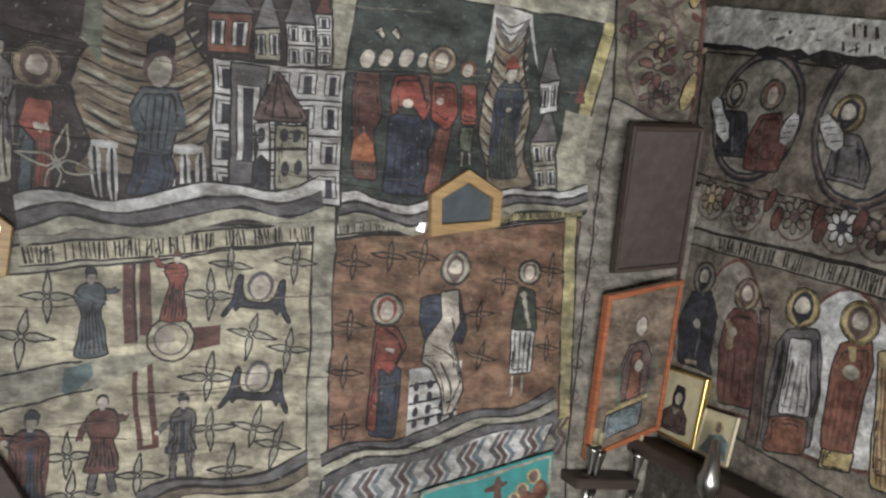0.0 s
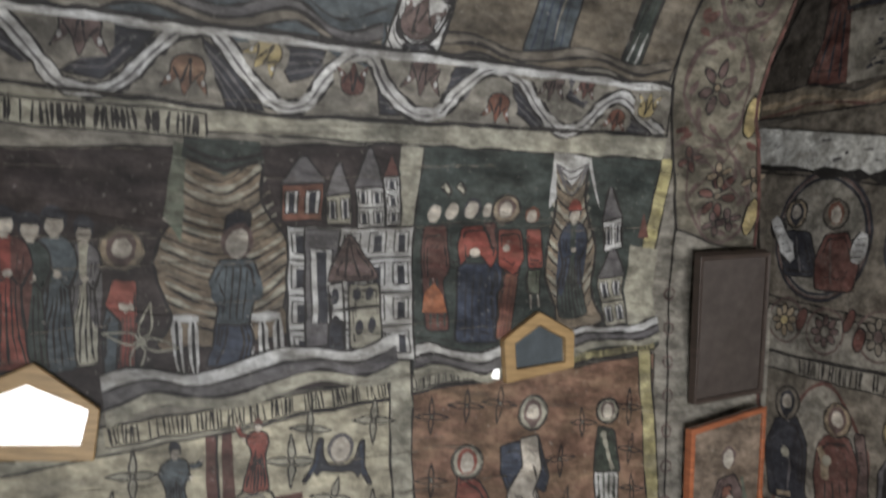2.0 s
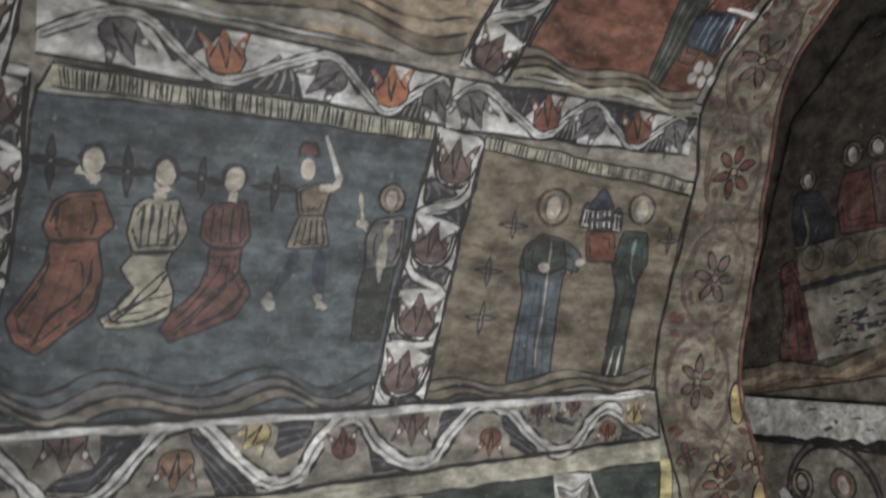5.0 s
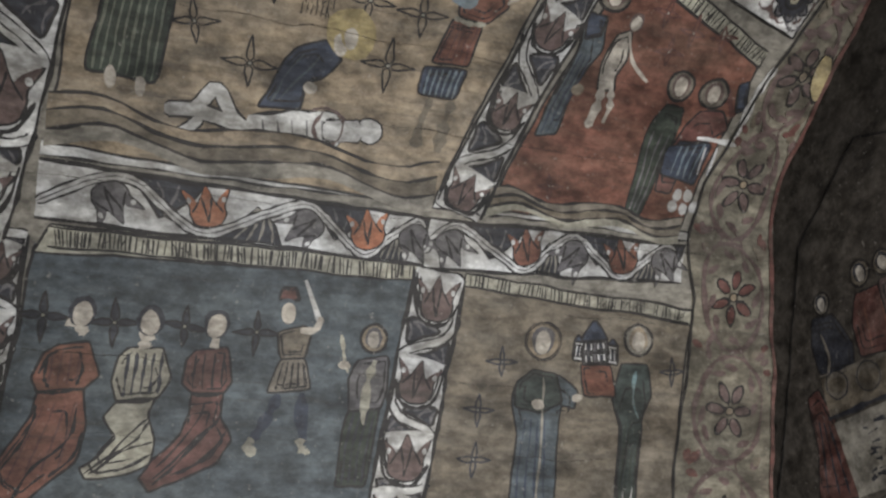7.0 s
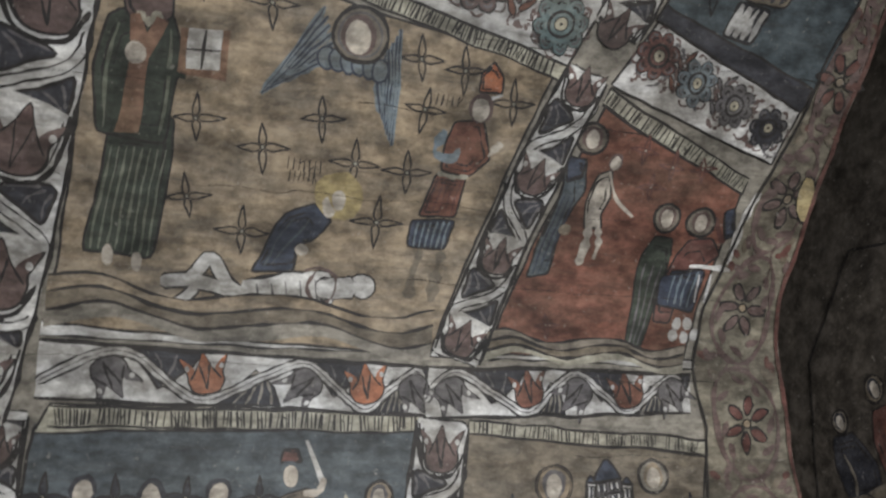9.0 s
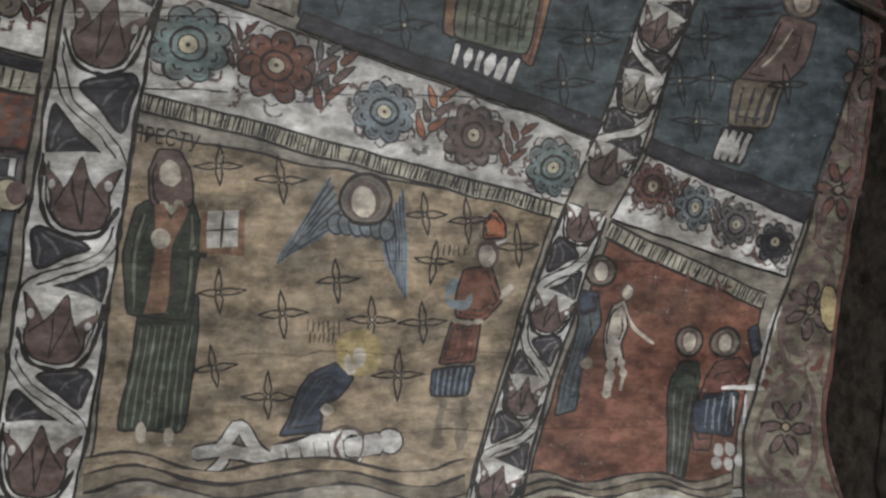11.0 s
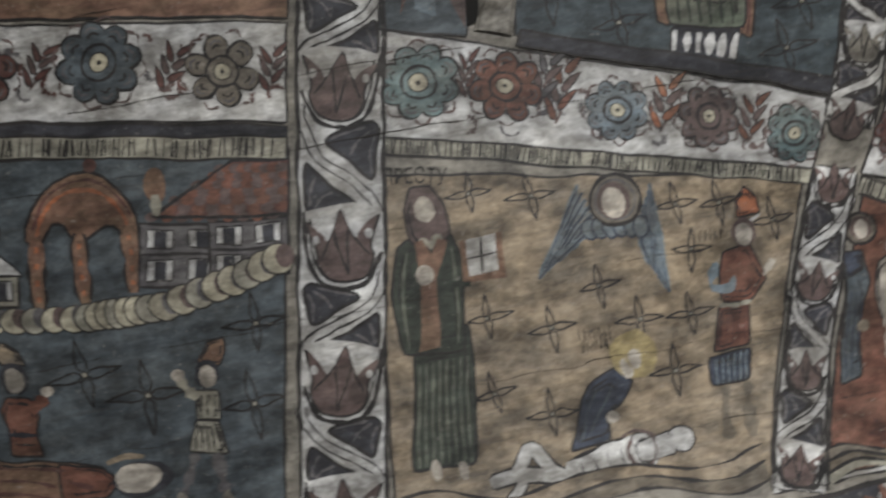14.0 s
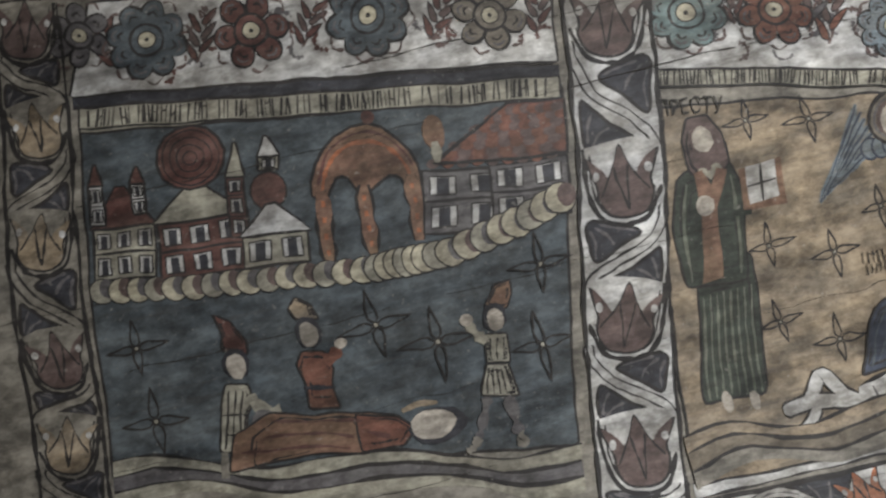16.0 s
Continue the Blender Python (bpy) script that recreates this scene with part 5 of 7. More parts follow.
sketch(m, [([(0.348, 1.085), (0.440, 1.106), (0.418, 0.868), (0.323, 0.866)], GREEN), ([(0.363, 1.239), (0.453, 1.252), (0.455, 1.159), (0.442, 1.097), (0.349, 1.080), (0.341, 1.177)], GREY)], [([(0.412, 1.238), (0.394, 1.151), (0.396, 1.048)], 0.02, PALE), ([(0.304, 1.304), (0.325, 1.241), (0.339, 1.193)], 0.01, PALE)] + folds((0.356, 1.078), (0.435, 1.096), (0.332, 0.873), (0.413, 0.878), 4, 0.006, CHAR), [((0.328, 1.217), 0.018, 0.014, FLESH)], head=((0.407, 1.301), 0.03, GREY, OCHRE))
m = panel([(-0.550, 1.459), (0.532, 1.494), (0.531, 1.531), (-0.513, 1.536)], PALE, "lettering strip along the top of the slate-blue scene", name="lettering_strip")
text_band(m, (-0.519, 1.502), (0.523, 1.512), 0.052, PALE)

m = panel([(0.577, 0.670), (1.406, 0.758), (1.458, 1.440), (0.663, 1.485)], BROWN, "brown painted scene of two robed figures holding a small church")
sketch(m, [([(0.917, 1.251), (1.003, 1.236), (1.069, 1.193), (1.066, 1.136), (1.016, 1.141), (1.006, 0.975), (1.004, 0.777), (0.853, 0.752), (0.877, 1.035), (0.849, 1.133), (0.865, 1.207)], BLUE), ([(0.917, 1.251), (0.991, 1.243), (1.020, 1.155), (0.954, 1.118), (0.861, 1.125), (0.865, 1.207)], GREENISH)], [([(0.952, 1.229), (0.958, 1.045), (0.945, 0.819)], 0.008, BOARD)] + folds((0.887, 1.092), (0.978, 1.103), (0.867, 0.766), (0.988, 0.785), 4, 0.006, NAVY), [((0.939, 1.144), 0.022, 0.018, FLESH), ((1.070, 1.170), 0.018, 0.014, FLESH)], head=((0.942, 1.340), 0.042, GREY, OCHRE))
sketch(m, [([(1.215, 1.294), (1.308, 1.298), (1.333, 1.195), (1.300, 1.123), (1.279, 0.793), (1.202, 0.792), (1.221, 1.094), (1.187, 1.176)], GREENISH), ([(1.260, 1.099), (1.302, 1.114), (1.278, 0.796), (1.207, 0.793)], GREENISH)], [([(1.272, 0.906), (1.251, 0.796)], 0.012, WHITE), ([(1.243, 0.903), (1.223, 0.800)], 0.01, WHITE), ([(1.265, 1.272), (1.263, 1.186), (1.289, 1.122)], 0.01, TEAL)] + folds((1.236, 1.106), (1.302, 1.114), (1.211, 0.793), (1.273, 0.798), 4, 0.005, GREEN), [((1.173, 1.193), 0.018, 0.014, FLESH)], head=((1.272, 1.372), 0.036, OCHRE, BOARD))
sketch(m, [([(1.071, 1.279), (1.179, 1.279), (1.202, 1.178), (1.090, 1.177)], BRICK)], name="painted_base")
house(m, (1.126, 1.281), (1.112, 1.418), 0.09, GREY, NAVY, 2, 2, roof_part=0.45)
for c_ in [(1.062, 1.318), (1.184, 1.314)]:
    house(m, (c_[0], c_[1] - 0.03), (c_[0], c_[1] + 0.05), 0.035, WHITE, NAVY, 1, 1, roof_part=0.25)
stars(m, [(0.811, 1.265), (0.743, 1.113), (0.741, 0.967), (1.400, 1.275)], 0.045, mat=CHAR)
wave_ground(m, (0.583, 0.698), (1.401, 0.793), 0.09, 2, (DUSK, BROWN, BOARD), 0.25)
m = panel([(0.663, 1.485), (1.458, 1.440), (1.458, 1.490), (0.673, 1.523)], PALE, "faded lettering strip over the brown scene", name="lettering_strip")
text_band(m, (0.672, 1.505), (1.452, 1.466), 0.042, PALE)


def vine(a, b, w, at, label, w2=None, ground=WHITE, colours=(TULIP, TULIP), base=0.003, leaf=CHAR, lying=False):
    br = Brush(base=base + next_coat())
    strip(br, a, b, w, ground, w2)
    ob = br.make("vine_column", None, label, "border", "scrolling vine borders")
    LEVEL[ob.name] = br.off + 0.0004
    if lying:
        frieze_band(ob, a, b, w * 0.98, at, (w2 or w) * 0.98, ground, colours)
    else:
        vine_band(ob, a, b, w * 0.98, at, (w2 or w) * 0.98, ground, colours, leaf=leaf)
    return ob


vine((0.495, 0.665), (0.590, 1.512), 0.165, [0.910, 0.608, 0.342, 0.131], "white scrolling vine border with brown tulips")
vine((-0.640, 0.960), (-0.630, 1.500), 0.13, [0.15, 0.5, 0.85], "white vine border with grey leaves at the blue scene's edge")

# ---- frieze between the vault registers ----
vine((-0.557, 1.630), (0.535, 1.609), 0.165, [0.177, 0.407, 0.657, 0.829, 0.966], "white frieze with grey fans and orange tulips", 0.15, WHITE, (GREY, ORANGE), lying=True)
vine((0.525, 1.607), (1.399, 1.635), 0.16, [0.102, 0.373, 0.551, 0.751, 0.929], "narrower frieze with grey leaves and red buds", 0.13, WHITE, (GREY, BRICK), lying=True)
border((-0.558, 1.745), (1.411, 1.729), 0.045, WHITE, "white painted line above the frieze", 0.03)

# ---- vault, second register ----
m = panel([(-0.551, 1.757), (0.533, 1.716), (0.797, 2.601), (-0.418, 2.822)], OCHRE, "ochre painted scene of monk, winged head and fallen figure")
stars(m, [(-0.167, 2.721), (0.004, 2.685), (-0.174, 2.365), (0.000, 2.299), (0.416, 2.588), (0.538, 2.573), (0.441, 2.455), (0.691, 2.493), (0.161, 2.395), (-0.195, 2.144), (-0.043, 2.053), (0.257, 2.274), (0.410, 2.268), (0.341, 2.111)], 0.062)
sketch(m, [([(-0.387, 2.355), (-0.232, 2.359), (-0.246, 2.165), (-0.283, 1.958), (-0.469, 1.965), (-0.431, 2.127)], GREEN)], folds((-0.399, 2.262), (-0.245, 2.268), (-0.459, 1.974), (-0.286, 1.964), 8, 0.006, MOSS), [(c, 0.016, 0.03, FLESH) for c in [(-0.402, 1.953), (-0.324, 1.945)]])
sketch(m, [([(-0.366, 2.624), (-0.248, 2.622), (-0.213, 2.520), (-0.234, 2.446), (-0.258, 2.281), (-0.431, 2.295), (-0.440, 2.468), (-0.401, 2.606)], GREEN)], [([(-0.373, 2.589), (-0.406, 2.475), (-0.412, 2.311)], 0.008, MOSS), ([(-0.253, 2.587), (-0.250, 2.455), (-0.273, 2.306)], 0.008, MOSS)])
sketch(m, [([(-0.359, 2.709), (-0.332, 2.765), (-0.269, 2.764), (-0.242, 2.708), (-0.248, 2.619), (-0.285, 2.587), (-0.331, 2.588), (-0.357, 2.621)], TULIP)], [([(-0.330, 2.621), (-0.305, 2.601), (-0.273, 2.620)], 0.02, PALE)], head=((-0.300, 2.704), 0.044, TULIP, None))
TRIM = part_brush(m)
TRIM.poly([(-0.346, 2.613), (-0.323, 2.620), (-0.307, 2.571), (-0.284, 2.615), (-0.258, 2.603), (-0.302, 2.506), (-0.324, 2.305), (-0.384, 2.297), (-0.349, 2.491)], RUST)
TRIM.poly([(-0.225, 2.594), (-0.100, 2.599), (-0.106, 2.468), (-0.230, 2.474)], RUST).poly([(-0.206, 2.597), (-0.119, 2.596), (-0.123, 2.492), (-0.209, 2.490)], WHITE)
TRIM.line([(-0.163, 2.595), (-0.166, 2.491)], 0.008, LINE).line([(-0.206, 2.543), (-0.122, 2.543)], 0.008, LINE)
TRIM.line([(-0.257, 2.480), (-0.210, 2.467)], 0.03, GREEN)
TRIM.blob((-0.334, 2.515), 0.026, 0.03, FLESH)
finish(TRIM, "painted_book", m, "open white book held by the robed figure")
W2 = part_brush(m)
for k in range(7):
    W2.line([lerp((0.139, 2.694), (0.191, 2.562), k / 6), lerp((0.072, 2.581), (0.120, 2.537), k / 6), lerp((-0.014, 2.446), (0.055, 2.498), k / 6)], 0.017, SKY, 0.2)
    W2.line([lerp((0.350, 2.658), (0.294, 2.551), k / 6), lerp((0.353, 2.507), (0.306, 2.476), k / 6), lerp((0.357, 2.340), (0.316, 2.424), k / 6)], 0.017, SKY, 0.2)
    W2.line([lerp((0.139, 2.694), (0.191, 2.562), k / 6), lerp((0.072, 2.581), (0.120, 2.537), k / 6), lerp((-0.014, 2.446), (0.055, 2.498), k / 6)], 0.006, NAVY, 0.2)
    W2.line([lerp((0.350, 2.658), (0.294, 2.551), k / 6), lerp((0.353, 2.507), (0.306, 2.476), k / 6), lerp((0.357, 2.340), (0.316, 2.424), k / 6)], 0.006, NAVY, 0.2)
for k in range(6):
    W2.blob(lerp((0.154, 2.562), (0.303, 2.543), k / 5), 0.026, 0.034, NAVY).blob(lerp((0.154, 2.562), (0.303, 2.543), k / 5), 0.02, 0.028, SKY)
W2.blob((0.242, 2.630), 0.076, 0.076, DUSK, 0, 20).ring((0.242, 2.630), 0.076, 0.011, LINE).ring((0.242, 2.630), 0.06, 0.006, GREY)
W2.blob((0.238, 2.628), 0.05, 0.057, TULIP).blob((0.236, 2.622), 0.036, 0.048, FLESH)
finish(W2, "winged_motif", m, "pale blue painted wings round a haloed head")
sketch(m, [([(0.441, 2.129), (0.572, 2.135), (0.548, 2.043), (0.439, 2.046)], NAVY), ([(0.496, 2.270), (0.584, 2.270), (0.571, 2.144), (0.457, 2.141)], BRICK), ([(0.527, 2.427), (0.608, 2.439), (0.644, 2.330), (0.589, 2.274), (0.508, 2.281), (0.509, 2.368)], BRICK), ([(0.583, 2.518), (0.589, 2.569), (0.620, 2.601), (0.653, 2.560), (0.650, 2.515)], ORANGE)], [([(0.505, 2.400), (0.485, 2.332), (0.532, 2.320), (0.549, 2.355)], 0.022, SKY), ([(0.499, 2.273), (0.547, 2.267), (0.590, 2.274)], 0.014, PALE), ([(0.586, 2.502), (0.624, 2.501), (0.654, 2.512)], 0.01, WHITE), ([(0.479, 2.038), (0.458, 1.954), (0.453, 1.885)], 0.03, BROWN), ([(0.543, 2.037), (0.533, 1.958), (0.523, 1.880)], 0.03, BROWN), ([(0.636, 2.337), (0.661, 2.365), (0.675, 2.383)], 0.016, FLESH)] + folds((0.453, 2.123), (0.564, 2.128), (0.449, 2.047), (0.547, 2.046), 6, 0.006, SKY) + folds((0.501, 2.258), (0.582, 2.262), (0.463, 2.148), (0.565, 2.149), 5, 0.005, MAROON), head=((0.595, 2.469), 0.04, TULIP, None))
writing(m, "ПРЕСТУ", (-0.399, 2.816), (-0.222, 2.783), 0.05)
marks(m, (0.466, 2.489), (0.539, 2.485), 0.035)
marks(m, (0.069, 2.263), (0.179, 2.253), 0.04)
marks(m, (0.075, 2.228), (0.158, 2.222), 0.035)
sketch(m, [([(0.082, 2.120), (0.155, 2.152), (0.206, 2.109), (0.169, 2.056), (0.123, 2.019), (0.111, 1.951), (-0.013, 1.936), (0.030, 2.030), (0.052, 2.081)], NAVY)], [([(0.142, 2.104), (0.113, 2.052), (0.046, 1.964)], 0.006, BLUE), ([(0.102, 2.101), (0.065, 2.049), (0.023, 1.954)], 0.006, BLUE)], [((0.225, 2.181), 0.075, 0.068, GOLD), ((0.133, 2.011), 0.02, 0.016, FLESH), ((0.195, 2.145), 0.02, 0.03, FLESH)], head=((0.223, 2.169), 0.035, GOLD, None))
LIE = part_brush(m)
for w_, mt in ((0.012, LINE), (0.0, WHITE)):
    LIE.line([(-0.031, 1.853), (0.049, 1.875), (0.145, 1.894), (0.227, 1.903)], 0.105 + w_, mt, 0.04)
    LIE.line([(-0.015, 1.861), (-0.073, 1.900), (-0.119, 1.972), (-0.158, 1.928), (-0.190, 1.896)], 0.034 + w_, mt, 0.04)
    LIE.line([(-0.032, 1.870), (-0.112, 1.890), (-0.191, 1.905), (-0.252, 1.896)], 0.036 + w_, mt, 0.04)
    LIE.line([(-0.159, 1.887), (-0.195, 1.847), (-0.229, 1.814)], 0.026 + w_, mt, 0.04)
    LIE.blob((0.312, 1.917), 0.042 + w_ / 2, 0.034 + w_ / 2, mt, -0.3)
for k in range(6):
    LIE.line([lerp((0.006, 1.905), (0.216, 1.936), k / 5), lerp((0.019, 1.831), (0.230, 1.868), k / 5)], 0.006, GREY, 0.4)
LIE.line([(0.174, 1.954), (0.153, 1.907), (0.181, 1.849)], 0.01, TULIP, 0.3)
LIE.line([(0.180, 1.901), (0.229, 1.907), (0.287, 1.914)], 0.07, LINE, 0.05).line([(0.180, 1.901), (0.229, 1.907), (0.287, 1.914)], 0.058, WHITE, 0.05).line([(0.144, 1.953), (0.184, 1.964), (0.227, 1.941), (0.223, 1.873), (0.184, 1.846), (0.134, 1.852)], 0.01, TULIP, 0.3)
finish(LIE, "painted_figure", m, "pale reclining painted figure")
wave_ground(m, (-0.548, 1.822), (0.536, 1.783), 0.12, 2, (OCHRE, BROWN, BOARD), 0.25)
m = panel([(-0.396, 2.887), (0.819, 2.583), (0.830, 2.619), (-0.388, 2.925)], PALE, "long dark lettering strip under the flower band", name="lettering_strip")
text_band(m, (-0.392, 2.904), (0.823, 2.601), 0.05, PALE)

m = panel([(0.706, 1.729), (1.366, 1.747), (1.473, 2.293), (0.969, 2.514)], BRICK, "brick-red painted scene of a rider and haloed figures")
sketch(m, [([(0.883, 2.360), (0.942, 2.356), (0.960, 2.258), (0.908, 2.163), (0.881, 1.990), (0.810, 1.977), (0.842, 2.102), (0.877, 2.248)], BLUE), ([(0.883, 2.360), (0.942, 2.356), (0.941, 2.299), (0.892, 2.281)], NAVY)], folds((0.883, 2.240), (0.937, 2.238), (0.822, 1.993), (0.877, 1.995), 3, 0.006, NAVY), [((0.914, 2.137), 0.02, 0.02, OCHRE)], head=((0.949, 2.417), 0.033, TULIP, DUSK))
sketch(m, [([(0.989, 2.314), (1.032, 2.337), (1.044, 2.251), (1.021, 2.194), (1.027, 2.150), (0.976, 2.144), (0.968, 2.224)], FLESH)], [([(0.989, 2.155), (0.988, 2.092), (0.978, 2.027)], 0.024, FLESH), ([(1.014, 2.158), (1.026, 2.105), (1.024, 2.050)], 0.022, FLESH), ([(1.028, 2.319), (1.062, 2.253), (1.123, 2.198)], 0.014, FLESH)], head=((1.036, 2.358), 0.026, TULIP, None))
sketch(m, [([(1.213, 2.141), (1.272, 2.136), (1.282, 2.059), (1.247, 1.944), (1.219, 1.772), (1.160, 1.778), (1.168, 1.974), (1.181, 2.076)], GREEN)], [([(1.287, 2.079), (1.260, 1.927), (1.243, 1.787)], 0.02, BRICK)] + folds((1.187, 2.049), (1.265, 2.048), (1.170, 1.786), (1.214, 1.779), 3, 0.005, GREY), head=((1.235, 2.198), 0.033, TULIP, DUSK))
sketch(m, [([(1.331, 2.136), (1.400, 2.151), (1.441, 2.095), (1.385, 2.042), (1.336, 2.037), (1.302, 1.857), (1.242, 1.860), (1.250, 1.982), (1.296, 2.080)], MAROON), ([(1.284, 2.032), (1.369, 2.040), (1.354, 1.955), (1.254, 1.908)], NAVY)], [([(1.396, 2.221), (1.441, 2.133)], 0.03, MAROON)], head=((1.353, 2.197), 0.034, TULIP, DUSK))
sketch(m, [([(1.254, 2.014), (1.401, 2.042), (1.384, 1.895), (1.249, 1.916)], NAVY), ([(1.427, 2.238), (1.463, 2.252), (1.480, 2.163), (1.445, 2.146)], NAVY)], folds((1.287, 2.020), (1.392, 2.037), (1.275, 1.927), (1.372, 1.909), 4, 0.006, SKY), name="painted_gate")
sketch(m, [], [([(1.346, 2.050), (1.485, 2.050)], 0.02, WHITE), ([(1.475, 2.069), (1.499, 2.202), (1.537, 2.307)], 0.024, WHITE), ([(1.384, 2.026), (1.385, 1.932)], 0.008, WHITE), ([(1.423, 2.028), (1.419, 1.934)], 0.008, WHITE)], [(c, 0.017, 0.02, WHITE) for c in [(1.329, 1.855), (1.368, 1.861), (1.319, 1.818), (1.359, 1.816), (1.397, 1.829)]], name="painted_wall")
stars(m, [(1.121, 2.401), (1.224, 2.362), (1.163, 2.293), (0.895, 1.827), (1.319, 2.360)], 0.04, mat=MAROON)
wave_ground(m, (0.704, 1.758), (1.366, 1.747), 0.07, 2, (DUSK, BROWN, PALE), 0.3)
m = panel([(0.959, 2.514), (1.477, 2.293), (1.483, 2.342), (0.973, 2.571)], PALE, "faded lettering strip over the red scene", name="lettering_strip")
text_band(m, (0.966, 2.544), (1.477, 2.320), 0.05, PALE)
vine((0.617, 1.721), (0.892, 2.599), 0.15, [0.960, 0.646, 0.355, 0.060], "white scrolling vine border beside the red scene", 0.14, WHITE, (TULIP,))

# ---- flower band ----
m = panel([(-0.388, 2.925), (0.830, 2.621), (0.926, 2.812), (-0.315, 3.228)], WHITE, "white flower band with teal, red and grey blossoms", name="flower_band")
def sprig(parent, a, b, r, mat=BRICK):
    br = part_brush(parent)
    f, h = axis(a, b)
    br.line([f(0.1 * h * math.sin(3 * s), s) for s in np.linspace(0, 1, 7)], 0.007, TULIP)
    for k in range(3):
        for sd in (-1, 1):
            s = 0.15 + 0.27 * k + 0.08 * sd
            leaf = soft([f(0.0, s), f(sd * r * 0.24, s + 0.03), f(sd * r * 0.5, s + 0.34), f(sd * r * 0.1, s + 0.16)])
            br.poly(leaf, mat if (k + sd) % 2 else TULIP)
            br.outline(leaf, 0.004, LINE)
    return finish(br, "painted_sprig", parent)


curls(m, [(-0.357, 2.935), (0.830, 2.639), (0.908, 2.805), (-0.301, 3.192)], 45, (TULIP, GREY))
sprig(m, (0.110, 2.876), (0.178, 3.060), 0.09)
sprig(m, (0.062, 2.926), (0.146, 3.084), 0.08, GREY)
sprig(m, (0.404, 2.799), (0.466, 2.958), 0.09, ORANGE)
sprig(m, (0.649, 2.730), (0.702, 2.856), 0.08)
sprig(m, (-0.129, 2.994), (-0.094, 3.126), 0.06, MAROON)
for p_, r_, c_ in (((-0.249, 3.062), 0.125, TEAL), ((-0.008, 3.005), 0.115, BRICK), ((0.293, 2.883), 0.1, SKY), ((0.551, 2.820), 0.1, TULIP), ((0.790, 2.729), 0.09, TEAL)):
    flower(m, p_, r_, c_, 8 if c_ is not BRICK else 7)
m = panel([(0.972, 2.579), (1.543, 2.399), (1.590, 2.578), (1.076, 2.769)], WHITE, "shadowed flower band near the arch edge", name="flower_band")
curls(m, [(0.990, 2.587), (1.533, 2.420), (1.581, 2.560), (1.076, 2.753)], 40, (TULIP, GREY))
sprig(m, (1.160, 2.576), (1.184, 2.697), 0.06)
sprig(m, (1.307, 2.529), (1.330, 2.643), 0.06, GREY)

for p_, r_, c_ in (((1.094, 2.678), 0.075, MAROON), ((1.231, 2.619), 0.075, SKY), ((1.370, 2.564), 0.07, GREY), ((1.497, 2.508), 0.07, CHAR)):
    flower(m, p_, r_, c_, 7)

# ---- vault, the scene to the west ----
m = panel([(-2.138, 2.159), (-0.841, 1.943), (-0.645, 2.946), (-1.988, 3.162)], BLUE, "blue painted scene of a domed town above a fallen red figure")
wave_ground(m, (-2.141, 2.146), (-0.844, 1.879), 0.11, 2, (PALE, GREY, PALE), 0.25)
house(m, (-1.953, 2.704), (-1.914, 2.961), 0.17, PALE, MAROON, 2, 3, roof_part=0.45)
house(m, (-1.997, 2.867), (-1.970, 3.040), 0.04, WHITE, MAROON, 2, 1)
house(m, (-1.878, 2.871), (-1.857, 3.004), 0.04, WHITE, MAROON, 2, 1)
house(m, (-1.736, 2.664), (-1.711, 2.918), 0.24, MAROON, PALE, 2, 3, roof_part=0.4)
DOME = part_brush(m)
DOME.blob((-1.706, 2.993), 0.1, 0.095, LINE).blob((-1.706, 2.993), 0.092, 0.088, MAROON)
for k in range(4):
    DOME.ring((-1.706, 2.993), 0.02 + 0.02 * k, 0.004, LINE)
DOME.blob((-1.509, 2.849), 0.055, 0.058, LINE).blob((-1.509, 2.849), 0.05, 0.052, MAROON)
finish(DOME, "painted_dome", m)
house(m, (-1.620, 2.742), (-1.581, 3.002), 0.05, MAROON, PALE, 3, 1, roof_part=0.35)
house(m, (-1.535, 2.644), (-1.514, 2.813), 0.18, PALE, WHITE, 1, 2, roof_part=0.5)
house(m, (-1.501, 2.909), (-1.489, 3.004), 0.06, PALE, WHITE, 1, 1, roof_part=0.6)
ARC = part_brush(m)
arch_ = [(-1.399, 2.802), (-1.367, 2.892), (-1.304, 2.951), (-1.202, 2.967), (-1.127, 2.907), (-1.090, 2.824), (-1.096, 2.744), (-1.136, 2.753), (-1.143, 2.791), (-1.175, 2.809), (-1.220, 2.790), (-1.249, 2.773), (-1.274, 2.787), (-1.292, 2.828), (-1.323, 2.835), (-1.353, 2.791)]
ARC.poly(soft(arch_, 2), RUST).outline(soft(arch_, 2), 0.009, LINE)
ARC.line([(-1.366, 2.810), (-1.338, 2.877), (-1.288, 2.914), (-1.213, 2.920), (-1.150, 2.879), (-1.121, 2.815), (-1.119, 2.757)], 0.01, ORANGE, 0.3).line([(-1.374, 2.828), (-1.340, 2.902), (-1.291, 2.936), (-1.208, 2.944), (-1.137, 2.898), (-1.104, 2.819)], 0.007, MAROON, 0.3).blob((-1.198, 2.983), 0.018, 0.022, MAROON)
for a_, b_ in (((-1.371, 2.812), (-1.396, 2.614)), ((-1.256, 2.799), (-1.270, 2.607)), ((-1.115, 2.799), (-1.130, 2.614))):
    ARC.line([a_, b_], 0.048, LINE).line([a_, b_], 0.038, RUST)
    for k in range(4):
        ARC.line([lerp(a_, b_, 0.15 + 0.22 * k), lerp(a_, b_, 0.23 + 0.22 * k)], 0.02, ORANGE)
finish(ARC, "painted_arch", m, "red painted arch on three columns")
house(m, (-1.005, 2.609), (-0.974, 2.783), 0.22, GREY, None, 2, 2, roof_part=0.02)
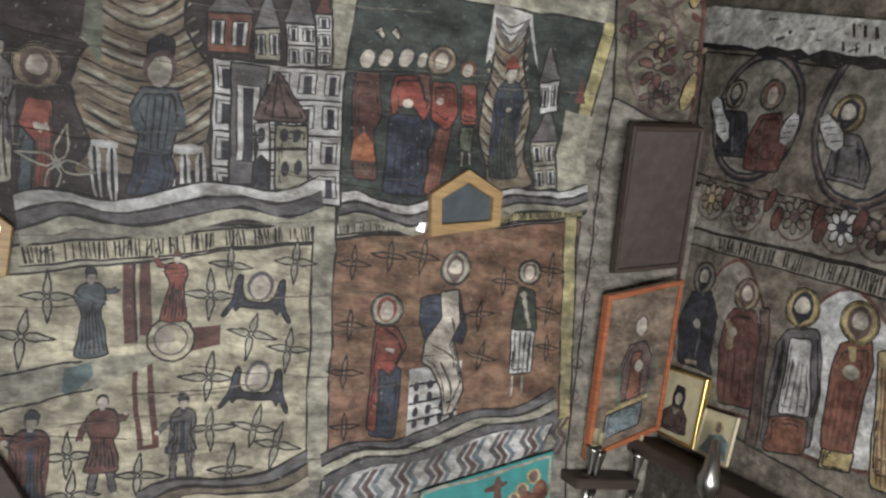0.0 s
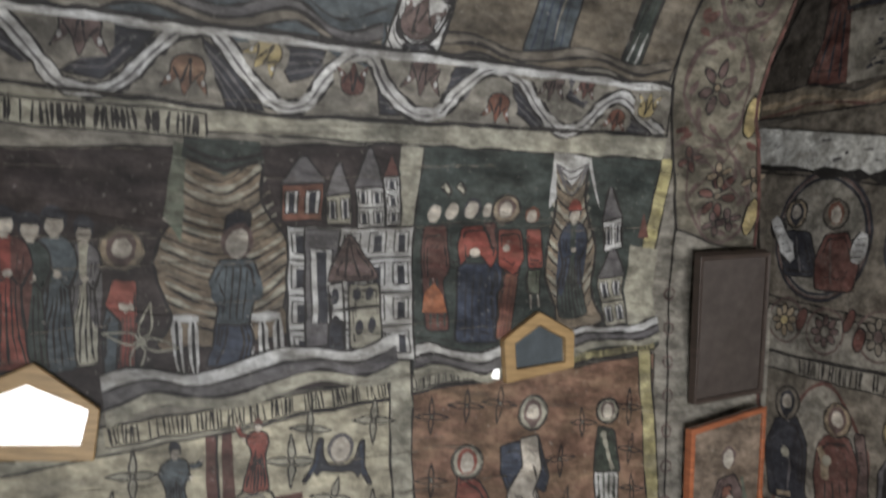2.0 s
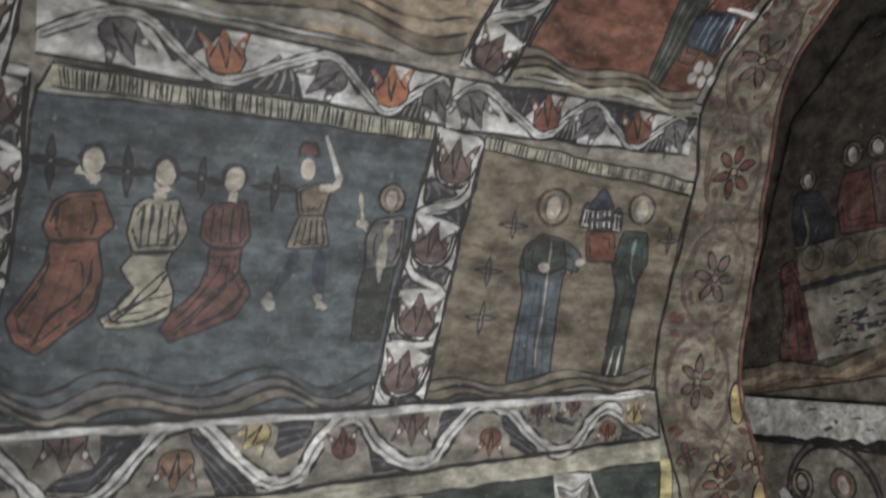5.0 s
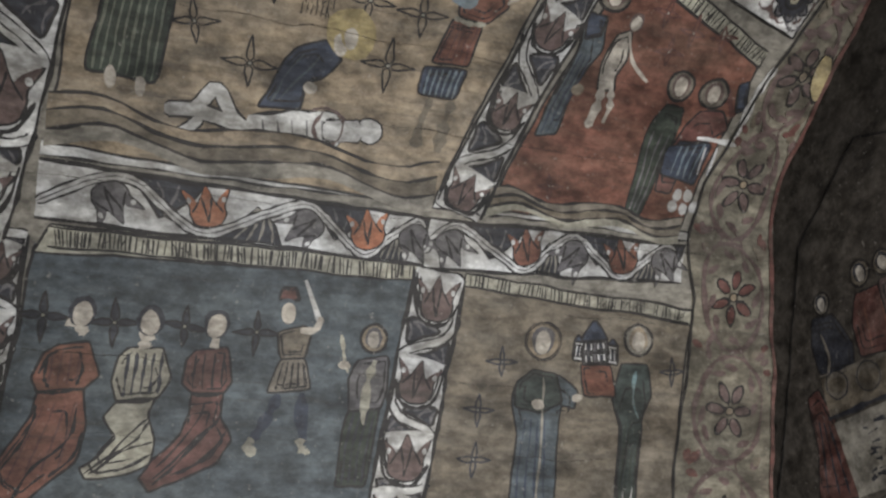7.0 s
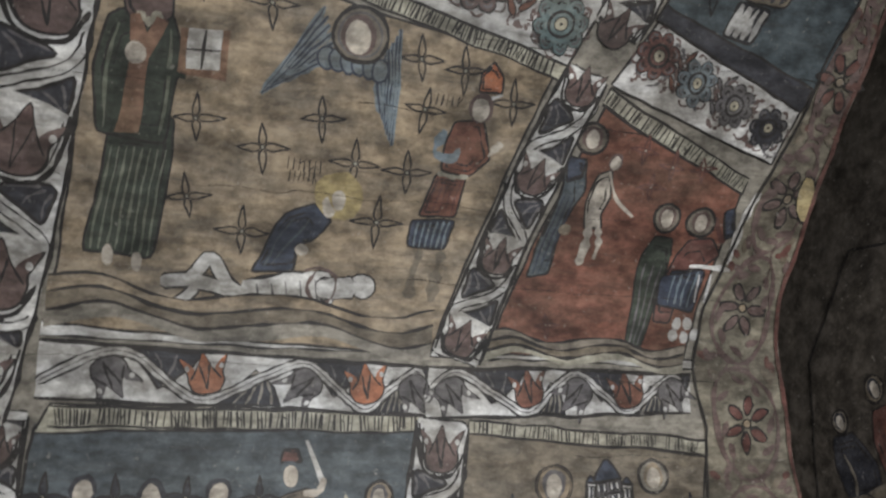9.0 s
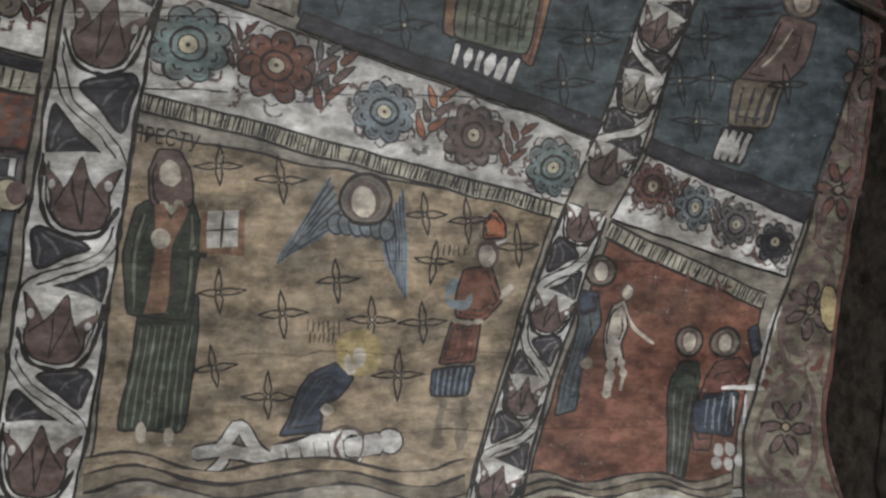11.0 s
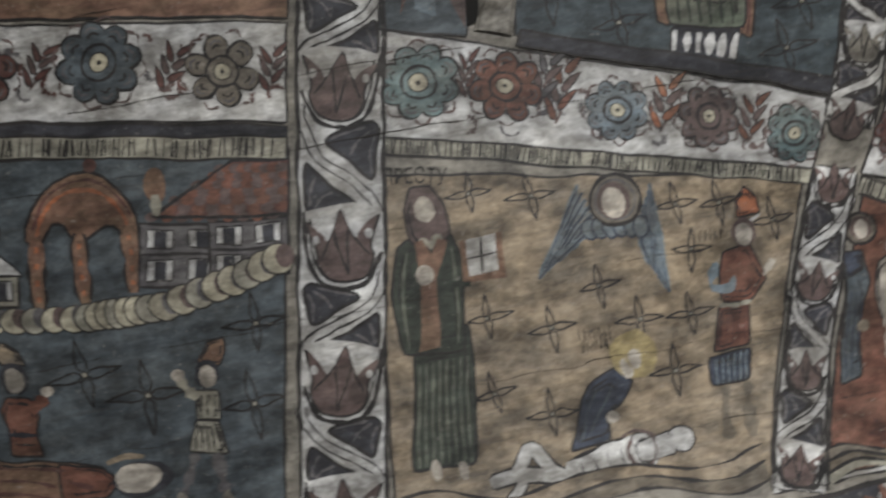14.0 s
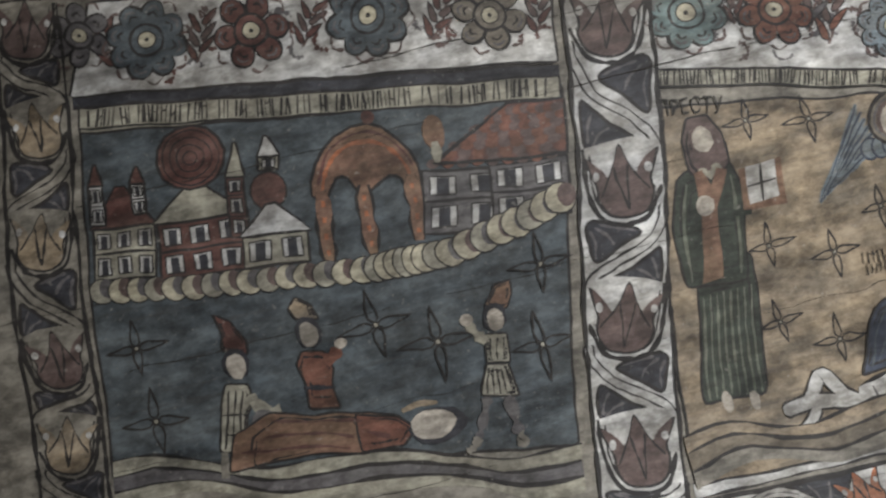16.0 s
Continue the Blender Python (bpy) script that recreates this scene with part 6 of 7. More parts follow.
house(m, (-0.814, 2.602), (-0.792, 2.761), 0.22, GREY, None, 2, 2, roof_part=0.02)
RF = part_brush(m)
rf_ = [(-1.050, 2.813), (-0.681, 2.749), (-0.649, 2.905), (-0.805, 2.927)]
RF.poly(rf_, MAROON)
for k in range(7):
    for j in range(9):
        a_ = lerp(lerp(rf_[0], rf_[1], (j + 0.5 * (k % 2)) / 9), lerp(rf_[3], rf_[2], (j + 0.5 * (k % 2)) / 9), k / 7)
        RF.blob(a_, 0.018, 0.014, BRICK if (j + k) % 2 else TULIP)
RF.outline(rf_, 0.009, LINE)
RF.blob((-1.025, 2.899), 0.03, 0.05, RUST).line([(-1.038, 2.813), (-1.029, 2.875)], 0.03, PALE)
finish(RF, "painted_roof", m, "dark red tiled painted roof")
path_ = [(-2.024, 2.688), (-1.848, 2.649), (-1.661, 2.621), (-1.473, 2.595), (-1.284, 2.568), (-1.186, 2.565), (-1.072, 2.563), (-0.886, 2.591), (-0.728, 2.634)]
for k in range(30):
    s = k / 29 * 8
    i = min(7, int(s))
    c_ = lerp(path_[i], path_[i + 1], s - i)
    CH = part_brush(m)
    r_ = 0.032 + 0.01 * k / 29
    CH.blob(c_, r_ * 1.12, r_ * 1.12, LINE).blob(c_, r_, r_, CREAM if k % 3 else PALE).blob((c_[0] + r_ * 0.45, c_[1] + r_ * 0.15), r_ * 0.6, r_ * 0.8, TULIP if k % 2 else GREY)
    finish(CH, "painted_stone", m)
stars(m, [(-1.975, 2.510), (-1.978, 2.294), (-1.314, 2.411), (-1.159, 2.324), (-0.825, 2.472), (-0.871, 2.248)], 0.085)
sketch(m, [([(-1.766, 2.353), (-1.703, 2.342), (-1.700, 2.279), (-1.727, 2.248), (-1.760, 2.148), (-1.825, 2.164), (-1.794, 2.290)], PALE), ([(-1.752, 2.549), (-1.705, 2.518), (-1.674, 2.463), (-1.682, 2.422), (-1.744, 2.448), (-1.736, 2.489)], MAROON)], [([(-1.713, 2.303), (-1.679, 2.258), (-1.632, 2.236)], 0.03, PALE), ([(-1.811, 2.161), (-1.828, 2.085)], 0.028, BOARD), ([(-1.777, 2.152), (-1.792, 2.090)], 0.022, BOARD), ([(-1.797, 2.266), (-1.731, 2.249)], 0.008, LINE)] + folds((-1.771, 2.334), (-1.712, 2.319), (-1.817, 2.170), (-1.764, 2.157), 3), [((-1.684, 2.225), 0.035, 0.03, GREY)], head=((-1.721, 2.400), 0.042, CHAR, None))
sketch(m, [([(-1.535, 2.388), (-1.473, 2.373), (-1.458, 2.322), (-1.473, 2.276), (-1.471, 2.205), (-1.552, 2.226), (-1.541, 2.301), (-1.555, 2.355)], BRICK), ([(-1.539, 2.517), (-1.512, 2.539), (-1.471, 2.509), (-1.460, 2.469), (-1.527, 2.480)], OCHRE)], [([(-1.480, 2.345), (-1.450, 2.354), (-1.424, 2.377)], 0.026, BRICK), ([(-1.551, 2.292), (-1.466, 2.271)], 0.012, CHAR)], [((-1.421, 2.385), 0.018, 0.016, FLESH)], head=((-1.502, 2.433), 0.045, CHAR, None))
sketch(m, [([(-1.075, 2.146), (-1.035, 2.230), (-0.978, 2.219), (-0.969, 2.120)], PALE), ([(-1.021, 2.313), (-0.961, 2.301), (-0.972, 2.217), (-1.036, 2.226)], PALE), ([(-1.005, 2.392), (-0.967, 2.441), (-0.923, 2.448), (-0.926, 2.406), (-0.945, 2.369)], RUST)], [([(-1.021, 2.288), (-1.041, 2.318), (-1.061, 2.353)], 0.024, PALE), ([(-1.035, 2.230), (-0.975, 2.218)], 0.008, LINE), ([(-1.057, 2.138), (-1.086, 2.088), (-1.111, 2.028)], 0.026, GREY), ([(-1.006, 2.126), (-0.999, 2.066), (-0.992, 2.015)], 0.026, GREY), ([(-1.109, 2.035), (-1.123, 2.006), (-1.149, 1.996)], 0.024, BOARD), ([(-0.995, 2.016), (-0.980, 1.996), (-1.003, 1.985)], 0.024, BOARD)] + folds((-1.038, 2.217), (-0.981, 2.206), (-1.066, 2.149), (-0.974, 2.126), 5) + folds((-1.018, 2.299), (-0.964, 2.289), (-1.029, 2.238), (-0.976, 2.225), 3), [((-1.062, 2.363), 0.02, 0.018, FLESH)], head=((-0.984, 2.350), 0.038, CHAR, None))
sketch(m, [([(-1.781, 2.200), (-1.664, 2.240), (-1.541, 2.204), (-1.398, 2.180), (-1.316, 2.143), (-1.277, 2.102), (-1.315, 2.062), (-1.427, 2.065), (-1.551, 2.096), (-1.698, 2.106), (-1.812, 2.098)], RUST), ([(-1.438, 2.184), (-1.317, 2.140), (-1.280, 2.101), (-1.318, 2.062), (-1.441, 2.072)], BRICK)], [([(-1.670, 2.217), (-1.514, 2.178), (-1.419, 2.162)], 0.008, MAROON), ([(-1.695, 2.181), (-1.553, 2.154), (-1.454, 2.121)], 0.008, MAROON), ([(-1.769, 2.150), (-1.593, 2.126), (-1.470, 2.092)], 0.008, MAROON), ([(-1.411, 2.127), (-1.353, 2.096)], 0.02, MAROON), ([(-1.302, 2.153), (-1.246, 2.160), (-1.197, 2.157)], 0.016, OCHRE)], [((-1.212, 2.094), 0.085, 0.05, CHAR), ((-1.226, 2.098), 0.066, 0.04, FLESH)], label="reclining red-brown painted figure")
m = panel([(-1.994, 3.133), (-0.656, 2.916), (-0.647, 2.976), (-1.983, 3.210)], PALE, "pale lettering strip over the domed town", name="lettering_strip")
text_band(m, (-1.986, 3.176), (-0.655, 2.939), 0.062, PALE)
border((-1.997, 3.229), (-0.642, 2.986), 0.035, CHAR, "dark painted line under the flower band")
m = panel([(-2.001, 3.245), (-0.639, 3.014), (-0.591, 3.301), (-1.886, 3.497)], WHITE, "white flower band with blue and dark red blossoms", name="flower_band")
curls(m, [(-1.992, 3.253), (-0.644, 3.029), (-0.602, 3.288), (-1.876, 3.477)], 45, (TULIP, GREY, MAROON))
for a_, b_ in (((-1.631, 3.256), (-1.580, 3.392)), ((-1.326, 3.231), (-1.264, 3.347)), ((-0.972, 3.158), (-0.890, 3.289)), ((-0.675, 3.099), (-0.637, 3.239)), ((-1.853, 3.294), (-1.866, 3.430))):
    sprig(m, a_, b_, 0.08, MAROON)

for p_, r_, c_ in (((-1.936, 3.410), 0.1, GREY), ((-1.752, 3.348), 0.125, BLUE), ((-1.459, 3.304), 0.12, MAROON), ((-1.125, 3.267), 0.13, BLUE), ((-0.792, 3.189), 0.115, DUSK)):
    flower(m, p_, r_, c_, 8 if c_ is BLUE else 6)

vine((-0.775, 1.150), (-0.752, 1.498), 0.225, [0.2, 0.75], "white vine column end beside the blue scene")
vine((-0.745, 1.500), (-0.400, 3.500), 0.245, [0.05, 0.19, 0.375, 0.565, 0.79, 0.975], "broad white vine column with brown tulips and grey leaves", 0.25, WHITE, (TULIP,))
vine((-2.258, 2.104), (-2.064, 3.527), 0.2, [0.945, 0.745, 0.527, 0.295, 0.125], "dull vine column with yellow and brown tulips", 0.19, BOARD, (OCHRE, TULIP, OCHRE))

# ---- top register ----
m = panel([(0.043, 3.148), (0.933, 2.854), (1.219, 3.452), (1.332, 3.741), (0.156, 3.701)], DEEP, "dark blue painted scene of an archangel in green and orange robes")
stars(m, [(0.173, 3.261), (0.365, 3.332), (0.353, 3.137), (0.902, 3.108), (1.030, 3.352), (0.817, 2.975), (0.501, 3.402)], 0.085)
sketch(m, [([(0.757, 3.452), (0.827, 3.395), (0.794, 3.250), (0.729, 3.023), (0.679, 3.057), (0.730, 3.266)], RUST), ([(0.496, 3.446), (0.571, 3.481), (0.535, 3.246), (0.492, 3.101), (0.462, 3.123), (0.490, 3.312)], RUST)], folds((0.758, 3.419), (0.810, 3.386), (0.691, 3.060), (0.725, 3.035), 3, 0.008, MAROON), name="painted_cloak")
sketch(m, [([(0.550, 3.414), (0.761, 3.452), (0.759, 3.249), (0.713, 3.057), (0.492, 3.107), (0.518, 3.262)], MOSS)], folds((0.559, 3.381), (0.749, 3.427), (0.509, 3.113), (0.700, 3.074), 6, 0.011, GREEN), name="painted_robe", label="green painted robe with dark folds")
sketch(m, [([(0.498, 3.100), (0.703, 3.060), (0.670, 2.961), (0.479, 3.017)], CHAR)], [([lerp((0.503, 3.085), (0.690, 3.046), k / 5), lerp((0.490, 3.025), (0.662, 2.975), k / 5)], 0.024, WHITE) for k in range(6)], name="painted_hem")
sketch(m, [([(0.551, 3.546), (0.731, 3.584), (0.757, 3.452), (0.559, 3.414)], BRICK)], [([(0.499, 3.429), (0.550, 3.377), (0.605, 3.385)], 0.04, WHITE), ([(0.808, 3.233), (0.870, 3.251), (0.924, 3.354)], 0.035, CHAR)])
m = panel([(0.042, 3.119), (0.918, 2.825), (0.940, 2.865), (0.060, 3.160)], CHAR, "dark painted line above the flower band", name="painted_border", base=0.008)
m = panel([(1.086, 2.795), (1.599, 2.587), (1.741, 3.050), (1.856, 3.376), (1.288, 3.572)], DEEP, "dark blue painted scene of a standing angel")
sketch(m, [([(1.515, 3.207), (1.631, 3.182), (1.587, 3.056), (1.514, 2.997), (1.366, 3.007), (1.445, 3.091)], TULIP), ([(1.354, 3.007), (1.514, 2.997), (1.464, 2.856), (1.328, 2.867)], BROWN)], folds((1.365, 2.984), (1.504, 2.979), (1.341, 2.874), (1.457, 2.866), 4, 0.01, CHAR) + [([(1.551, 3.163), (1.492, 3.091), (1.443, 3.047)], 0.01, PALE), ([(1.293, 3.226), (1.403, 3.223), (1.516, 3.246)], 0.012, CHAR), ([(1.310, 3.196), (1.421, 3.197), (1.506, 3.216)], 0.01, CHAR)], head=((1.576, 3.258), 0.045, TULIP, DUSK))
sketch(m, [([(1.317, 2.862), (1.420, 2.849), (1.371, 2.740), (1.275, 2.760)], CHAR)], [([lerp((1.328, 2.853), (1.405, 2.842), k / 3), lerp((1.290, 2.763), (1.363, 2.749), k / 3)], 0.02, WHITE) for k in range(4)], name="painted_hem")
stars(m, [(1.261, 3.135), (1.182, 2.994), (1.283, 3.003), (1.231, 2.871), (1.521, 2.994)], 0.06, mat=LINE)
m = panel([(1.067, 2.773), (1.587, 2.571), (1.603, 2.640), (1.086, 2.816)], CHAR, "dark painted line over the shadowed flower band", name="painted_border", base=0.008)
br = Brush(base=0.006)
br.poly(soft([(1.548, 3.512), (1.663, 3.453), (1.722, 3.375), (1.798, 3.348), (1.854, 3.447), (1.774, 3.518)]), WHITE)
br.poly(soft([(1.661, 3.497), (1.739, 3.436), (1.836, 3.413), (1.853, 3.485)]), TULIP)
br.make("mural_fragment", None, "pale wavy painted fragment beyond the rod", "mural")
vine((0.961, 2.737), (1.271, 3.538), 0.15, [0.774, 0.510, 0.258, -0.016], "white vine border with tulips between the dark blue scenes", 0.14, WHITE, (TULIP, BOARD))
m = panel([(-0.339, 3.233), (-0.093, 3.169), (0.007, 3.571), (-0.226, 3.630)], BLUE, "worn blue and red painted fragment beside the split board")
FRG = part_brush(m)
FRG.poly([(-0.267, 3.260), (-0.230, 3.339), (-0.181, 3.422), (-0.225, 3.485), (-0.247, 3.357)], BRICK).poly([(-0.143, 3.356), (-0.093, 3.193), (-0.038, 3.408), (-0.066, 3.537), (-0.149, 3.439)], TULIP)
FRG.poly([(-0.228, 3.274), (-0.171, 3.241), (-0.151, 3.356), (-0.213, 3.373)], SKY)
finish(FRG, "painted_patch", m)
m = panel([(-1.939, 3.527), (-0.587, 3.313), (-0.530, 3.557), (-1.853, 3.801)], RUST, "rust-brown painted ground above the flower band")

# split board: a dark open gap with a rough pale patch beside it
br = Brush(base=0.0085)
br.poly([(-0.089, 3.193), (-0.056, 3.202), (0.030, 3.540), (-0.034, 3.538)], plain("open_gap", (0.008, 0.007, 0.006), 0.9))
br.make("board_gap", None, "dark open split between vault boards", "crack")
pm = paint("rough_plaster", (0.36, 0.34, 0.29), 0.5, (0.16, 0.14, 0.11))
bm = bmesh.new()
edge = [(-0.068, 3.184), (0.038, 3.148), (0.127, 3.444), (0.154, 3.573), (0.047, 3.573), (-0.009, 3.308)]
cells = {}
for i in range(9):
    for j in range(27):
        s, r = i / 8, j / 26
        lft = lerp(edge[0], lerp(edge[5], edge[4], max(0, r * 1.6 - 0.6)), min(1, r * 1.2))
        rgt = lerp(edge[1], lerp(edge[2], edge[3], max(0, r * 1.4 - 0.4)), min(1, r * 1.3))
        u, v = lerp(lft, rgt, s)
        cells[i, j] = bm.verts.new(on_vault(u, v, 0.012 + 0.012 * noise.noise(Vector((u * 30, v * 30, 0))) + (0.01 if 0 < i < 8 else 0)))
for i in range(8):
    for j in range(26):
        bm.faces.new((cells[i, j], cells[i + 1, j], cells[i + 1, j + 1], cells[i, j + 1]))
mesh_part("plaster_patch", bm, pm, None, "rough pale mended strip along the split board", "repair")

# ---- scroll-painted strip along the arch edge ----
br = Brush(base=0.0025 + next_coat())
vs = np.linspace(0.2, 4.0, 60)
LEFT_PTS = [(1.646, 0.255), (1.530, 0.500), (1.420, 0.750), (1.410, 0.930), (1.460, 1.300), (1.455, 1.530), (1.400, 1.700), (1.414, 1.900), (1.500, 2.200), (1.592, 2.517), (1.630, 2.760), (1.708, 2.940), (1.770, 3.120)]
left_u = lambda v: float(np.interp(v, [p[1] for p in LEFT_PTS], [p[0] for p in LEFT_PTS]))
for a, b in zip(vs, vs[1:]):
    br.off = 0.0021
    br.poly([(left_u(a), a), (vault_edge(a) - 0.004, a), (vault_edge(b) - 0.004, b), (left_u(b), b)], ARCH, (), True)
scroll = br.make("scroll_strip", None, "pale strip with brown scrolling stems and blossoms along the arch", "border")
LEVEL[scroll.name] = 0.0032
br = part_brush(scroll)
mid = lambda v, c: (left_u(v) + (vault_edge(v) - left_u(v)) * (0.5 + c), v)
for k in range(9):
    v, tall = 0.42 + k * 0.375, 0.18
    ring = [mid(v + tall * math.sin(a), 0.36 * math.cos(a)) for a in np.linspace(0, math.tau, 25)]
    br.line(ring, 0.014, TULIP, 0.35)
    c_ = mid(v, 0.0)
    for j in range(6):
        a = j * math.tau / 6 + 0.5 * k
        p_ = (c_[0] + 0.05 * math.cos(a), c_[1] + 0.062 * math.sin(a))
        br.blob(p_, 0.036, 0.02, LINE, a, 12, 0.15).blob(p_, 0.029, 0.014, (MAROON, TULIP, TULIP)[k % 3], a, 12, 0.1)
    br.blob(c_, 0.018, 0.018, LINE).blob(c_, 0.012, 0.012, OCHRE)
    for j in range(8):
        a = j * math.tau / 8 + random.uniform(-0.2, 0.2)
        e_ = mid(v + 0.14 * math.sin(a), 0.27 * math.cos(a))
        br.blob(e_, 0.026, 0.012, TULIP, a + 1.2, 10, 0.15).line([e_, mid(v + 0.175 * math.sin(a + 0.3), 0.35 * math.cos(a + 0.3))], 0.006, TULIP, 0.4)
    for sg in (-1, 1):
        for j in range(5):
            e_ = mid(v + 0.19 + random.uniform(-0.06, 0.06), sg * random.uniform(0.25, 0.42))
            br.blob(e_, random.uniform(0.016, 0.03), 0.012, random.choice((TULIP, MAROON, BROWN)), random.uniform(0, 6), 10, 0.15)
        br.line([mid(v + 0.1, sg * 0.33), mid(v + 0.19, sg * 0.12), mid(v + 0.27, sg * 0.3)], 0.008, TULIP, 0.35)
for v, c in ((0.36, 0.38), (0.72, 0.42), (2.3, 0.3)):
    br.blob(mid(v, c), 0.035, 0.08, LINE, 0.15, 14, 0.06).blob(mid(v, c), 0.029, 0.072, GOLD, 0.15, 14, 0.06)
br.line([(vault_edge(v) - 0.012, v) for v in np.linspace(0.2, 4.0, 60)], 0.014, MAROON)
br.line([(left_u(v), v) for v in np.linspace(0.26, 4.0, 60)], 0.009, LINE)
finish(br, "scroll_pattern", scroll)

m = panel([(1.787, -1.130), (1.880, -1.630), (END - 0.005, -1.630), (END - 0.005, -0.700), (2.170, -0.150), (2.120, 0.000), (2.050, 0.200), (1.640, 0.270), (1.720, 0.000)], BOARD, "pale corner strip with faded blossoms behind hanging icons", name="corner_strip", base=0.002)
CS = part_brush(m)
CS.line([(1.640, 0.389), (1.716, 0.516), (1.769, 0.613)], 0.007, TULIP).line([(1.558, 0.581), (1.722, 0.506), (1.932, 0.388)], 0.007, TULIP)
for c_, mt in (((1.597, 0.529), MAROON), ((1.737, 0.500), OCHRE), ((1.894, 0.504), OCHRE), ((1.796, 0.313), TULIP), ((1.851, 0.336), TULIP)):
    for j in range(4):
        a = j * math.tau / 4 + 0.5
        CS.blob((c_[0] + 0.03 * math.cos(a), c_[1] + 0.03 * math.sin(a)), 0.026, 0.016, LINE, a, 10).blob((c_[0] + 0.03 * math.cos(a), c_[1] + 0.03 * math.sin(a)), 0.021, 0.011, mt, a, 10)
CS.line([(END - 0.02, -1.0), (END - 0.02, -0.7), (2.155, -0.15), (2.105, 0.0), (2.04, 0.19)], 0.014, MAROON)
for k in range(8):
    CS.ring(lerp((1.719, 0.007), (1.774, -0.913), k / 7), 0.022, 0.007, TULIP, 12)
finish(CS, "faded_blossom_pattern", m)

# ---- windows ----
def hex_window(outer, inner, glass, label, name):
    w = mesh_part(name, prism(outer, on_vault, -0.02, 0.04, inner), PINE, None, label, "window", kind="structure")
    gl = mesh_part("pane", prism(inner, on_vault, 0.012, 0.017), glass, w)
    return w


hex_window(HEX1_OUT, HEX1, PANE, "small five-sided window with a fresh pine frame and dim pane", "window_1")
hex_window(HEX2_OUT, HEX2, BRIGHT, "five-sided pine-framed window with bright daylight", "window_2")
c_ = (1.014, -0.352)
mesh_part("daylight_chink", prism([(c_[0] - 0.014, c_[1] - 0.012), (c_[0] + 0.014, c_[1] - 0.016), (c_[0] + 0.014, c_[1] + 0.018), (c_[0] - 0.006, c_[1] + 0.014)], on_vault, 0.0, 0.014), BRIGHT, None, "small chink of daylight beside the window frame", "gap")


# ---- end wall paintings ----
def end_panel(corners, mat, label, **kw):
    return panel(corners, mat, label, surface=on_end, **kw)


m = end_panel([(2.553, 2.207), (1.300, 2.074), (1.418, 2.739), (2.627, 2.875)], DUSK, "row of robed saints under painted arches on dark ground")


def niche(a, b, c, mat=BOARD):
    """A pale arched field between two foot points, up to an apex."""
    br = part_brush(m, on_end)
    rise = lerp(b, c, 0.6)[1]
    pts = [a, b]
    for k in range(13):
        f = k / 12
        pts.append((b[0] + (a[0] - b[0]) * f, rise + (a[1] - b[1]) * f + (c[1] - rise) * math.sin(math.pi * f)))
    br.poly(pts, mat)
    br.outline(pts, 0.014, MAROON)
    return finish(br, "painted_niche", m)


niche((2.011, 2.171), (1.546, 2.231), (1.865, 2.804), WHITE)
niche((2.479, 2.228), (2.072, 2.245), (2.350, 2.821), BOARD)
sketch(m, [([(2.126, 2.654), (2.083, 2.655), (2.034, 2.159), (2.087, 2.154)], TULIP)], name="painted_column", surface=on_end)
sketch(m, [([(2.494, 2.664), (2.387, 2.679), (2.334, 2.586), (2.333, 2.404), (2.308, 2.354), (2.507, 2.364), (2.544, 2.548)], CHAR)], [([(2.456, 2.564), (2.414, 2.502), (2.412, 2.386)], 0.008, GREY), ([(2.465, 2.374), (2.400, 2.377)], 0.03, OCHRE)], [((2.435, 2.533), 0.02, 0.02, PALE)], head=((2.440, 2.725), 0.055, CHAR, DUSK), surface=on_end, beard=True)
sketch(m, [([(2.252, 2.633), (2.144, 2.641), (2.108, 2.531), (2.094, 2.281), (2.256, 2.262), (2.302, 2.479), (2.287, 2.594)], MAROON)], [([(2.279, 2.584), (2.249, 2.534), (2.246, 2.469)], 0.03, OCHRE)] + folds((2.265, 2.465), (2.125, 2.474), (2.242, 2.282), (2.111, 2.297), 4), [((2.238, 2.537), 0.02, 0.02, PALE)], head=((2.203, 2.691), 0.055, TULIP, OCHRE), surface=on_end, beard=True)
sketch(m, [([(1.986, 2.603), (1.872, 2.625), (1.828, 2.522), (1.818, 2.370), (1.828, 2.223), (2.024, 2.183), (2.034, 2.391), (2.026, 2.537)], GREY), ([(2.003, 2.287), (1.847, 2.314), (1.844, 2.192), (2.008, 2.160)], BRICK), ([(1.972, 2.573), (1.886, 2.583), (1.840, 2.322), (1.974, 2.301)], WHITE)], folds((1.950, 2.494), (1.873, 2.501), (1.966, 2.312), (1.850, 2.326), 4, 0.007, GREY) + [([(1.997, 2.564), (1.996, 2.401), (2.008, 2.275)], 0.012, LINE), ([(1.865, 2.591), (1.830, 2.444), (1.834, 2.318)], 0.012, LINE)], head=((1.943, 2.685), 0.06, CHAR, GOLD), surface=on_end, beard=True)
sketch(m, [([(1.775, 2.250), (1.660, 2.271), (1.660, 2.201), (1.782, 2.179)], GOLD), ([(1.778, 2.594), (1.666, 2.623), (1.643, 2.547), (1.663, 2.452), (1.664, 2.260), (1.787, 2.242), (1.792, 2.435), (1.791, 2.531)], BRICK)], folds((1.776, 2.458), (1.670, 2.468), (1.773, 2.260), (1.674, 2.270), 5, 0.008, MAROON) + [([(1.735, 2.590), (1.722, 2.546)], 0.06, GOLD)], [((1.719, 2.510), 0.03, 0.025, PALE)], head=((1.721, 2.672), 0.062, TULIP, GOLD), surface=on_end, beard=True)
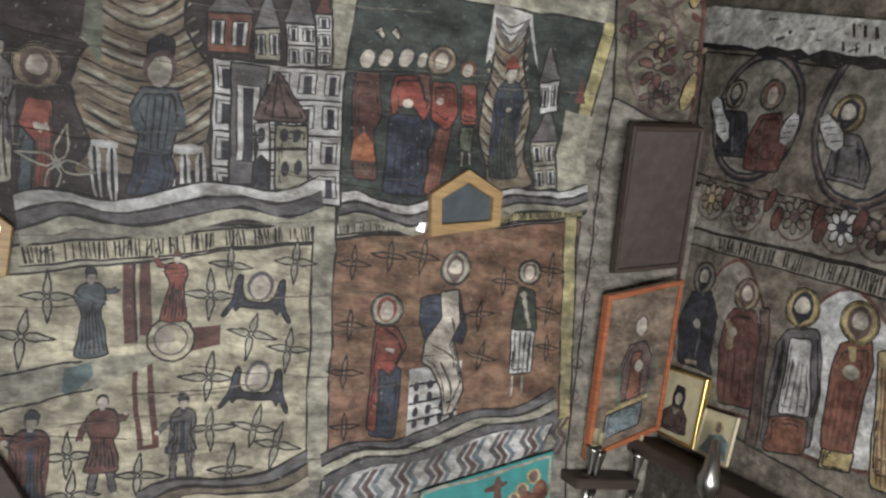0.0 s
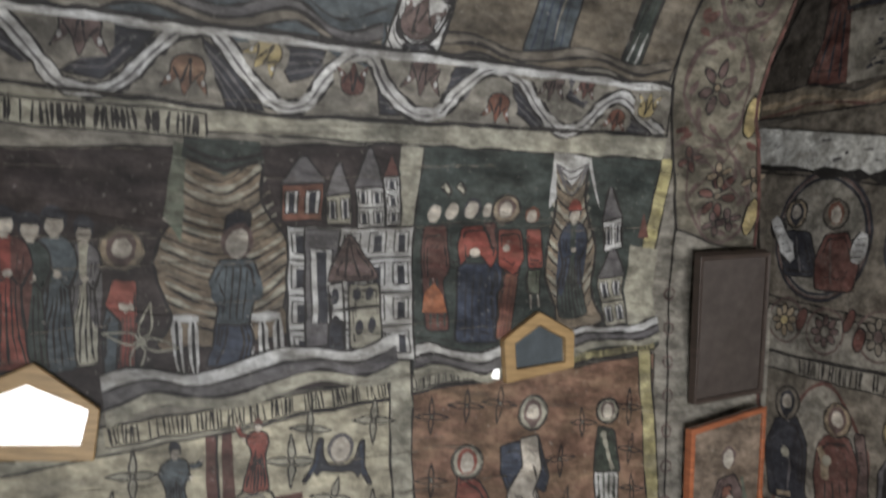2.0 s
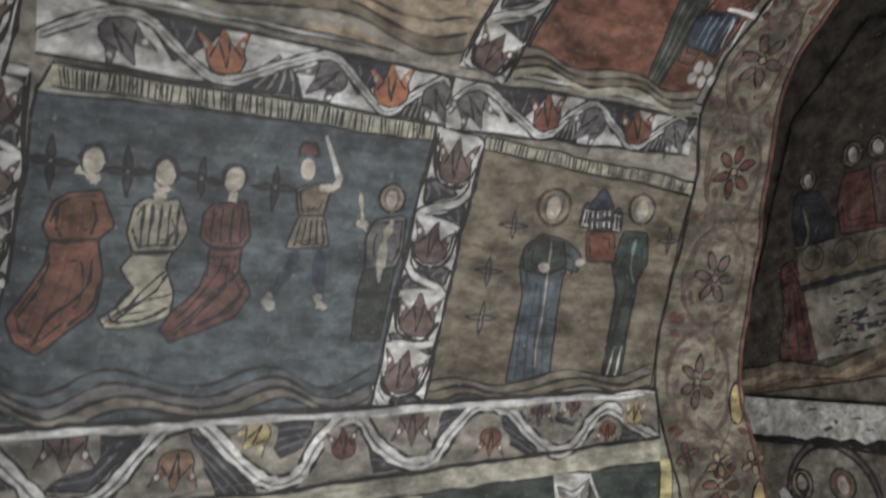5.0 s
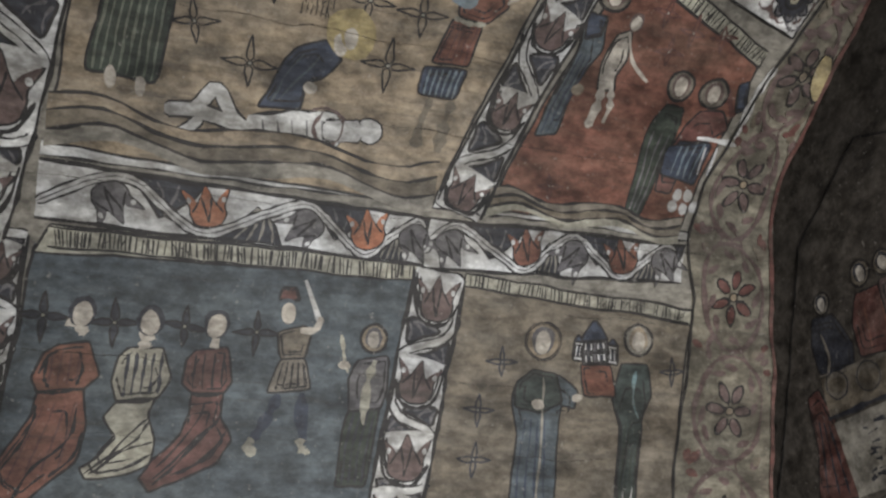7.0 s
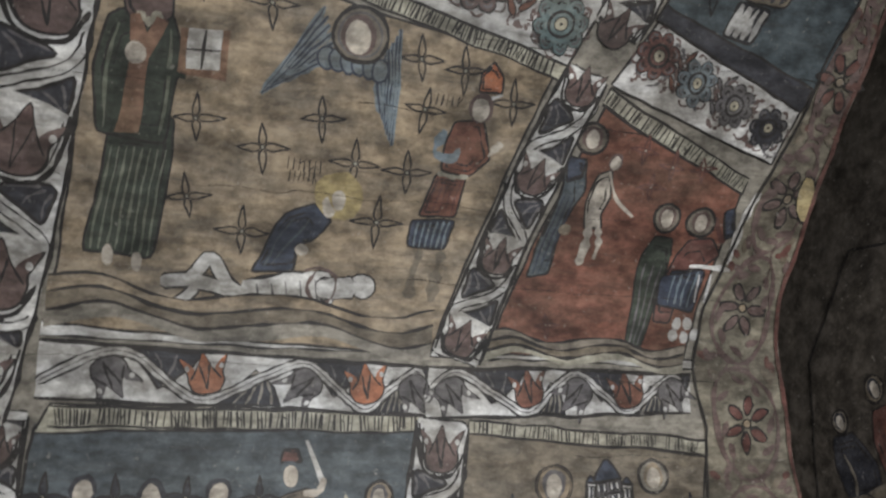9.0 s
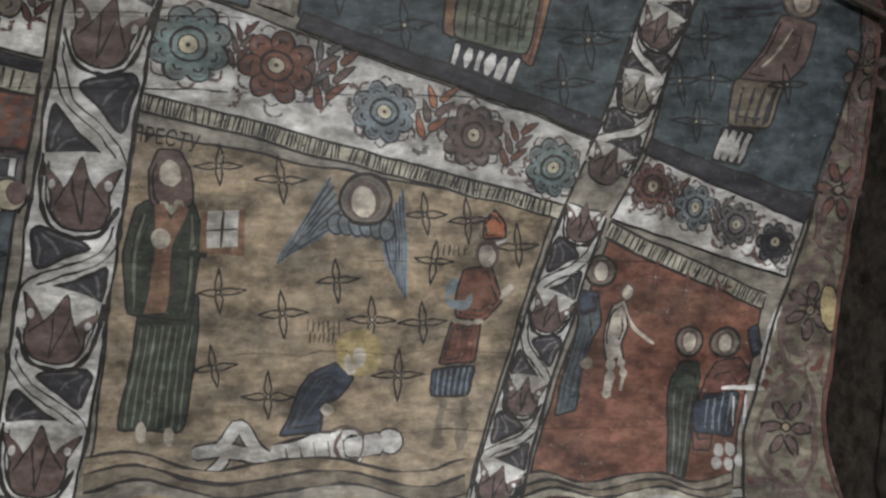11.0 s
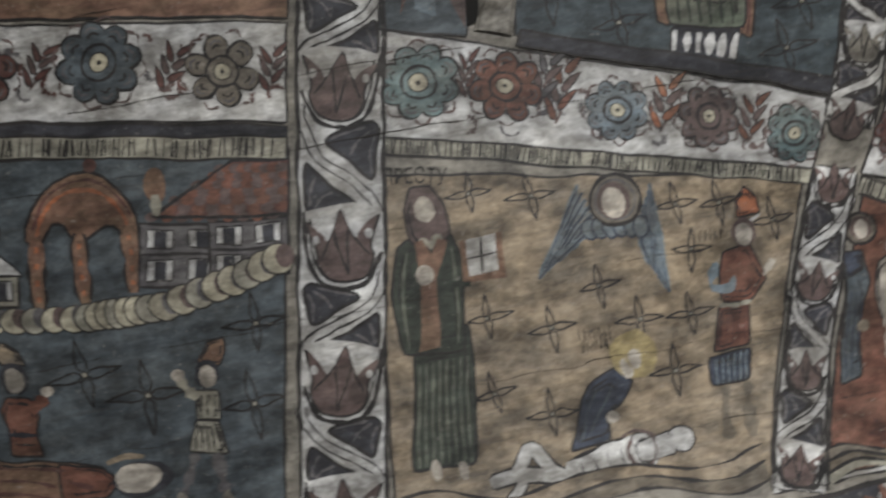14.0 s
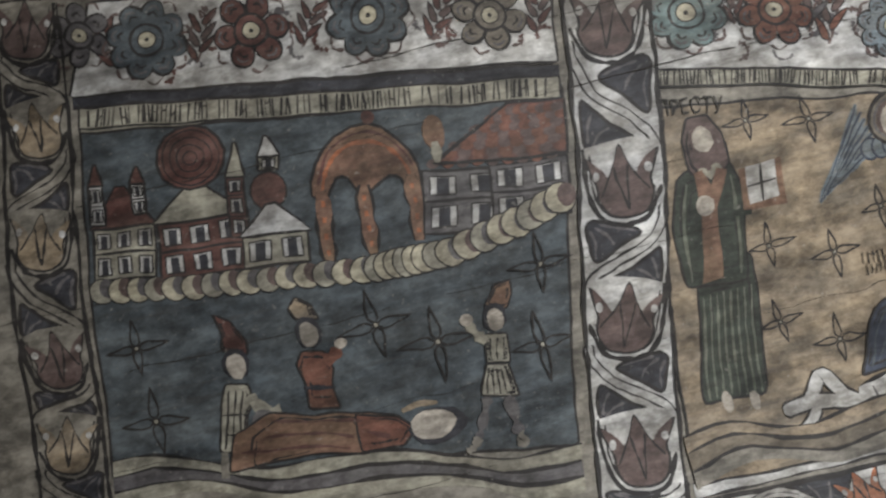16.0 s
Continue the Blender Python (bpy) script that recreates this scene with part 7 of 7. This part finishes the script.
sketch(m, [([(1.638, 2.602), (1.565, 2.609), (1.502, 2.188), (1.594, 2.187)], GOLD)], folds((1.624, 2.551), (1.573, 2.555), (1.582, 2.200), (1.522, 2.197), 4, 0.008, BRICK), surface=on_end)
m = end_panel([(2.625, 2.863), (1.418, 2.739), (1.432, 2.819), (2.639, 2.924)], BOARD, "pale lettering strip over the saints", name="lettering_strip")
text_band(m, (2.407, 2.869), (1.458, 2.782), 0.07, BOARD, surface=on_end)
m = end_panel([(2.640, 2.929), (1.433, 2.827), (1.454, 2.946), (2.650, 3.124)], BOARD, "scroll band with dark red blossoms on the end wall", name="flower_band")
for c_, mt, heart in zip([(2.474, 3.049), (2.277, 3.012), (2.047, 2.999), (1.845, 2.970), (1.699, 2.957)], (OCHRE, TULIP, DUSK, WHITE, TULIP), (GOLD, BOARD, TULIP, CHAR, OCHRE)):
    br = part_brush(m, on_end)
    br.ring(c_, 0.088, 0.009, TULIP)
    for j in range(8):
        a = j * math.tau / 8
        p_ = (c_[0] + 0.042 * math.cos(a), c_[1] + 0.042 * math.sin(a))
        br.blob(p_, 0.026, 0.017, LINE, a, 10).blob(p_, 0.02, 0.012, mt, a, 10)
    br.blob(c_, 0.018, 0.018, heart)
    finish(br, "painted_flower", m)
for c_ in [(2.587, 3.062), (2.390, 3.052), (2.168, 3.053), (2.125, 2.982), (1.948, 3.002), (1.931, 2.954), (1.780, 2.993)]:
    br = part_brush(m, on_end)
    br.blob(c_, 0.026, 0.05, LINE, 0.3, 12).blob(c_, 0.021, 0.043, MAROON, 0.3, 12)
    finish(br, "painted_bud", m)
m = end_panel([(2.623, 3.156), (1.456, 2.963), (1.534, 3.424), (2.663, 3.680)], DUSK, "painted medallions with haloed prophets holding scrolls")


def medallion(c, ru, rv):
    br = part_brush(m, on_end)
    br.blob(c, ru, rv, TULIP, 0, 28).blob(c, ru * 0.93, rv * 0.94, BOARD, 0, 28)
    for k in (1.0, 0.9):
        pts = [(c[0] + ru * k * math.cos(i * math.tau / 28), c[1] + rv * k * math.sin(i * math.tau / 28)) for i in range(29)]
        br.line(pts, 0.012, CHAR)
    return finish(br, "painted_medallion", m)


medallion((2.318, 3.377), 0.225, 0.25)
medallion((1.812, 3.326), 0.225, 0.29)
sketch(m, [([(2.492, 3.416), (2.366, 3.396), (2.310, 3.215), (2.495, 3.229), (2.505, 3.335)], CHAR)], [([(2.439, 3.389), (2.410, 3.239)], 0.01, GREY)], head=((2.444, 3.475), 0.05, CHAR, OCHRE), surface=on_end, beard=True)
sketch(m, [([(2.290, 3.380), (2.196, 3.384), (2.141, 3.254), (2.173, 3.160), (2.334, 3.170), (2.340, 3.282)], MAROON)], [([(2.271, 3.356), (2.262, 3.192)], 0.01, TULIP)], head=((2.253, 3.457), 0.052, BRICK, DUSK), surface=on_end)
sketch(m, [([(1.932, 3.288), (1.845, 3.284), (1.781, 3.170), (1.788, 3.105), (1.958, 3.141), (1.950, 3.210)], GREY)], [([(1.917, 3.268), (1.915, 3.151)], 0.012, CHAR), ([(1.852, 3.266), (1.814, 3.133)], 0.012, CHAR)], head=((1.903, 3.358), 0.06, CHAR, GOLD), surface=on_end, beard=True)
SC = part_brush(m, on_end)
for a_, b_ in (((2.560, 3.468), (2.452, 3.286)), ((2.123, 3.369), (2.162, 3.266)), ((2.000, 3.361), (1.916, 3.239))):
    SC.line([a_, b_], 0.075, LINE).line([a_, b_], 0.06, WHITE)
    for k in range(4):
        c_ = lerp(a_, b_, 0.2 + 0.2 * k)
        SC.line([(c_[0] - 0.02, c_[1]), (c_[0] + 0.02, c_[1])], 0.006, LINE)
finish(SC, "painted_scroll", m, "pale painted scrolls with dark bars")

beam = prism([(2.704, 3.715), (1.659, 3.480), (1.685, 3.620), (2.755, 3.892)], on_end, -0.02, 0.05)
beam = mesh_part("painted_beam", beam, paint("whitewash", (0.66, 0.64, 0.57), 0.3, (0.3, 0.28, 0.24)), None, "whitewashed beam across the end wall with dark marks", "beam")
LEVEL[beam.name] = 0.051
bb = part_brush(beam, on_end)
for k in range(12):
    c_ = lerp((2.704, 3.813), (1.817, 3.587), random.random())
    c_ = (c_[0], c_[1] + random.uniform(-0.05, 0.05))
    bb.line([c_, (c_[0] + random.uniform(0.01, 0.05), c_[1] + random.uniform(-0.01, 0.01))], random.uniform(0.006, 0.02), GREY, 0.4)
bb.line([lerp((2.694, 3.704), (1.658, 3.475), k / 20) for k in range(21)], 0.03, LINE, 0.4)
for k in range(6):
    bb.line([lerp((1.909, 3.654), (1.681, 3.594), k / 5), lerp((1.900, 3.611), (1.673, 3.554), k / 5)], 0.018, LINE, 0.3).line([lerp((1.941, 3.601), (1.670, 3.536), k / 5), lerp((1.934, 3.565), (1.664, 3.504), k / 5)], 0.018, LINE, 0.3)
finish(bb, "stain_pattern", beam)
def lunette_panel(corners, mat, label, **kw):
    return panel(corners, mat, label, surface=on_lunette, **kw)


# Boarding and lunette ground take the recess's shade as a dark base colour.
mesh_part("wall_lunette", box(LUNETTE, LUNETTE + 0.15, SOUTH, WALL + 0.75, 3.85, CROWN_Z + 0.6, 0), SHADE, None, "boarding above the whitewashed beam, recess shade put in its colour", "wall", kind="structure")
m = lunette_panel([(2.510, 3.827), (2.479, 3.925), (2.173, 3.898), (2.006, 3.830), (1.688, 3.879), (1.736, 3.744)], BROWN, "brown painted hills at the foot of the lunette", base=0.004)
sketch(m, [], [([(2.465, 3.863), (2.188, 3.854), (2.019, 3.793), (1.706, 3.829)], 0.02, OCHRE), ([(2.444, 3.824), (2.142, 3.822), (1.950, 3.777), (1.721, 3.786)], 0.01, MAROON)], name="painted_hill", surface=on_lunette)
m = lunette_panel([(2.477, 3.929), (2.295, 4.179), (1.910, 4.770), (1.489, 4.961), (1.186, 4.723), (1.482, 3.905), (1.688, 3.879), (2.006, 3.830), (2.173, 3.898)], SHADE, "lunette painting of figures at a table, ground coloured as shaded", base=0.003)
sketch(m, [([(1.966, 4.497), (1.868, 4.465), (1.836, 4.324), (1.869, 4.245), (2.026, 4.292), (2.017, 4.405)], CHAR)], [([(1.953, 4.424), (1.956, 4.331), (1.985, 4.286)], 0.01, DUSK)], head=((1.900, 4.521), 0.036, CHAR, DUSK), surface=on_lunette)
sketch(m, [([(1.746, 4.473), (1.626, 4.432), (1.606, 4.325), (1.654, 4.222), (1.826, 4.264), (1.812, 4.380)], MAROON)], [([(1.731, 4.408), (1.766, 4.271)], 0.01, BRICK), ([(1.662, 4.396), (1.687, 4.257)], 0.01, BRICK)], head=((1.699, 4.523), 0.04, CHAR, BROWN), surface=on_lunette)
sketch(m, [([(1.643, 4.452), (1.497, 4.416), (1.523, 4.224), (1.680, 4.244)], TULIP)], head=((1.599, 4.495), 0.04, CHAR, BROWN), surface=on_lunette)
sketch(m, [([(2.121, 4.247), (2.053, 4.256), (2.027, 4.122), (2.032, 3.867), (2.216, 3.900), (2.152, 4.063)], MAROON)], folds((2.108, 4.162), (2.052, 4.131), (2.189, 3.919), (2.053, 3.883), 3, 0.008, CHAR), surface=on_lunette)
TB = part_brush(m, on_lunette)
TB.poly([(2.029, 4.281), (1.575, 4.197), (1.618, 4.076), (2.045, 4.151)], BROWN)
TB.line([(2.035, 4.291), (1.789, 4.242), (1.573, 4.202)], 0.012, DUSK, 0.4).line([(2.055, 4.147), (1.832, 4.117), (1.616, 4.081)], 0.014, CHAR, 0.4)
finish(TB, "painted_table", m, "brown painted table top")
for c_ in [(1.967, 4.234), (1.824, 4.198), (1.684, 4.168)]:
    TB = part_brush(m, on_lunette)
    TB.blob(c_, 0.06, 0.04, DUSK, 0.3, 16).blob(c_, 0.045, 0.028, BROWN, 0.3, 16).ring(c_, 0.05, 0.005, CHAR)
    finish(TB, "painted_dish", m)
TB = part_brush(m, on_lunette)
TB.poly([(2.039, 4.126), (1.618, 4.076), (1.697, 3.854), (2.042, 3.864)], BOARD)
q_ = [(2.039, 4.126), (1.618, 4.076), (1.697, 3.854), (2.042, 3.864)]
for k in range(46):
    c_ = lerp(lerp(q_[0], q_[1], random.uniform(0.04, 0.96)), lerp(q_[3], q_[2], random.uniform(0.04, 0.96)), random.uniform(0.08, 0.92))
    TB.line([c_, (c_[0] - random.uniform(0.02, 0.05), c_[1] + random.uniform(-0.012, 0.012))], random.uniform(0.01, 0.022), CHAR, 0.4)
finish(TB, "painted_cloth", m, "pale painted cloth with dark dashes")


# ---- icons and small things ----
def slab_on(a, b, c, e, off, depth, frame_mat, face_mat, rim, name, label, surface, tilt=0.0, glass=0.004):
    """A framed picture whose four corners (a foot left, b foot right, c head right, e head left) lie on a surface."""
    cx = (a[0] + b[0] + c[0] + e[0]) / 4
    lowest, highest = min(a[1], b[1]), max(c[1], e[1])
    lean = lambda u, v, d: surface(u, v, off + d + tilt * (v - lowest) / (highest - lowest))
    inset = lambda p, k: (cx + (p[0] - cx) * (1 - k * 0.9), (a[1] + b[1] + c[1] + e[1]) / 4 + (p[1] - (a[1] + b[1] + c[1] + e[1]) / 4) * (1 - k * 0.55))
    corners = [a, b, c, e]
    inner = [inset(p, rim) for p in corners]
    frm = mesh_part(name, prism(corners, lean, 0, depth, inner), frame_mat, None, label, "icon", "hanging icons")
    mesh_part("picture_board", prism(inner, lean, 0.001, depth - 0.008), face_mat, frm)
    LEVEL[frm.name] = depth - 0.007
    return frm, lean


icon, lean = slab_on((1.837, -0.409), (2.158, -0.341), (1.998, 0.270), (1.704, 0.211), 0.01, 0.045, OAK, BLACK_GLASS, 0.1, "dark_icon", "tall blackened icon in a thin dark frame", on_vault, 0.07)
br = part_brush(icon, lean)
br.blob((1.939, 0.039), 0.022, 0.045, DUSK).poly([(1.940, -0.300), (2.090, -0.256), (2.016, -0.034), (1.935, -0.058)], SHADE).blob((2.001, -0.175), 0.03, 0.025, DUSK)
finish(br, "faded_figure", icon)
icon, lean = slab_on((1.851, -1.158), (2.179, -1.013), (2.126, -0.388), (1.786, -0.494), 0.02, 0.04, FRAME_ORANGE, paint("icon_ground", (0.22, 0.165, 0.12), 0.1), 0.12, "orange_framed_icon", "icon of a robed figure in a glossy orange frame", on_vault, 0.06)
a_, b_, c_, e_ = (1.851, -1.158), (2.179, -1.013), (2.126, -0.388), (1.786, -0.494)
at = lambda x, y: lerp(lerp(a_, b_, x), lerp(e_, c_, x), y)
sketch(icon, [([at(x, y) for x, y in ((0.3, 0.3), (0.28, 0.52), (0.4, 0.66), (0.62, 0.66), (0.76, 0.5), (0.78, 0.3))], TULIP), ([at(x, y) for x, y in ((0.42, 0.3), (0.44, 0.6), (0.58, 0.6), (0.62, 0.3))], BRICK)], [([at(0.28, 0.55), at(0.3, 0.35), at(0.42, 0.24)], 0.02, MOSS), ([at(0.72, 0.62), at(0.78, 0.4), at(0.72, 0.24)], 0.02, MOSS), ([at(0.2, 0.265), at(0.74, 0.275)], 0.014, GOLD)], [(at(0.55, 0.5), 0.02, 0.022, FLESH)], head=(at(0.52, 0.76), 0.05, TULIP, None), surface=lean)
sketch(icon, [([at(x, y) for x, y in ((0.2, 0.09), (0.66, 0.1), (0.68, 0.255), (0.2, 0.25))], SKY)], [([at(0.3 + 0.1 * k, 0.1), at(0.32 + 0.1 * k, 0.24)], 0.008, TEAL) for k in range(4)], name="painted_cushion", surface=lean)
icon, lean = slab_on((2.588, 2.058), (2.295, 2.057), (2.292, 2.340), (2.578, 2.335), 0.02, 0.03, GILT, PAPER, 0.13, "gilt_framed_icon", "small monk icon in a gilt frame leaning on the shelf", on_end, -0.01)
a_, b_, c_, e_ = (2.588, 2.058), (2.295, 2.057), (2.292, 2.340), (2.578, 2.335)
at = lambda x, y: lerp(lerp(a_, b_, x), lerp(e_, c_, x), y)
sketch(icon, [([at(x, y) for x, y in ((0.22, 0.12), (0.28, 0.36), (0.42, 0.48), (0.6, 0.48), (0.74, 0.34), (0.78, 0.12))], TULIP), ([at(x, y) for x, y in ((0.42, 0.46), (0.4, 0.62), (0.44, 0.78), (0.58, 0.78), (0.62, 0.62), (0.6, 0.46))], CHAR)], [([at(0.45, 0.46), at(0.5, 0.36), at(0.56, 0.46)], 0.008, PALE)], [(at(0.51, 0.6), 0.018, 0.026, FLESH)], surface=lean)
icon, lean = slab_on((2.293, 2.058), (2.119, 2.054), (2.111, 2.240), (2.279, 2.231), 0.035, 0.014, PAPER, PAPER, 0.06, "small_icon_print", "small unframed icon print of a figure in teal", on_end, -0.01)
br = part_brush(icon, lean)
br.poly([(2.276, 2.068), (2.133, 2.067), (2.133, 2.138), (2.177, 2.160), (2.232, 2.143)], TEAL).blob((2.197, 2.178), 0.026, 0.026, GOLD).blob((2.197, 2.178), 0.014, 0.02, TULIP)
finish(br, "painted_figure", icon)

mesh_part("icon_shelf", box(END - 0.16, END - 0.002, SOUTH + 0.4, WALL, (2.440, 2.043)[1] - 0.07, (2.440, 2.043)[1] - 0.012), OAK, None, "dark wooden shelf under the small icons", "shelf")
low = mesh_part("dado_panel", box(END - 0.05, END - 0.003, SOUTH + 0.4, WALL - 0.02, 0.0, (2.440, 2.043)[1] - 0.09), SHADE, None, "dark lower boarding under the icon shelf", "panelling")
LEVEL[low.name] = 0.052
br = part_brush(low, on_end)
for k in range(8):
    c_ = lerp((2.805, 1.671), (1.752, 1.933), k / 7)
    br.line([(c_[0] - 0.06, c_[1] - 0.06), (c_[0] + 0.06, c_[1] + 0.06)], 0.02, DUSK).line([(c_[0] - 0.06, c_[1] + 0.06), (c_[0] + 0.06, c_[1] - 0.06)], 0.02, DUSK)
finish(br, "lattice_pattern", low)
sh = mesh_part("ledge_board", box((1.778, -1.140)[0], END - 0.17, WALL - 0.12, WALL - 0.003, SPRING + (1.819, -1.209)[1] - 0.04, SPRING + (1.819, -1.209)[1]), OAK, None, "dark ledge along the wall below the orange icon", "ledge")


def candlestick(x, y, z):
    ob = mesh_part("candlestick", lathe([(0.035, 0), (0.037, 0.01), (0.012, 0.03), (0.01, 0.1), (0.024, 0.206), (0.01, 0.13), (0.009, 0.2), (0.029, 0.302), (0.031, 0.321), (0.014, 0.24)], 18, (x, y, z)), METAL, None, "tarnished metal candlestick on the dark ledge", "candlestick", "candlesticks on the ledge")
    mesh_part("candle", lathe([(0.016, 0.324), (0.009, 0.30), (0.012, 0.389)], 12, (x, y, z)), PAPER, ob)
    return ob


zl = SPRING + (1.819, -1.209)[1]
candlestick((1.865, -1.278)[0], WALL - 0.07, zl - 0.2)
candlestick((1.900, -1.277)[0], WALL - 0.06, zl - 0.22)
candlestick((2.097, -1.276)[0], WALL - 0.06, zl - 0.22)
yz = (2.037, 2.009)
orb = mesh_part("hanging_lamp", lathe([(0.014, 0.168), (0.03, 0.06), (0.042, 0.03), (0.04, 0.0), (0.028, -0.03), (0.012, -0.05), (0.004, -0.06)][::-1], 20, (END - 0.2, yz[0], yz[1])), METAL, None, "polished round metal lamp on the shelf's edge", "lamp")
mesh_part("bracket", box(END - 0.2, END - 0.04, yz[0] - 0.006, yz[0] + 0.006, yz[1] - 0.07, yz[1] - 0.055, 0), METAL, orb)

pr = mesh_part("turquoise_print", prism([(1.111, -1.603), (1.749, -1.508), (1.711, -1.131), (1.181, -1.297)], on_vault, 0.02, 0.032), CLOTH, None, "turquoise devotional print with a dark red cross", "print")
LEVEL[pr.name] = 0.0325
br = part_brush(pr)
br.line([(1.526, -1.439), (1.479, -1.234)], 0.03, MAROON).line([(1.432, -1.289), (1.525, -1.259)], 0.025, MAROON).outline([(1.109, -1.592), (1.737, -1.498), (1.701, -1.151), (1.188, -1.303)], 0.012, PALE)
for c_ in ((1.598, -1.286), (1.639, -1.231), (1.568, -1.326), (1.437, -1.349), (1.276, -1.382)):
    br.blob(c_, 0.03, 0.03, GOLD).blob(c_, 0.018, 0.022, TULIP)
for c_ in ((1.620, -1.338), (1.676, -1.292)):
    br.blob(c_, 0.035, 0.05, BRICK)
finish(br, "printed_scene", pr)

# thin dark tie rod under the vault
a_, b_ = Vector(on_vault(*(1.200, 3.477), 0.06)), Vector(on_vault(*(1.792, 3.210), 0.06))
way = (b_ - a_).normalized()
rod = bpy.data.curves.new("tie_rod", "CURVE")
rod.dimensions, rod.bevel_depth, rod.bevel_resolution = "3D", 0.011, 4
sp = rod.splines.new("POLY")
sp.points.add(1)
sp.points[0].co, sp.points[1].co = (*(a_ - way * 0.7), 1), (*(b_ + way * 0.35), 1)
rod.materials.append(OAK)
tagged(new("tie_rod", rod), "thin dark iron rod running under the vault", "rod")

# wedge of dark timber at the wall's lower west
wd = prism([(-0.299, -1.035), (-0.084, -1.339), (-0.139, -1.370), (-0.244, -1.473)], on_vault, 0.02, 0.07)
mesh_part("leaning_batten", wd, OAK, None, "dark leaning batten against the painted wall", "batten")

# ---- pale scratches and edge glints, drawn as lines where the wall boards meet ----
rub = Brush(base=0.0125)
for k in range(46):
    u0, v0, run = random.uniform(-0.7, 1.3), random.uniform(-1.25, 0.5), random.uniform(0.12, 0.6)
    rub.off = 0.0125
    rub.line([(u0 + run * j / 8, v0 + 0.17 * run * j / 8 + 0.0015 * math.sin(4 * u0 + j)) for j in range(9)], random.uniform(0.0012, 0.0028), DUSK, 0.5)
rub.make("scratch_glint", None, "thin pale scratches and painted edge glints along the wall boards", "wear", kind="stuff")

# ---- board joints across wall and vault ----
joints = Brush(base=0.0115)
gap_mat = plain("joint_shadow", (0.03, 0.026, 0.022), 0.9)
v = -1.9
while v < 3.6:
    x = WEST
    while x < 2.2:
        run = random.uniform(0.1, 0.6)
        w_ = random.uniform(0.0008, 0.0024)
        if random.random() < 0.45 and x + run < min(2.3, left_u(max(v, 0.5)) + 0.1):
            joints.off = 0.0115
            joints.line([(x + run * k / 6, v + 0.003 * math.sin(x * 3 + k)) for k in range(7)], w_, gap_mat, 0.35)
        x += run
    v += random.choice((0.21, 0.24, 0.27))
joints.make("board_joint", None, "thin dark joints between the wall boards", "joint", kind="stuff")
